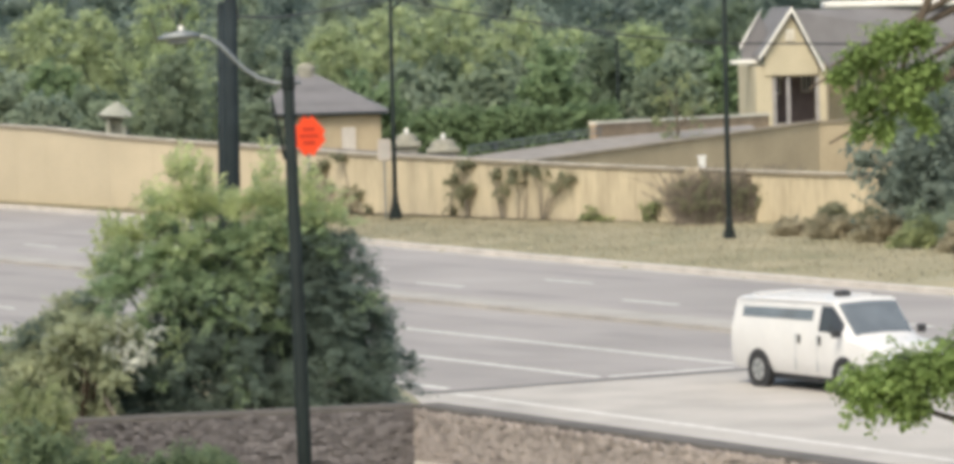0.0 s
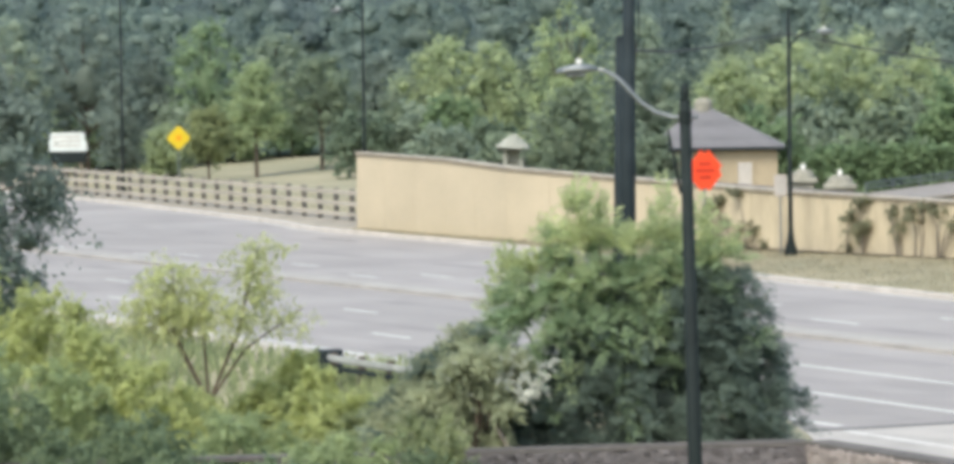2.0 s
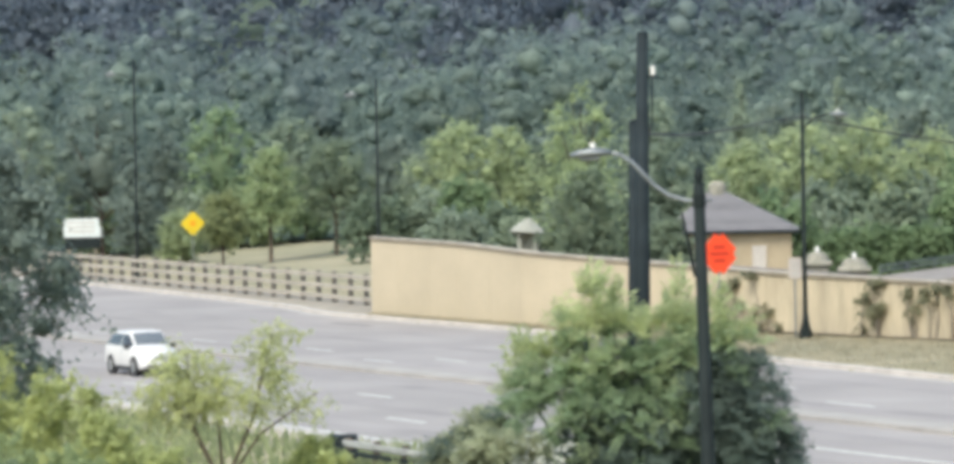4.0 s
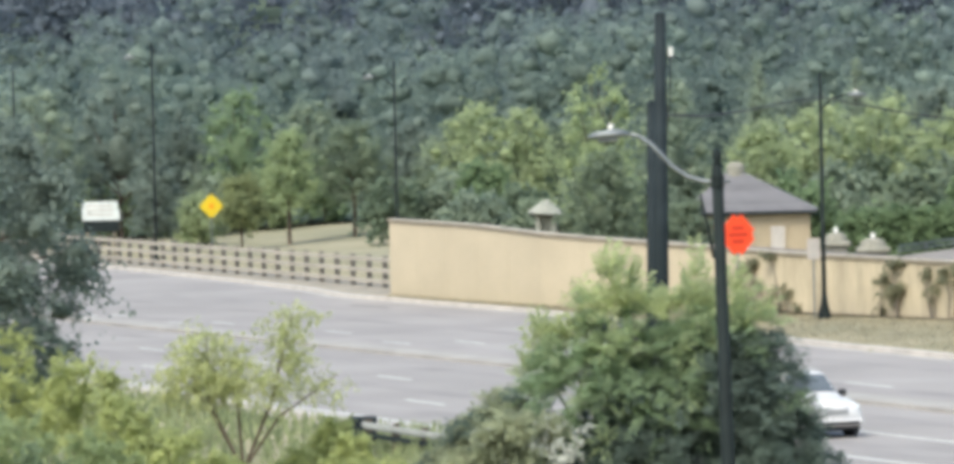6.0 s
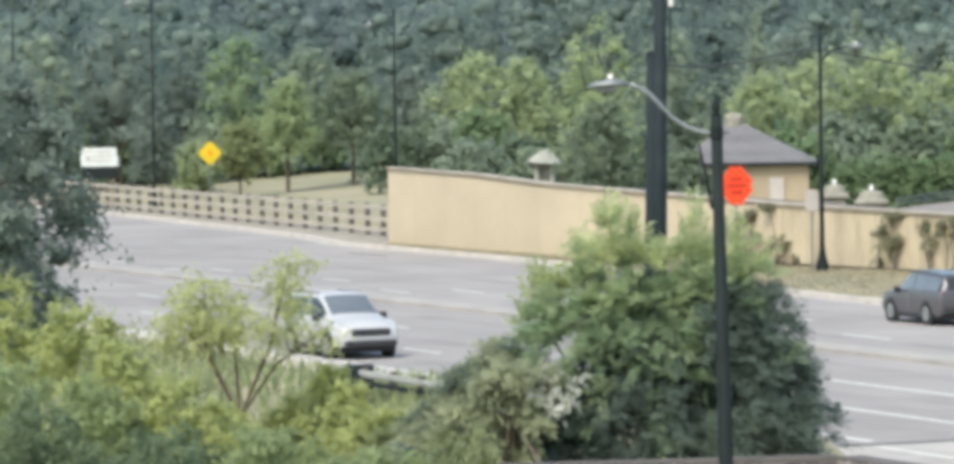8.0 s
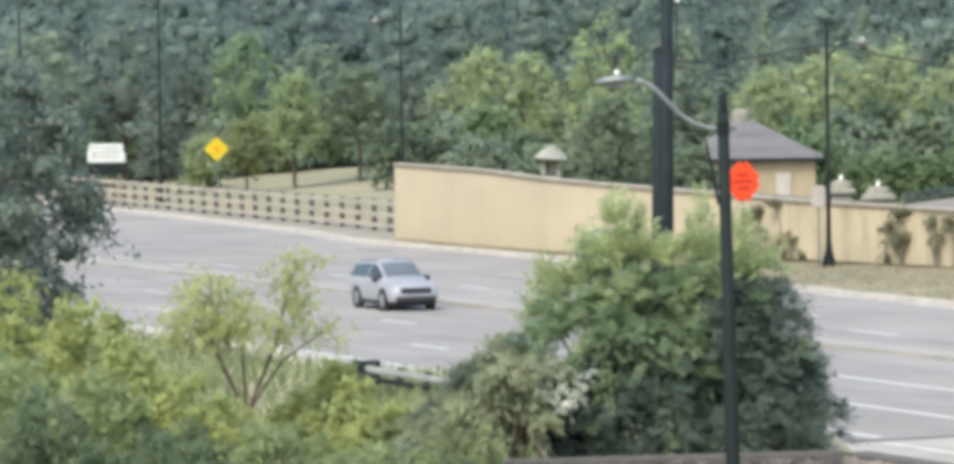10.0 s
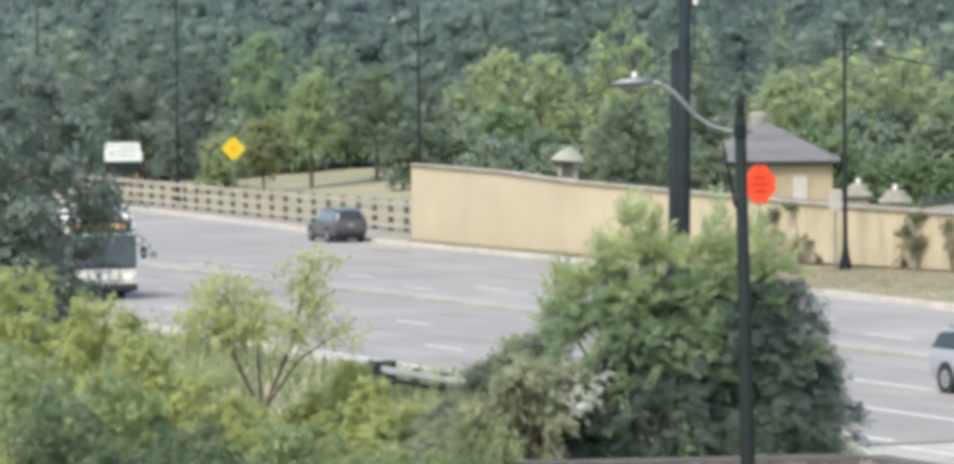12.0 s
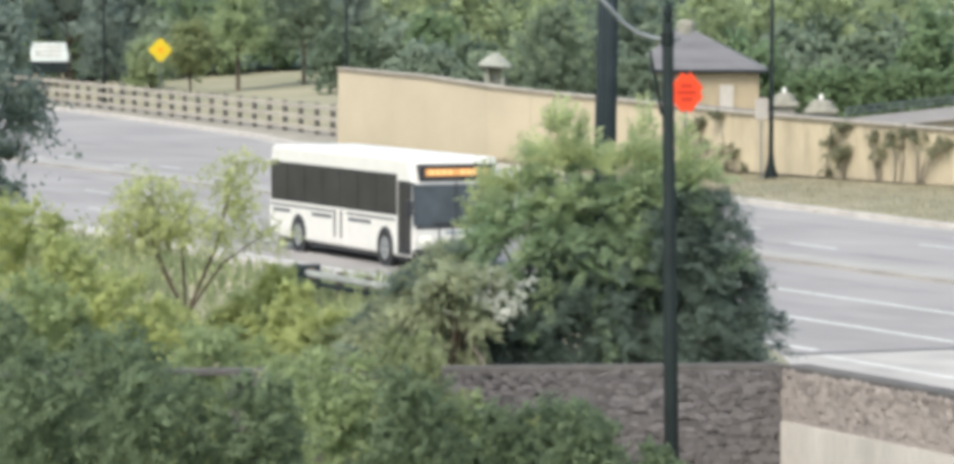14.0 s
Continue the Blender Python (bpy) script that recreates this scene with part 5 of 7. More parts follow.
def poles_and_signs():
    near_lamp()
    tall_poles()
    far_lamp(1.72, 168.3, 9.9, (1,), z=0.2)
    far_lamp(13.12, 145.7, 10.8)
    far_lamp(-40.2, 268.3, 14.2, (-1,))
    far_lamp(-22.4, 245, 12.2, (-1,), "street lamps behind the wall")
    far_lamp(-55.1, 300, 13.2, None, "street lamps behind the wall")
    far_lamp(15.4, 240, 6.8, None, "street lamps behind the wall")
    d = 0.24
    post_sign("roadwork_sign", "bright orange-red diamond roadwork sign on a post", -1.5, 150, 4.12, 1.8, SIGN_ORANGE, 35, corner=0.13, marks=[(0, b, w, 0.13, SIGN_MARK) for b, w in ((d, 0.5), (0, 0.8), (-d, 0.5))])
    post_sign("warning_sign", "yellow diamond warning sign beyond the fence", -35.7, 262, 3.85, 1.62, SIGN_YELLOW, 20, marks=[(0, 0, 0.34, 0.34, SIGN_AMBER)])
    post_sign("regulatory_sign", "small faded white sign on a post before the wall", 1.33, 167.6, 3.05, 0.86, SIGN_FADED, 15, "panel", marks=[(0, 0.2, 0.36, 0.08, SIGN_GREY), (0, 0.0, 0.36, 0.08, SIGN_GREY), (0, -0.22, 0.3, 0.12, SIGN_GREY)])
    root = thing("white_board", "plain white board on two posts behind the fence", "sign", m=pose(-44.9, 275, 0))
    part("panel", boxed(-1.2, 1.2, -0.06, 0.06, 2.85, 4.1, 0.04), SIGN_WHITE, root)
    for z in (3.2, 3.5, 3.8):
        part("faded_bar", boxed(-0.95, 0.9, -0.068, -0.06, z, z + 0.1), SIGN_FADED, root, "faint grey bar")
    part("panel_step", boxed(1.2, 1.32, -0.05, 0.05, 2.85, 3.55, 0.02), SIGN_WHITE, root)
    part("skirt", boxed(-1.15, 1.2, 0.0, 0.3, 2.1, 2.84, 0.03), POLE_GREEN, root, "dark skirt below the board")
    for x in (-0.9, 0.9):
        part("post", boxed(x - 0.08, x + 0.08, 0.06, 0.2, 0.1, 2.9), CAP, root)
    # overhead cable
    pts = [(-2.5, 93, 8.25), (-1.9, 107, 8.24), (-1.0, 130, 8.45), (0.2, 150, 8.78), (1.72, 168.3, 9.1)]
    tagged(part("overhead_cable", tubed(pts, 0.033, 6), WIRE), "thin dark overhead cable between poles", "cable", "overhead cables")
    pts = [(1.72, 168.3, 9.1), (4.6, 164, 8.45), (7.6, 160, 7.9), (10.5, 153, 7.35), (13.12, 145.7, 7.05), (20, 128, 6.9), (30, 100, 7.6)]
    tagged(part("overhead_cable", tubed(pts, 0.033, 6), WIRE), "thin dark overhead cable between poles", "cable", "overhead cables")


poles_and_signs()


def guard_rail():
    root = thing("guard_rail", "pale weathered guard rail with a dark end beside the kerb", "guard rail")
    for i in range(4):
        p = rd(38.9, 93.5 + i * 1.9)
        part("post", boxed(p.x - 0.09, p.x + 0.09, p.y - 0.12, p.y + 0.12, ground_z(p.x, p.y) - 0.4, 0.72, 0.01), BARK, root)
    for a in range(3):
        p, q = rd(38.8, 93.5 + a * 1.9), rd(38.8, 93.5 + a * 1.9 + 1.86)
        for z, mat in ((0.3, POLE_DARK), (0.56, RAIL_STEEL)):
            part("rail", slab_between(p, q, z, z + 0.12, z + 0.12, 0.06, 0.1), mat, root, "corrugated steel rail")
        part("rail_web", slab_between(p, q, 0.5, 0.58, 0.58, 0.03, 0.05), RAIL_STEEL, root)
    p = rd(38.9, 99.6)
    part("terminal", boxed(p.x - 0.35, p.x + 0.35, p.y - 0.2, p.y + 0.3, 0.1, 0.78, 0.04), POLE_DARK, root, "dark blunt rail terminal")


guard_rail()


# ---- buildings behind the wall ----
def hip_building():
    """A small building with a hipped roof; local x along its front."""
    root = thing("pump_house", "small tan stucco building with a grey hipped roof", "building", m=pose(-1.36, 190, 0.16))
    w, dp, e, pk = 2.75, 3.2, 3.98, 6.0
    part("wall", boxed(-w, w, 0, dp * 2, -0.2, e, 0.02), STUCCO_TAN, root)
    o = 0.35
    cs = [(-w - o, -o), (w + o, -o), (w + o, dp * 2 + o), (-w - o, dp * 2 + o)]
    apex = (-0.75, dp, pk)
    bm = bmesh.new()
    vb = [bm.verts.new((x, y, e)) for x, y in cs]
    vb2 = [bm.verts.new((x, y, e - 0.1)) for x, y in cs]
    va = bm.verts.new(apex)
    for i in range(4):
        bm.faces.new((vb[i], vb[(i + 1) % 4], va))
        bm.faces.new((vb[i], vb2[i], vb2[(i + 1) % 4], vb[(i + 1) % 4]))
    bm.faces.new(vb2)
    bmesh.ops.recalc_face_normals(bm, faces=bm.faces)
    roof = part("roof", bm, ROOF, root)
    # shingle courses on the two slopes in view
    for side in (0, 1):
        a, b = Vector((*cs[side], e)), Vector((*cs[(side + 1) % 4], e))
        ap = Vector(apex)
        for k in range(13):
            u0, u1 = k / 13, (k + 0.96) / 13
            up = (ap - (a + b) / 2)
            nr = (b - a).cross(up).normalized() * 0.02
            q = [a.lerp(ap, u0) + nr * 1.8, b.lerp(ap, u0) + nr * 1.8, b.lerp(ap, u1) + nr, a.lerp(ap, u1) + nr]
            bm = bmesh.new()
            bm.faces.new([bm.verts.new(v) for v in q])
            r = bmesh.ops.extrude_face_region(bm, geom=list(bm.faces))
            for v in [g for g in r["geom"] if isinstance(g, bmesh.types.BMVert)]:
                v.co -= nr * 0.9
            bmesh.ops.recalc_face_normals(bm, faces=bm.faces)
            part("shingle_course", bm, ROOF, roof)
    part("chimney", tubed([(-0.6, dp - 0.4, pk - 0.5), (-0.6, dp - 0.4, pk + 0.02), (-0.6, dp - 0.4, pk + 0.14), (-0.6, dp - 0.4, pk + 0.24)], [0.4, 0.42, 0.34, 0.16], 12), STONE_PALE, root, "squat pale roof turret")
    door = part("door", boxed(0.95, 1.6, -0.05, 0.02, 0.9, 3.3, 0.02), CONCRETE_PALE, root, "pale panelled door")
    part("door_frame", boxed(0.87, 0.95, -0.07, 0.02, 0.9, 3.38), STUCCO_TAN, door)
    part("door_frame", boxed(1.6, 1.68, -0.07, 0.02, 0.9, 3.38), STUCCO_TAN, door)
    # Thin dark strip along the front eaves.
    part("fascia", boxed(-w - o, w + o, -o - 0.03, -o, e - 0.12, e + 0.0), POLE_DARK, root, "thin dark strip along the eaves")


def gazebo():
    root = thing("gazebo", "small pale pavilion with a shallow pointed roof behind the wall", "pavilion", m=pose(-11.95, 215, 0.3))
    for a in range(4):
        x, y = 0.55 * math.cos(a * math.pi / 2 + 0.78), 0.55 * math.sin(a * math.pi / 2 + 0.78)
        part("column", tubed([(x, y, -0.3), (x, y, 3.45)], 0.16, 10), PAVILION, root)
    part("roof", tubed([(0, 0, 3.4), (0, 0, 3.5), (0.05, 0, 4.0), (0.1, 0, 4.2)], [0.95, 0.98, 0.4, 0.1], 12), PAVILION, root, "pale shallow roof")
    part("screen_wall", boxed(-0.5, 0.5, -0.2, 0.2, -0.3, 3.4, 0.03), PAVILION, root)


def stone_pillar(x, y, top, w):
    root = thing("stone_pillar", "pale stone gate pillar with a stepped cap and finial", "pillar", "stone pillars behind the wall", pose(x, y, 0.2))
    part("shaft", boxed(-w / 2, w / 2, -w / 2, w / 2, -0.3, top - 0.85, 0.04), STONE_PALE, root)
    part("cap", boxed(-w * 0.66, w * 0.66, -w * 0.66, w * 0.66, top - 0.85, top - 0.62, 0.06), STONE_PALE, root, "flat overhanging cap")
    part("crown", tubed([(0, 0, top - 0.62), (0, 0, top - 0.36), (0, 0, top - 0.24)], [w * 0.55, w * 0.45, w * 0.25], 10), STONE_PALE, root)
    part("finial", tubed([(0, 0, top - 0.28), (0, 0, top - 0.12), (0, 0, top - 0.0)], [0.09, 0.11, 0.04], 8), ROOF_TRIM, root, "small white finial")


def yard():
    stone_pillar(2.4, 180, 3.4, 0.95)
    stone_pillar(3.95, 179, 3.15, 1.1)
    # clipped hedge
    rng = np.random.default_rng(91)
    lobes = [(x, 0, 0.6 + 0.35 * z, 0.75, 0.7, 0.5) for x in np.arange(-4.6, 4.7, 0.62) for z in range(0, 8)]
    bush("hedge", "dense clipped dark green hedge behind the wall", 8.0, 205, 0.4, lobes, LEAF_HEDGE, 92, 17000, 0.16, 0, "hedge", stems=6)
    # sloping ramp roof with its rail, and the low yard walls
    g = tagged(new("wall_yard"), "low tan yard wall with a stone coping", "wall", kind="structure")

    def wall(p, q, zp, zq, name, mat, cap):
        part(name, slab_between(Vector(p), Vector(q), -0.2, zp - 0.12, zq - 0.12, 0.35), mat, g)
        part("coping", slab_between(Vector(p), Vector(q), (zp - 0.118, zq - 0.118), zp, zq, 0.5, 0.08), cap, g)
    wall((10.9, 186, 0), (19.6, 195.5, 0), 3.5, 3.45, "yard_panel", BRICK_TAN, COPING)
    wall((7.0, 171.5, 0), (21.1, 188, 0), 2.3, 3.22, "yard_panel", STUCCO_TAN, CAP)
    wall((21.1, 188, 0), (27, 190, 0), 3.22, 3.22, "yard_panel", STUCCO_TAN, CAP)
    root = thing("ramp_roof", "low sloping brown shingle roof with a metal edge rail", "roof", m=pose(0, 0, 0))
    bm = bmesh.new()
    q = [(5.0, 178, 2.35), (7.5, 173.2, 2.16), (14.2, 181.0, 2.62), (11.1, 186, 2.79), (18.2, 186.0, 2.9), (18.4, 192, 3.02)]
    vs = [bm.verts.new(v) for v in q]
    bm.faces.new(vs[:4])
    bm.faces.new((vs[3], vs[2], vs[4], vs[5]))
    r = bmesh.ops.extrude_face_region(bm, geom=list(bm.faces))
    for v in [g2 for g2 in r["geom"] if isinstance(g2, bmesh.types.BMVert)]:
        v.co.z -= 0.25
    bmesh.ops.recalc_face_normals(bm, faces=bm.faces)
    part("roof_slab", bm, RAMP, root)
    for a in range(6):
        u = a / 5
        p = Vector(q[0]).lerp(Vector(q[3]), u)
        part("support", boxed(p.x - 0.1, p.x + 0.1, p.y - 0.1, p.y + 0.1, 0.2, p.z - 0.1), STUCCO_TAN, root)
        part("rail_post", tubed([p, p + Vector((0, 0, 0.42))], 0.03, 6), GALV, root)
    for z in (0.22, 0.42):
        part("rail", tubed([Vector(q[0]) + Vector((0, 0, z)), Vector(q[3]) + Vector((0, 0, z))], 0.035, 6), GALV, root)
    tree("sapling", "thin brownish young tree inside the yard", 14.4, 184, 0.4, 5.4, 1.9, LEAF_OLIVE, 97, 0.3, 900, 0.08, bark=BARK_PALE, n=14, hollow=0.6, core=0)
    root = thing("garden_post", "short white marker post behind the wall", "post", m=pose(13.3, 158.5, 0.2))
    part("shaft", boxed(-0.13, 0.13, -0.1, 0.1, -0.3, 2.45, 0.02), ROOF_TRIM, root)
    part("cap", boxed(-0.16, 0.16, -0.13, 0.13, 2.45, 2.55, 0.01), ROOF_TRIM, root)


def house():
    """The gabled house; local x along its front, y into its depth."""
    root = thing("house", "pale yellow stucco house with a grey gabled roof and dark porch", "house", m=pose(19.4, 200, 0.0))
    e, pk = 5.6, 8.2
    part("wall", boxed(0.05, 0.85, 0.1, 9, -0.2, e, 0.01), STUCCO_HOUSE, root)
    part("wall", boxed(0.85, 3.1, 2.6, 9, -0.2, e, 0.01), STUCCO_HOUSE, root)
    part("wall", boxed(3.1, 3.55, 0.1, 9, -0.2, e, 0.01), STUCCO_HOUSE, root)
    part("wall", boxed(3.55, 16, 3.2, 9, -0.2, e, 0.01), STUCCO_HOUSE, root)
    part("gable", prism([(0.5, e - 0.45), (3.05, e - 0.45), (3.05, e - 0.05), (1.82, pk - 0.25), (0.5, e + 0.75)], 0.0, 0.35), STUCCO_HOUSE, root)
    # roof of the gable wing, then the long roof behind
    roof = part("roof", prism([(0.25, e + 0.3), (1.82, pk), (3.3, e - 0.4), (3.3, e - 0.15), (1.82, pk + 0.22), (0.25, e + 0.55)], -0.25, 9.2), ROOF, root)
    bm = bmesh.new()
    vs = [bm.verts.new(v) for v in ((1.8, 0.3, pk + 0.05), (17, 3.0, pk + 0.05), (17, 0.6, e - 0.1), (3.6, -0.2, e - 0.1))]
    bm.faces.new(vs)
    r = bmesh.ops.extrude_face_region(bm, geom=list(bm.faces))
    for v in [g for g in r["geom"] if isinstance(g, bmesh.types.BMVert)]:
        v.co.z -= 0.2
    bmesh.ops.recalc_face_normals(bm, faces=bm.faces)
    part("long_roof", bm, ROOF, root)
    part("ridge_cap", boxed(3.6, 17, 1.0, 3.2, pk + 0.1, pk + 0.42, 0.05), ROOF_TRIM, root, "pale flat parapet above the ridge")
    for pts in (((0.22, e + 0.4), (1.82, pk + 0.12)), ((1.82, pk + 0.12), (3.34, e - 0.3))):
        (x0, z0), (x1, z1) = pts
        part("bargeboard", prism([(x0, z0 - 0.13), (x1, z1 - 0.13), (x1, z1 + 0.1), (x0, z0 + 0.1)], -0.33, -0.255), ROOF_TRIM, roof, "white bargeboard")
    # small second gable behind to the side; the dark roof colour stands in for its shade
    part("side_gable", prism([(-0.3, e + 0.2), (0.9, e + 0.2), (0.9, pk - 0.7), (0.6, pk - 0.1), (-0.3, e + 0.9)], 3.0, 3.4), ROOF, root)
    part("side_eave", boxed(-0.85, 0.6, 2.0, 3.6, e + 0.1, e + 0.3, 0.03), ROOF_TRIM, root)
    part("bargeboard", prism([(-0.4, e + 0.75), (0.62, pk + 0.0), (0.7, pk + 0.2), (-0.4, e + 1.05)], 2.9, 2.98), ROOF_TRIM, root, "white bargeboard")
    part("vent", boxed(1.55, 1.95, -0.06, 0.01, 6.75, 7.3, 0.02), ROOF_TRIM, root, "pale louvred gable vent")
    for i in range(4):
        part("vent_slat", boxed(1.58, 1.92, -0.075, -0.055, 6.8 + i * 0.12, 6.85 + i * 0.12), STUCCO_TAN, root)
    # porch
    part("porch_back", boxed(0.85, 3.1, 2.4, 2.6, -0.2, e - 0.45), PORCH, root, "dark recessed porch wall")
    part("porch_floor", boxed(0.85, 3.1, 0.1, 2.6, 2.6, 2.8), CONCRETE, root)
    win = part("window", boxed(1.0, 1.45, 2.3, 2.38, 4.2, 5.1), ROOF_TRIM, root, "white framed porch window")
    for i in range(2):
        part("pane", boxed(1.04 + i * 0.2, 1.2 + i * 0.2, 2.28, 2.3, 4.25, 5.05), PANE, win)
    win = part("window", boxed(2.5, 3.0, 2.3, 2.38, 4.3, 5.15), ROOF_TRIM, root, "white framed porch window")
    for i in range(2):
        part("pane", boxed(2.54 + i * 0.22, 2.72 + i * 0.22, 2.28, 2.3, 4.35, 5.1), PANE, win)
    for x in (0.95, 1.62, 3.02):
        part("porch_post", boxed(x - 0.09, x + 0.09, 0.12, 0.3, 2.6, e - 0.4, 0.015), PORCH_POST, root)
    part("porch_beam", boxed(0.85, 3.1, 0.1, 0.32, e - 0.55, e - 0.4), CAP, root)
    part("downpipe", tubed([(3.5, -0.05, 0), (3.5, -0.05, e - 0.4)], 0.06, 8), CAP, root)
    for x in (5.2, 8.4):
        win = part("window", boxed(x, x + 1.0, 3.1, 3.2, 3.6, 5.0), ROOF_TRIM, root, "white framed window")
        part("pane", boxed(x + 0.08, x + 0.92, 3.07, 3.1, 3.68, 4.92), PANE, win)
    # next house along
    root = thing("house", "pale neighbouring house with white gable trim", "house", m=pose(28.2, 202, 0))
    part("wall", boxed(0, 6, 0, 7, -0.2, 5.4, 0.01), STUCCO_HOUSE, root)
    part("roof", prism([(-0.4, 5.2), (3, 8.2), (6.4, 5.2), (6.4, 5.45), (3, 8.5), (-0.4, 5.45)], -0.3, 7.3), ROOF, root)
    part("gable", prism([(0, 5.4), (6, 5.4), (3, 8.1)], 0, 0.2), STUCCO_HOUSE, root)
    win = part("window", boxed(0.6, 1.6, -0.06, 0.0, 5.0, 6.0), ROOF_TRIM, root)
    part("pane", boxed(0.68, 1.52, -0.08, -0.06, 5.08, 5.92), PANE, win)


hip_building()
gazebo()
yard()
house()


# ---- vehicles ----
def paint(name, color, rough=0.3, metal=0.0, coat=0.2):
    m = material(name, color, rough, metal, vary=0.06, scale=1.5, fine=9, bump=0.02, spec=0.5)
    m.node_tree.nodes["Principled BSDF"].inputs["Coat Weight"].default_value = coat
    return m


CAR_WHITE = paint("white_car_paint", (0.615, 0.598, 0.587), 0.45)
CAR_SILVER = paint("silver_car_paint", (0.5, 0.495, 0.5), 0.45, 0.2)
CAR_BLUE = paint("silver_blue_car_paint", (0.37, 0.365, 0.4), 0.45, 0.2)
CAR_DARK = paint("dark_car_paint", (0.105, 0.1, 0.11), 0.3, 0.3)
BUS_WHITE = paint("white_bus_paint", (0.66, 0.63, 0.59), 0.6, 0.0, 0.0)
TYRE = material("tyre_rubber", (0.03, 0.03, 0.032), 0.85, vary=0.2, bump=0.1)
RIM = material("alloy_rim", (0.5, 0.5, 0.5), 0.35, metal=0.7, vary=0.1, bump=0)
TRIM = material("black_trim", (0.03, 0.03, 0.033), 0.6, vary=0.2, bump=0.05)
GLASS = material("tinted_glass", (0.035, 0.038, 0.042), 0.08, vary=0.1, bump=0, spec=0.5)
GLASS_PALE = material("windscreen_glass", (0.13, 0.145, 0.16), 0.06, vary=0.2, scale=1.5, bump=0, spec=0.9)
LAMP_CLEAR = material("headlamp_glass", (0.75, 0.77, 0.78), 0.1, vary=0.1, bump=0, spec=0.8)
LAMP_RED = material("tail_lamp_glass", (0.13, 0.014, 0.012), 0.2, vary=0.1, bump=0)
GRILLE = material("chrome_grille", (0.42, 0.42, 0.42), 0.3, metal=0.6, vary=0.2, bump=0)
DECAL = material("grey_decal", (0.3, 0.33, 0.36), 0.5, vary=0.1, bump=0)
PLATE = material("plate_white", (0.28, 0.28, 0.28), 0.5, vary=0.05, bump=0)
DEST = glow("destination_display", (0.9, 0.5, 0.2), 0.22)
DEST_DIM = glow("destination_display_dim", (0.62, 0.29, 0.1), 0.2)


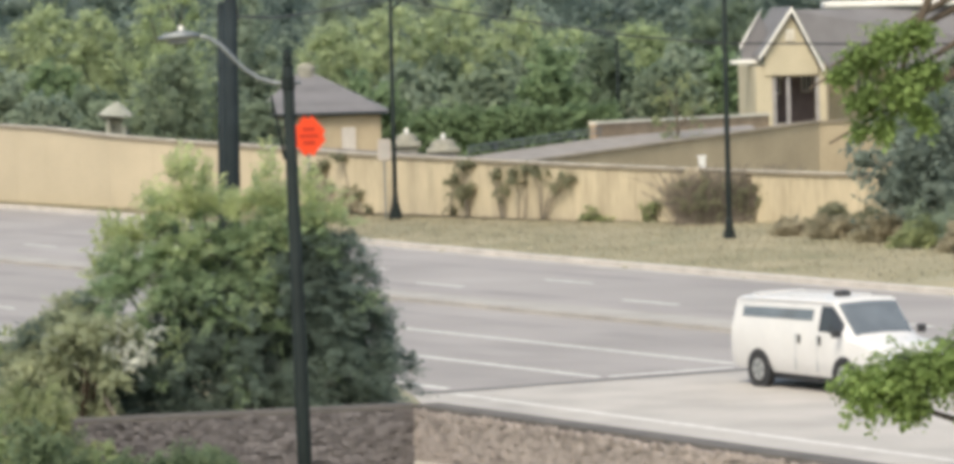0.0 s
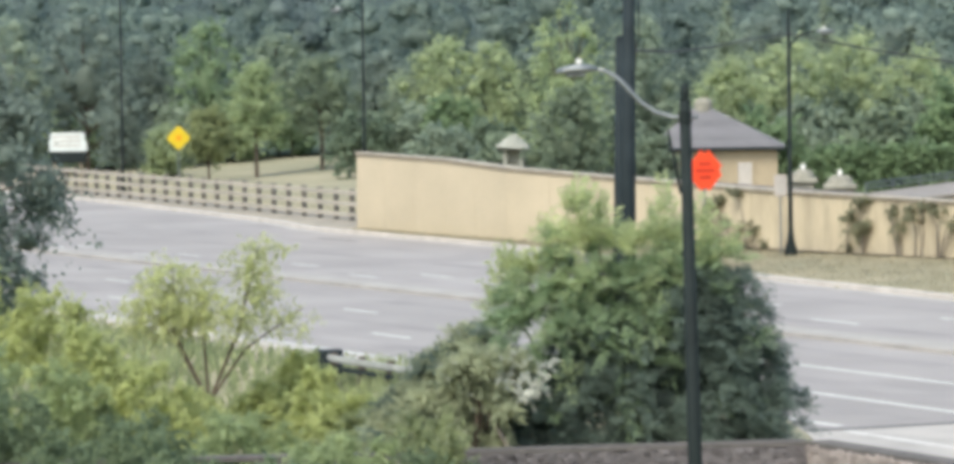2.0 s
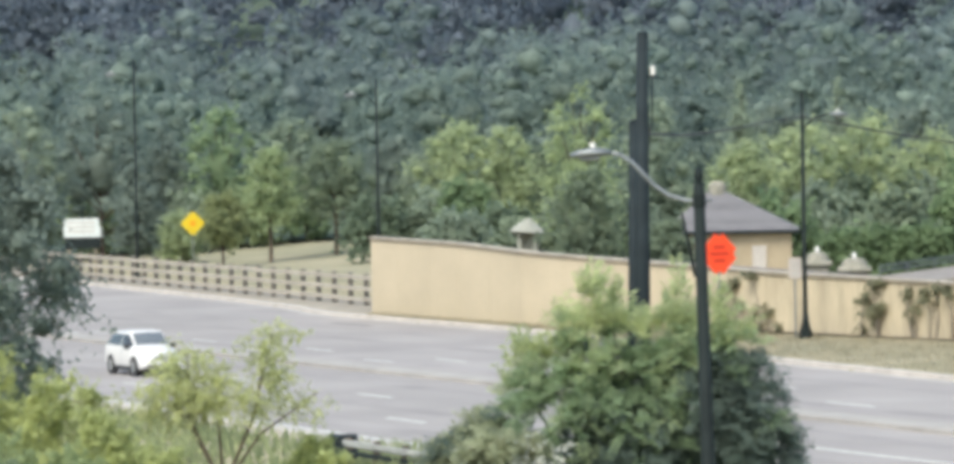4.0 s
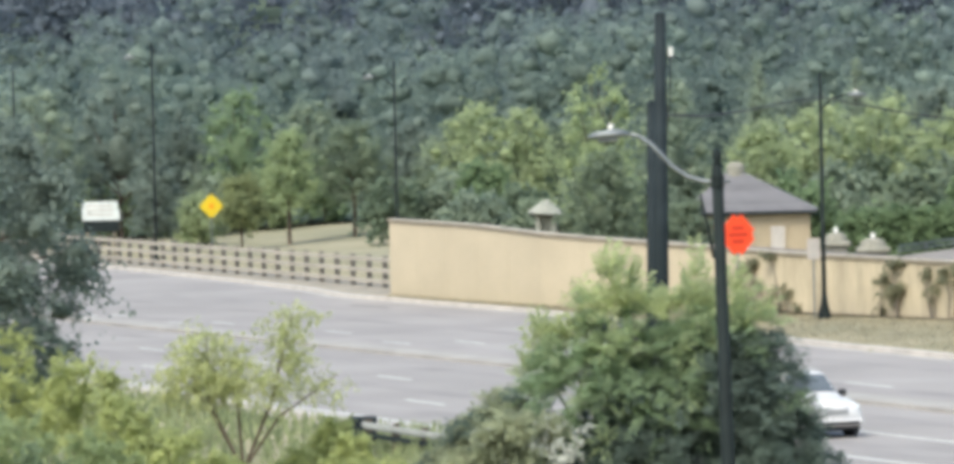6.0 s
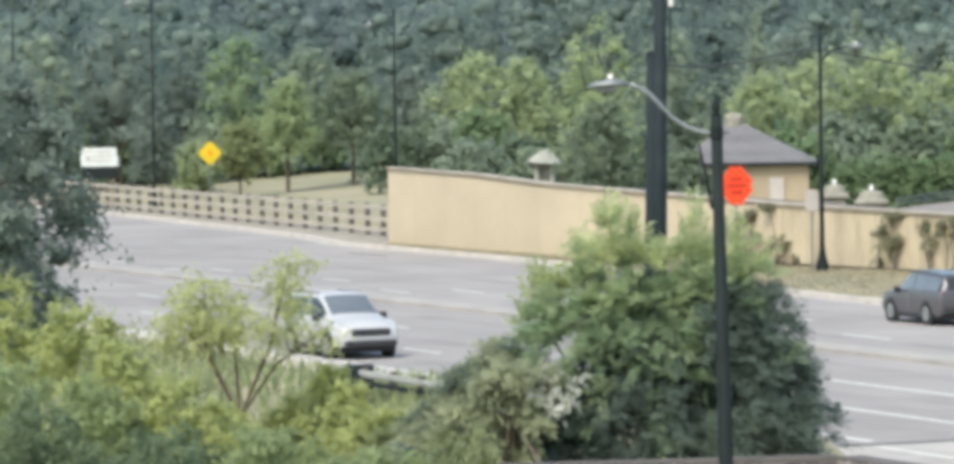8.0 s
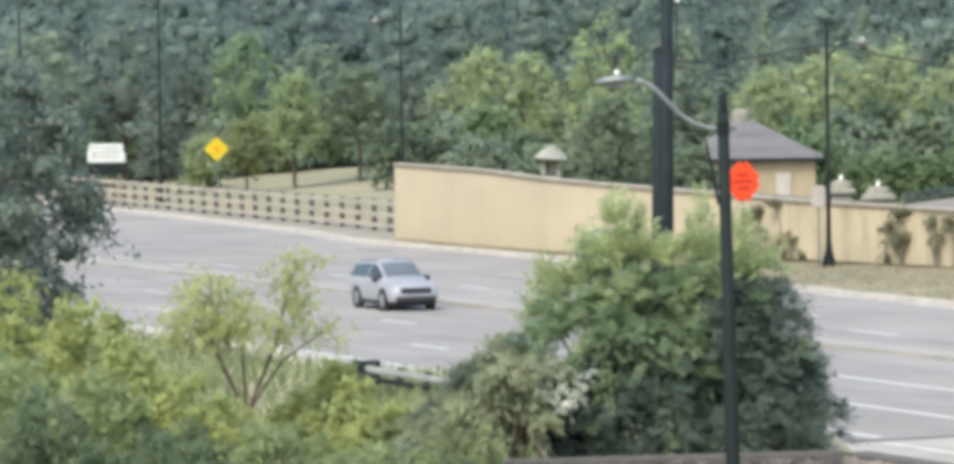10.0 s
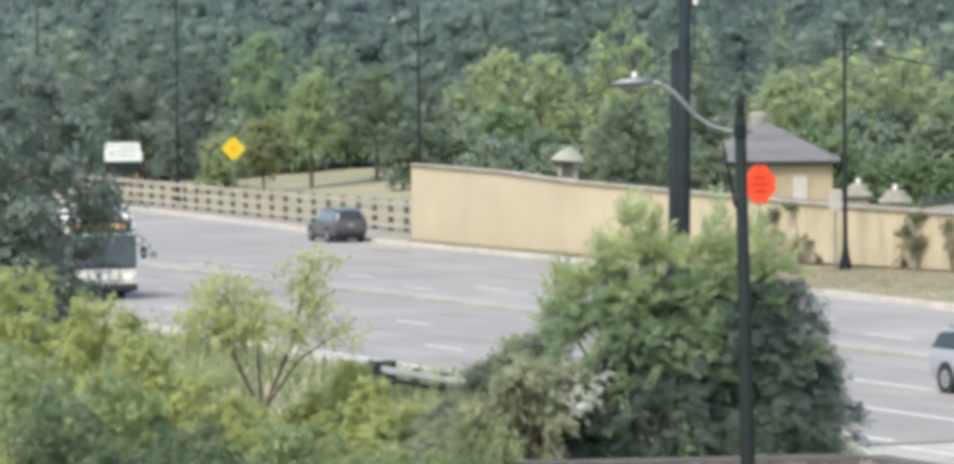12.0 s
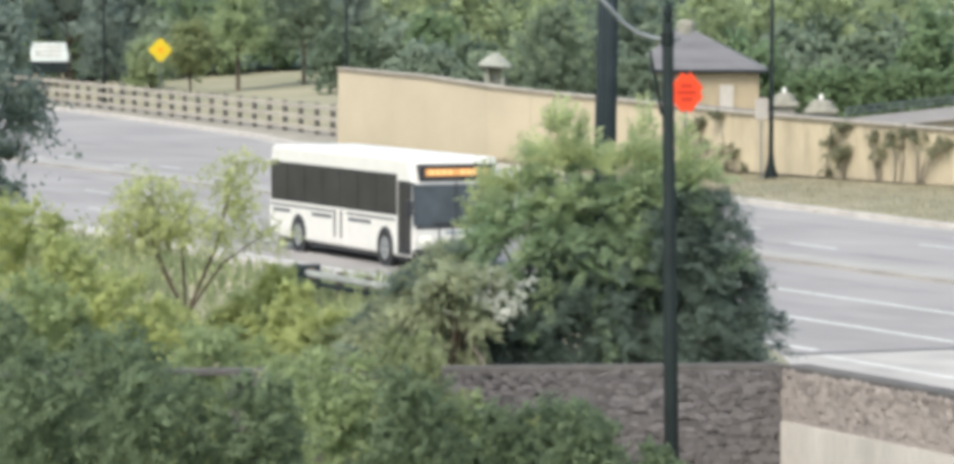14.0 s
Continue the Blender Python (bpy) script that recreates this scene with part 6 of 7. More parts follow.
class Shell:
    """A body lofted through stations (x, z_bottom, z_mid, z_belt, z_top, w_bottom, w_mid, w_belt, w_top)."""

    def __init__(self, stations):
        self.rings = []
        for x, zb, zm, zl, zt, wb, wm, wl, wt in stations:
            self.rings.append([Vector(p) for p in ((x, 0, zb), (x, wb, zb), (x, wm, zm), (x, wl, zl), (x, wt, zt - 0.05), (x, wt * 0.72, zt), (x, 0, zt + 0.015))])

    def at(self, i, j, side):
        """A point of the skin: half straight, half curved through the stations."""
        n = len(self.rings)
        a, b = min(int(i), n - 2), min(int(j), 5)
        u, v = i - a, j - b

        def across_ring(r):
            p0, p1, p2, p3 = r[max(b - 1, 0)], r[b], r[b + 1], r[min(b + 2, 6)]
            return p1.lerp(p2, v) * 0.6 + self._curve(p0, p1, p2, p3, v) * 0.4
        q = [across_ring(self.rings[min(max(k, 0), n - 1)]) for k in (a - 1, a, a + 1, a + 2)]
        p = q[1].lerp(q[2], u) * 0.45 + self._curve(*q, u) * 0.55
        return Vector((p.x, p.y * side, p.z))

    @staticmethod
    def _curve(p0, p1, p2, p3, t):
        return 0.5 * (2 * p1 + (p2 - p0) * t + (2 * p0 - 5 * p1 + 4 * p2 - p3) * t * t + (3 * p1 - p0 - 3 * p2 + p3) * t ** 3)

    def body(self):
        bm = bmesh.new()
        g = []
        js = [k / 2 for k in range(13)]
        for i in [k / 4 for k in range(4 * len(self.rings) - 3)]:
            row = [bm.verts.new(self.at(i, j, 1)) for j in js]
            row += [bm.verts.new(self.at(i, j, -1)) for j in js[-2:0:-1]]
            g.append(row)
        k = len(g[0])
        for a, b in zip(g, g[1:]):
            for j in range(k):
                bm.faces.new((a[j], a[(j + 1) % k], b[(j + 1) % k], b[j]))
        bm.faces.new(g[0])
        bm.faces.new(g[-1])
        bmesh.ops.recalc_face_normals(bm, faces=bm.faces)
        return bm

    def patch(self, i0, i1, j0, j1, side, out=0.012, steps=(4, 3), skew=0.0):
        """A panel that follows the body between two stations and two heights."""
        bm = bmesh.new()
        rows = []
        for a in range(steps[0] + 1):
            rows.append([])
            for b in range(steps[1] + 1):
                j = j0 + (j1 - j0) * b / steps[1]
                i = i0 + (i1 - i0) * a / steps[0] + skew * (b / steps[1]) * (a / steps[0])
                rows[-1].append(bm.verts.new(self.at(i, j, side)))
        for r, q in zip(rows, rows[1:]):
            for b in range(steps[1]):
                bm.faces.new((r[b], r[b + 1], q[b + 1], q[b]))
        bmesh.ops.recalc_face_normals(bm, faces=bm.faces)
        c = sum((v.co for v in bm.verts), Vector()) / len(bm.verts)
        bm.normal_update()
        n = sum((f.normal for f in bm.faces), Vector())
        if n.dot(c - Vector((0, 0, 0.8))) < 0:
            bmesh.ops.reverse_faces(bm, faces=bm.faces)
        return self._lift(bm, out)

    def across(self, i0, i1, j, out=0.012):
        """A panel over the top, from side to side (windscreen or rear glass)."""
        bm = bmesh.new()
        rows = []
        for a in range(5):
            i = i0 + (i1 - i0) * a / 4
            rows.append([bm.verts.new(self.at(i, v, s)) for s, v in ((1, j), (1, (j + 5) / 2), (1, 5), (1, 5.5), (1, 6), (-1, 5.5), (-1, 5), (-1, (j + 5) / 2), (-1, j))])
        for r, q in zip(rows, rows[1:]):
            for b in range(8):
                bm.faces.new((r[b], r[b + 1], q[b + 1], q[b]))
        bmesh.ops.recalc_face_normals(bm, faces=bm.faces)
        bm.normal_update()
        if sum((f.normal for f in bm.faces), Vector()).z < 0:
            bmesh.ops.reverse_faces(bm, faces=bm.faces)
        return self._lift(bm, out)

    @staticmethod
    def _lift(bm, out):
        bm.normal_update()
        for v in list(bm.verts):
            v.co += v.normal * out
        r = bmesh.ops.extrude_face_region(bm, geom=list(bm.faces))
        for v in [g for g in r["geom"] if isinstance(g, bmesh.types.BMVert)]:
            v.co -= v.normal * out * 1.6
        bmesh.ops.recalc_face_normals(bm, faces=bm.faces)
        return bm


def lathe(profile, seg=22):
    """A ring turned about y: profile of (radius, y)."""
    bm = bmesh.new()
    rings = [[bm.verts.new((r * math.cos(a), y, r * math.sin(a))) for a in [2 * math.pi * k / seg for k in range(seg)]] for r, y in profile]
    for a, b in zip(rings, rings[1:]):
        for k in range(seg):
            bm.faces.new((a[k], a[(k + 1) % seg], b[(k + 1) % seg], b[k]))
    bm.faces.new(rings[0])
    bm.faces.new(rings[-1])
    bmesh.ops.recalc_face_normals(bm, faces=bm.faces)
    return bm


def wheels(root, xs, half, r, width, rim=RIM):
    made = []
    for x in xs:
        for s in (-1, 1):
            w = part("wheel", lathe([(r * 0.6, -width / 2), (r * 0.93, -width / 2), (r, -width * 0.36), (r, width * 0.36), (r * 0.93, width / 2), (r * 0.6, width / 2)]), TYRE, root, smooth=False)
            w.matrix_basis = pose(x, s * half, r)
            rm = lathe([(r * 0.2, s * width * 0.52), (r * 0.58, s * width * 0.47), (r * 0.64, s * width * 0.51)])
            part("rim", rm, rim, w)
            for k in range(5):
                part("spoke", boxed(r * 0.12, r * 0.56, s * width * 0.5 - 0.012, s * width * 0.5 + 0.014, -r * 0.07, r * 0.07, 0, Matrix.Rotation(k * 2 * math.pi / 5, 4, "Y")), GALV, w)
            made.append((w, x, s * half, r))
            # A black disc replaces the hollow arch; its shade is in the colour.
            part("wheel_arch", lathe([(r * 1.2, s * (half - 0.05)), (r * 1.2, s * (half + width / 2 - 0.008))], 18), TRIM, root).location = (x, 0, r * 1.03)
    return made


def sharp(ob):
    ob.data.polygons.foreach_set("use_smooth", [True] * len(ob.data.polygons))
    ob.data.set_sharp_from_angle(angle=0.6)
    return ob


def mirrors(root, x, y, z, mat=TRIM):
    for s in (-1, 1):
        part("wing_mirror", boxed(x - 0.07, x + 0.07, s * y - 0.1, s * y + 0.1, z - 0.08, z + 0.1, 0.03), mat, root)


def car(label, mat, kind, side_glass=None):
    L2 = 2.14 if kind == "retro" else 2.27
    if kind == "retro":
        st = [(-2.14, 0.42, 0.7, 0.95, 1.15, 0.62, 0.72, 0.72, 0.5), (-2.02, 0.3, 0.66, 1.0, 1.36, 0.76, 0.82, 0.8, 0.54), (-1.5, 0.24, 0.64, 1.02, 1.56, 0.8, 0.86, 0.83, 0.6), (-0.2, 0.24, 0.64, 1.0, 1.61, 0.8, 0.86, 0.83, 0.62),
              (0.35, 0.24, 0.64, 0.99, 1.57, 0.8, 0.86, 0.83, 0.6), (1.0, 0.24, 0.64, 0.97, 1.08, 0.8, 0.86, 0.8, 0.62), (1.85, 0.27, 0.6, 0.86, 0.95, 0.78, 0.82, 0.7, 0.46), (2.08, 0.3, 0.58, 0.78, 0.86, 0.7, 0.72, 0.55, 0.36), (2.16, 0.4, 0.56, 0.66, 0.72, 0.5, 0.55, 0.4, 0.3)]
        r, wx, half = 0.33, (-1.27, 1.34), 0.77
    else:
        st = [(-2.27, 0.45, 0.72, 0.98, 1.12, 0.75, 0.82, 0.8, 0.62), (-2.2, 0.36, 0.7, 1.02, 1.35, 0.82, 0.88, 0.86, 0.62), (-1.95, 0.3, 0.68, 1.04, 1.6, 0.85, 0.91, 0.88, 0.64), (-0.3, 0.28, 0.66, 1.03, 1.68, 0.85, 0.91, 0.88, 0.66),
              (0.3, 0.28, 0.66, 1.02, 1.64, 0.85, 0.91, 0.88, 0.65), (1.15, 0.28, 0.66, 1.0, 1.12, 0.85, 0.91, 0.86, 0.68), (1.95, 0.32, 0.62, 0.94, 1.01, 0.83, 0.88, 0.8, 0.62), (2.2, 0.36, 0.6, 0.8, 0.88, 0.76, 0.8, 0.72, 0.55), (2.27, 0.45, 0.58, 0.68, 0.74, 0.66, 0.7, 0.62, 0.5)]
        r, wx, half = 0.355, (-1.3, 1.32), 0.822
    TL = 0.6 if kind == "retro" else 0.74
    name = {"retro": "hatchback", "suv": "suv"}[kind]
    root = thing(name, label, "car")
    sh = Shell(st)
    body = sharp(part("body", sh.body(), mat, root))
    for s in (-1, 1):
        part("side_window", sh.patch(1.9, 2.95, 3.12, 3.86, s), side_glass or GLASS, root)
        part("side_window", sh.patch(3.05, 4.75, 3.12, 3.86, s), side_glass or GLASS, root)
        part("rear_quarter_window", sh.patch(1.25, 1.8, 3.15, 3.8, s), GLASS, root)
        part("sill", boxed(-1.0, 1.0, s * (half + 0.03) - 0.05, s * (half + 0.03) + 0.05, 0.22, 0.34, 0.02), TRIM, root)
        part("headlamp", boxed(L2 - 0.24, L2 - 0.06, s * 0.56 - 0.14, s * 0.56 + 0.14, 0.68, 0.84, 0.04), LAMP_CLEAR, root, "clear headlamp")
        part("tail_lamp", boxed(-L2 + 0.0, -L2 + 0.14, s * TL - 0.06, s * TL + 0.06, 0.8, 1.1, 0.03), LAMP_RED, root, "red tail lamp")
        part("door_handle", boxed(-0.25, -0.1, s * (half + 0.09), s * (half + 0.125), 0.93, 0.96, 0.008), mat, root)
        part("door_seam", boxed(0.02, 0.03, s * (half + 0.07), s * (half + 0.095), 0.45, 0.95), DECAL, root)
    part("windscreen", sh.across(4.1, 4.93, 4.25), GLASS_PALE, root)
    part("rear_window", sh.across(0.15, 1.7, 4.3) if kind == "suv" else sh.across(0.2, 1.6, 4.3), GLASS, root)
    part("front_bumper", boxed(L2 - 0.12, L2 + 0.05, -0.74, 0.74, 0.32, 0.5, 0.05), mat if kind == "retro" else TRIM, root)
    part("grille", boxed(L2 - 0.08, L2 + 0.03, -0.34, 0.34, 0.56, 0.76, 0.04) if kind == "retro" else boxed(L2 - 0.1, L2 + 0.03, -0.56, 0.56, 0.6, 0.8, 0.04), GRILLE if kind == "retro" else TRIM, root, "slatted grille")
    part("air_intake", boxed(L2 - 0.05, L2 + 0.06, -0.6, 0.6, 0.34, 0.42, 0.01), TRIM, root)
    part("rear_bumper", boxed(-L2 - 0.05, -L2 + 0.15, -0.78, 0.78, 0.36, 0.6, 0.05), mat if kind == "retro" else TRIM, root)
    part("number_plate", boxed(-L2 - 0.06, -L2 - 0.03, -0.15, 0.15, 0.78, 0.93), PLATE, root)
    part("underbody", boxed(-L2 + 0.3, L2 - 0.3, -half + 0.05, half - 0.05, 0.17, 0.32), TRIM, root)
    mirrors(root, 0.72, half + 0.14, 1.05, TRIM)
    if kind == "suv":
        for s in (-1, 1):
            part("roof_rail", tubed([(-1.7, s * 0.6, 1.62), (-1.6, s * 0.6, 1.65), (0.0, s * 0.6, 1.68), (0.15, s * 0.6, 1.63)], 0.015, 6), TRIM, root)
    return root, wheels(root, wx, half, r, 0.21)


def van():
    st = [(-2.84, 0.5, 0.8, 1.2, 1.86, 0.82, 0.92, 0.93, 0.74), (-2.76, 0.36, 0.76, 1.24, 2.0, 0.9, 0.99, 0.98, 0.79), (0.85, 0.34, 0.76, 1.24, 2.07, 0.9, 1.0, 0.98, 0.8), (1.12, 0.34, 0.76, 1.22, 2.03, 0.9, 1.0, 0.98, 0.79),
          (1.85, 0.34, 0.75, 1.18, 1.3, 0.9, 1.0, 0.96, 0.78), (2.6, 0.36, 0.7, 1.06, 1.14, 0.88, 0.97, 0.92, 0.72), (2.8, 0.38, 0.66, 0.95, 1.02, 0.84, 0.92, 0.88, 0.68), (2.86, 0.46, 0.62, 0.78, 0.84, 0.8, 0.86, 0.8, 0.62)]
    root = thing("cargo_van", "white full-size cargo van with a roof rack", "van")
    sh = Shell(st)
    sharp(part("body", sh.body(), CAR_WHITE, root))
    for s in (-1, 1):
        part("door_window", sh.patch(1.93, 3.55, 3.15, 3.84, s), GLASS, root)
        part("side_window_band", sh.patch(1.08, 1.84, 3.42, 3.72, s, 0.01, (8, 2)), GLASS_PALE, root, "narrow grey window band")
        part("drip_rail", tubed([(-2.7, s * 0.84, 1.95), (0.9, s * 0.85, 2.0)], 0.015, 6), CAR_WHITE, root)
        for x in (-0.25, 0.62):
            part("door_seam", boxed(x, x + 0.018, s * 0.985, s * 1.0, 0.45, 1.28), DECAL, root)
        for x in (-0.1, 0.72):
            part("door_handle", boxed(x, x + 0.05, s * 0.98, s * 1.02, 1.06, 1.24, 0.01), TRIM, root)
        part("headlamp", boxed(2.7, 2.88, s * 0.66 - 0.16, s * 0.66 + 0.16, 0.74, 0.95, 0.03), LAMP_CLEAR, root, "clear headlamp")
        part("tail_lamp", boxed(-2.87, -2.78, s * 0.84 - 0.06, s * 0.84 + 0.06, 0.8, 1.2, 0.02), LAMP_RED, root, "red tail lamp")
        part("rack_rail", tubed([(-2.5, s * 0.62, 2.05), (0.4, s * 0.62, 2.09)], 0.02, 6), CAR_WHITE, root)
        for x in (-2.3, -0.9, 0.45):
            part("rack_foot", boxed(x - 0.04, x + 0.04, s * 0.62 - 0.03, s * 0.62 + 0.03, 1.98, 2.06), CAR_WHITE, root)
    part("rack_bar", boxed(-2.33, -2.27, -0.6, 0.6, 2.05, 2.09, 0.01), CAR_WHITE, root)
    part("roof_vent", boxed(0.1, 0.42, -0.2, 0.12, 2.05, 2.19, 0.05), TRIM, root, "dark roof-mounted box")
    part("windscreen", sh.across(3.08, 3.95, 4.15), GLASS_PALE, root)
    part("front_bumper", boxed(2.75, 2.93, -0.92, 0.92, 0.4, 0.6, 0.05), TRIM, root)
    part("grille", boxed(2.78, 2.9, -0.5, 0.5, 0.64, 0.92, 0.03), TRIM, root, "black slatted grille")
    part("rear_bumper", boxed(-2.95, -2.78, -0.9, 0.9, 0.42, 0.58, 0.03), TRIM, root)
    part("number_plate", boxed(-2.9, -2.86, -0.15, 0.15, 0.75, 0.9), PLATE, root)
    part("underbody", boxed(-2.4, 2.4, -0.85, 0.85, 0.2, 0.4), TRIM, root)
    mirrors(root, 1.6, 1.14, 1.35)
    return root, wheels(root, (-1.75, 1.68), 0.892, 0.385, 0.25)


def bus():
    root = thing("city_bus", "white city bus with dark windows and an orange destination display", "bus")
    W, F, R, H = 1.35, 5.4, -5.85, 3.1
    body = part("body", prism([(R, 0.42), (R - 0.05, 1.2), (R + 0.02, 2.5), (R + 0.2, H), (F - 0.35, H), (F - 0.1, 2.55), (F, 1.3), (F, 0.35), (F - 0.3, 0.3), (R + 0.4, 0.34)], -W, W), BUS_WHITE, root)
    sharp(body)
    b = body.modifiers.new("edge", "BEVEL")
    b.width, b.segments, b.limit_method = 0.1, 3, "ANGLE"
    for s in (-1, 1):
        band = part("window_band", boxed(R + 0.15, F - 1.15, s * (W + 0.004) - 0.008, s * (W + 0.004) + 0.008, 1.46, 2.62, 0.004), TRIM, root)
        for k in range(7):
            x = R + 0.22 + k * 1.405
            part("pane", boxed(x, x + 1.35, s * (W + 0.018) - 0.006, s * (W + 0.018) + 0.006, 1.52, 2.56), GLASS_SIDE, band)
        part("skirt_line", boxed(R + 0.1, F - 1.3, s * (W + 0.003) - 0.006, s * (W + 0.003) + 0.006, 1.3, 1.36), LIVERY, root, "dark livery stripe")
        for k, (x0, x1) in enumerate(((-2.3, -0.75), (0.6, 2.3), (-5.5, -4.1))):
            part("livery_bar", boxed(x0, x1, s * (W + 0.003) - 0.006, s * (W + 0.003) + 0.006, 1.12, 1.22), LIVERY, root, "dark livery bar")
        part("mirror_arm", tubed([(F - 0.25, s * W, 2.35), (F + 0.1, s * (W + 0.16), 2.3), (F + 0.15, s * (W + 0.18), 2.0)], 0.02, 6), TRIM, root)
        part("mirror", boxed(F + 0.08, F + 0.2, s * (W + 0.19) - 0.12, s * (W + 0.19) + 0.12, 1.5, 1.95, 0.04), TRIM, root, "black side mirror")
        # Headlamps are off; their material has a weak added glow.
        part("headlamp", boxed(F - 0.06, F + 0.03, s * 0.95 - 0.17, s * 0.95 + 0.17, 0.72, 0.92, 0.03), LAMP_PALE, root, "unlit headlamp with a faint added glow")
    # doors on the kerb side
    door = part("door", boxed(F - 1.05, F - 0.1, -W - 0.022, -W + 0.01, 0.4, 2.45, 0.01), TRIM, root, "black framed glazed door")
    for k in range(2):
        part("pane", boxed(F - 1.0 + k * 0.45, F - 0.61 + k * 0.45, -W - 0.032, -W - 0.02, 0.55, 2.38), GLASS_SIDE, door)
    door = part("door", boxed(-0.6, 0.45, -W - 0.02, -W + 0.01, 0.4, 1.46, 0.01), BUS_WHITE, root, "white lower rear door")
    for k in range(2):
        part("pane", boxed(-0.5 + k * 0.5, -0.38 + k * 0.5, -W - 0.028, -W - 0.018, 0.6, 1.4), GLASS_SIDE, door)
    # front
    part("windscreen", prism([(F - 0.09, 2.42), (F + 0.015, 1.22), (F - 0.03, 1.2), (F - 0.14, 2.42)], -W + 0.03, W - 0.03), GLASS_BUS, root, "wide grey windscreen")
    part("screen_pillar", prism([(F - 0.07, 2.42), (F + 0.035, 1.22), (F - 0.01, 1.2), (F - 0.12, 2.42)], -0.03, 0.03), TRIM, root)
    part("wiper", boxed(F + 0.0, F + 0.05, -0.7, 0.6, 1.27, 1.31), TRIM, root)
    part("dashboard_edge", boxed(F - 0.01, F + 0.03, -W + 0.1, W - 0.1, 1.14, 1.22, 0.01), TRIM, root)
    box_ = part("display_box", boxed(F - 0.32, F - 0.03, -1.14, 1.14, 2.46, 2.92, 0.03), TRIM, root, "black destination display box")
    part("display", boxed(F - 0.1, F - 0.022, -0.95, 0.95, 2.6, 2.8), DEST_DIM, box_, "orange lit display")
    for k in range(9):
        if k != 4:
            part("display_bar", boxed(F - 0.05, F - 0.012, -0.84 + k * 0.187, -0.7 + k * 0.187, 2.64, 2.76), DEST, box_)
    part("front_bumper", boxed(F - 0.15, F + 0.12, -W + 0.02, W - 0.02, 0.3, 0.58, 0.06), TRIM, root, "black front bumper")
    rack = part("bike_rack", boxed(F + 0.1, F + 0.2, -0.7, 0.7, 0.66, 0.72, 0.01), GALV, root, "folded metal bike rack")
    for y in (-0.6, -0.2, 0.2, 0.6):
        part("rack_bar", boxed(F + 0.12, F + 0.17, y - 0.02, y + 0.02, 0.66, 1.15), GALV, rack)
    part("front_badge", boxed(F + 0.0, F + 0.012, -0.35, 0.35, 0.98, 1.06), DECAL, root)
    part("underbody", boxed(R + 0.5, F - 0.5, -W + 0.1, W - 0.1, 0.2, 0.4), TRIM, root)
    return root, wheels(root, (-3.4, 3.4), W - 0.13, 0.5, 0.3)


LIVERY = material("dark_livery", (0.1, 0.1, 0.115), 0.5, vary=0.2, bump=0)
# A weak glow is added only to make the unlit bus headlamps paler.
LAMP_PALE = glow("pale_headlamp", (0.8, 0.76, 0.66), 0.08)
GLASS_SIDE = material("bus_side_glass", (0.03, 0.029, 0.03), 0.3, vary=0.5, scale=0.9, fine=3, bump=0, spec=0.2)
GLASS_BUS = material("bus_screen_glass", (0.06, 0.07, 0.08), 0.1, vary=0.35, scale=1.2, bump=0, spec=0.4)

VAN, VAN_W = van()
VAN.scale = (0.95, 0.95, 0.95)
RETRO, RETRO_W = car("white retro-styled hatchback with a tall rounded cabin", CAR_WHITE, "retro")
SUV_A, SUV_A_W = car("silver compact SUV with black lower trim", CAR_SILVER, "suv")
SUV_B, SUV_B_W = car("silver-blue compact SUV with black lower trim", CAR_BLUE, "suv")
# The paler side glass carries reflected sky and wall in its base colour.
SUV_C, SUV_C_W = car("dark grey metallic SUV driving away along the wall", CAR_DARK, "suv", GLASS_PALE)
SUV_A.scale = (1.1, 1.1, 1.1)
BUS, BUS_W = bus()
for pane_ob in [o for o in scene.objects if o.name.startswith("pane")]:
    pane_ob.visible_shadow = False


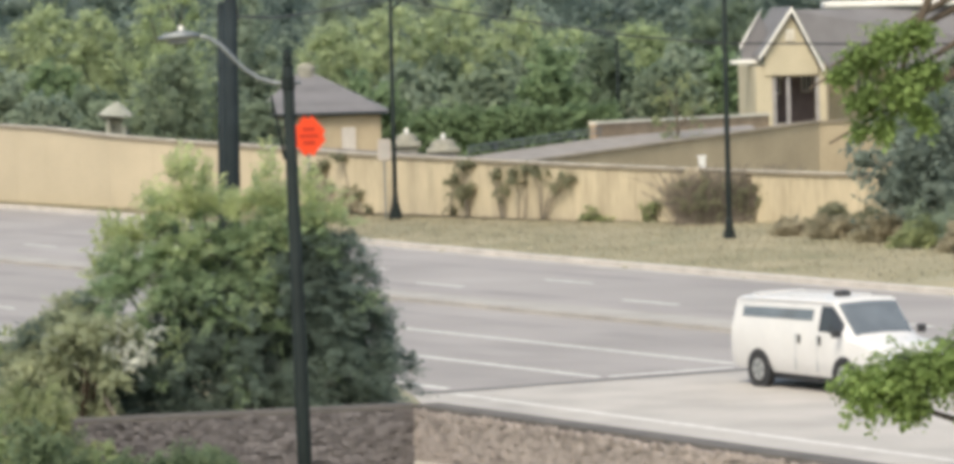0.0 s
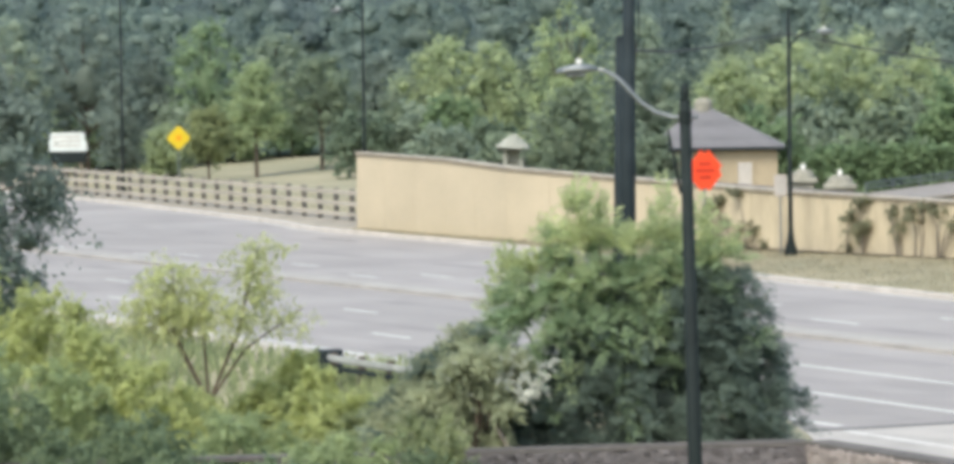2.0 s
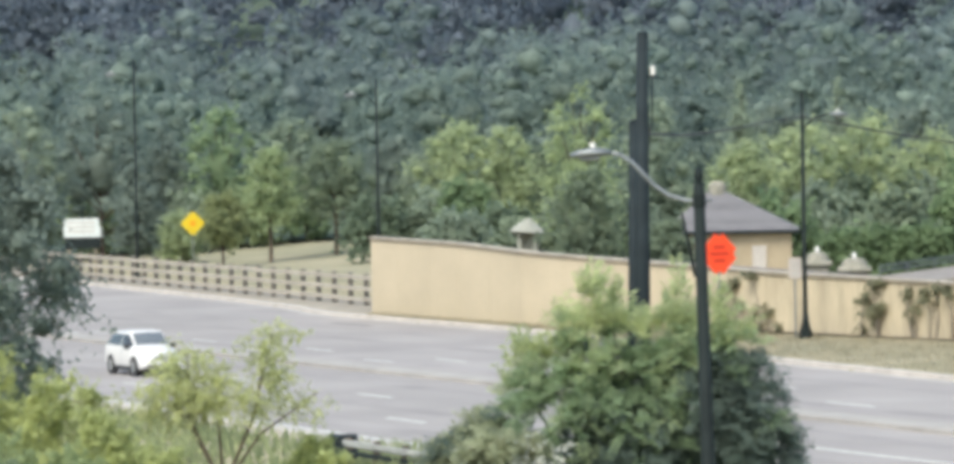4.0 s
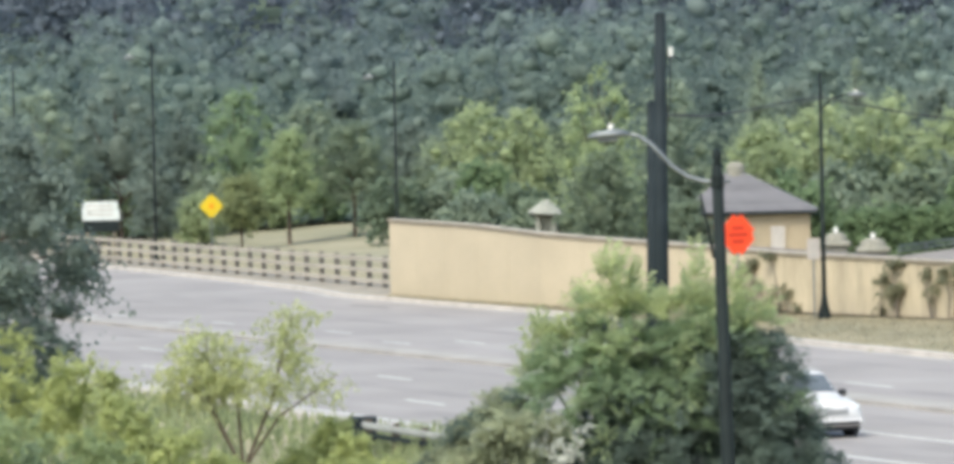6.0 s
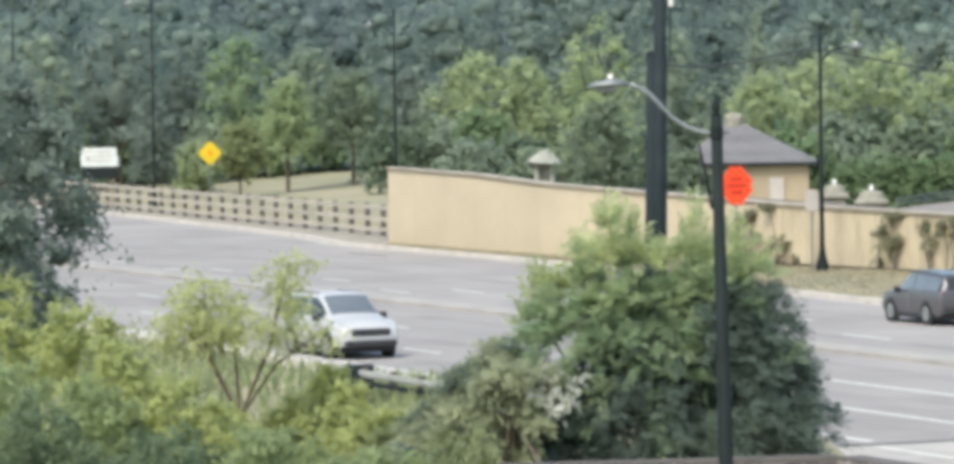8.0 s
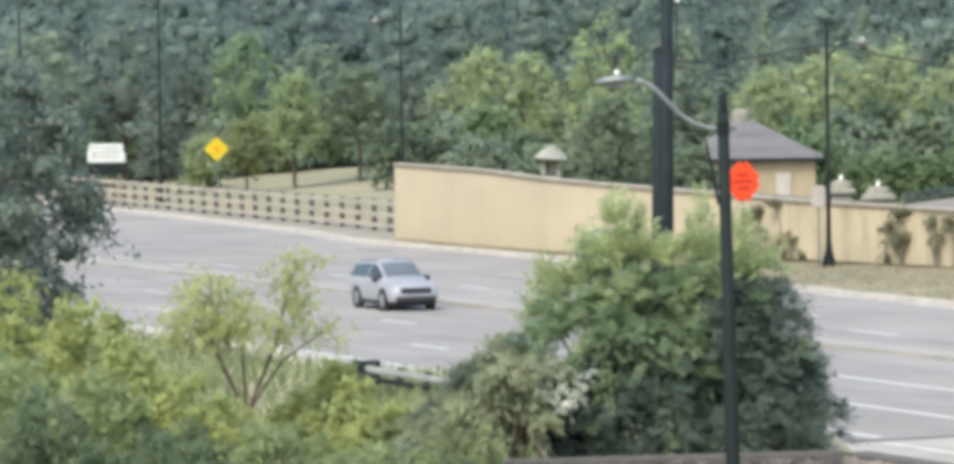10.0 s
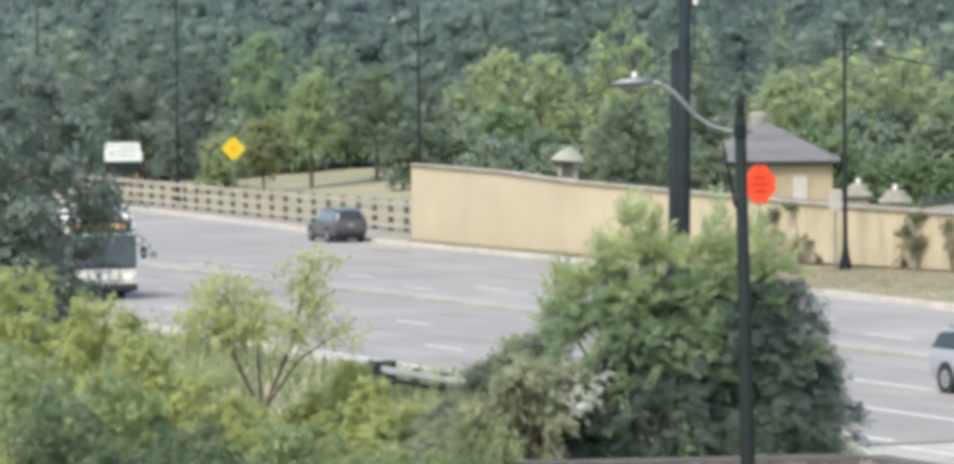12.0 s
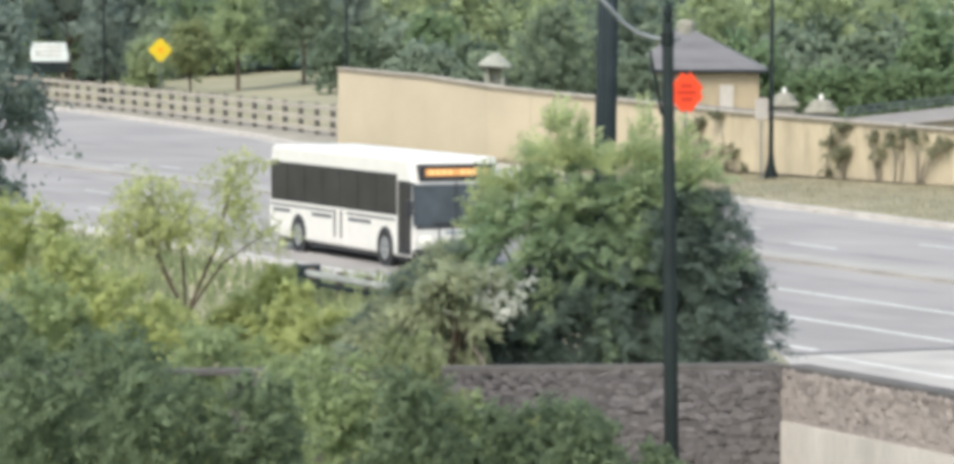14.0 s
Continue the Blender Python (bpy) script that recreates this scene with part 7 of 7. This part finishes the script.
# ---- what moves ----
def drive(ob, its_wheels, keys, way):
    """Key a vehicle along the road: keys of (t, d, n); way -1 towards the viewpoint, +1 away. Its wheels roll."""
    ts, ds, ns = (np.array(c, float) for c in zip(*keys))
    v0, v1 = (ds[1] - ds[0]) / (ts[1] - ts[0]), (ds[-1] - ds[-2]) / (ts[-1] - ts[-2])

    def along(t):
        if t < ts[0]:
            return ds[0] + v0 * (t - ts[0])
        if t > ts[-1]:
            return ds[-1] + v1 * (t - ts[-1])
        return float(np.interp(t, ts, ds))

    rows = []
    for t in sorted({0.0, 14.0, *[float(x) for x in ts]}):
        n = float(np.interp(t, ts, ns))
        n2 = float(np.interp(t + 0.2, ts, ns)) - float(np.interp(t - 0.2, ts, ns))
        dd = along(t + 0.2) - along(t - 0.2)
        p = rd(n, along(t), 0.012)
        turn = math.degrees(math.atan2(ALONG.y * dd + ACROSS.y * n2, ALONG.x * dd + ACROSS.x * n2))
        rows.append((t, pose(p.x, p.y, p.z, 0, 0, turn)))
    walk(ob, rows)
    t0, t1 = max(0.0, ts[0] - 0.6), min(14.0, ts[-1] + 0.6)
    spin = [0.0] + [k / FPS for k in range(int(t0 * FPS) + 1, int(t1 * FPS))] + [14.0]
    for w, x, y, r in its_wheels:
        d0 = along(t0)
        rolls = [(t, pose(x, y, r, 0, math.degrees(abs(along(min(max(t, t0), t1)) - d0) / r), 0)) for t in spin]
        walk(w, rolls)


def motions():
    drive(VAN, VAN_W, [(0, 74.0, 49.35), (0.3, 69.0, 49.35), (1.0, 57.3, 49.35)], -1)
    drive(RETRO, RETRO_W, [(4.8, 126.4, 49.5), (5.0, 121.3, 49.5), (6.1, 93.5, 49.55), (6.6, 81, 49.6)], -1)
    drive(SUV_A, SUV_A_W, [(7.2, 136.6, 44.4), (7.7, 122.6, 44.3), (9.8, 77.4, 44.7)], -1)
    drive(SUV_B, SUV_B_W, [(9.3, 152.0, 54.2), (9.8, 140.0, 54.1), (10.4, 126.4, 53.6), (11.4, 103.0, 52.4), (11.8, 94.6, 51.9), (12.0, 90.4, 51.8)], -1)
    drive(SUV_C, SUV_C_W, [(8.5, 128.0, 67.0), (9.2, 142.0, 69.0), (9.8, 154.0, 71.6), (10.4, 164.8, 73.5), (11.0, 177.0, 73.7), (11.4, 184.9, 73.9), (11.8, 191.2, 74.0), (12.0, 195.8, 74.1), (12.6, 210.0, 74.9), (13.5, 231.2, 76.0)], 1)
    drive(BUS, BUS_W, [(12.0, 152.8, 46.6), (12.6, 141.0, 46.5), (13.0, 132.9, 46.5), (14.0, 112.6, 46.4)], -1)


motions()
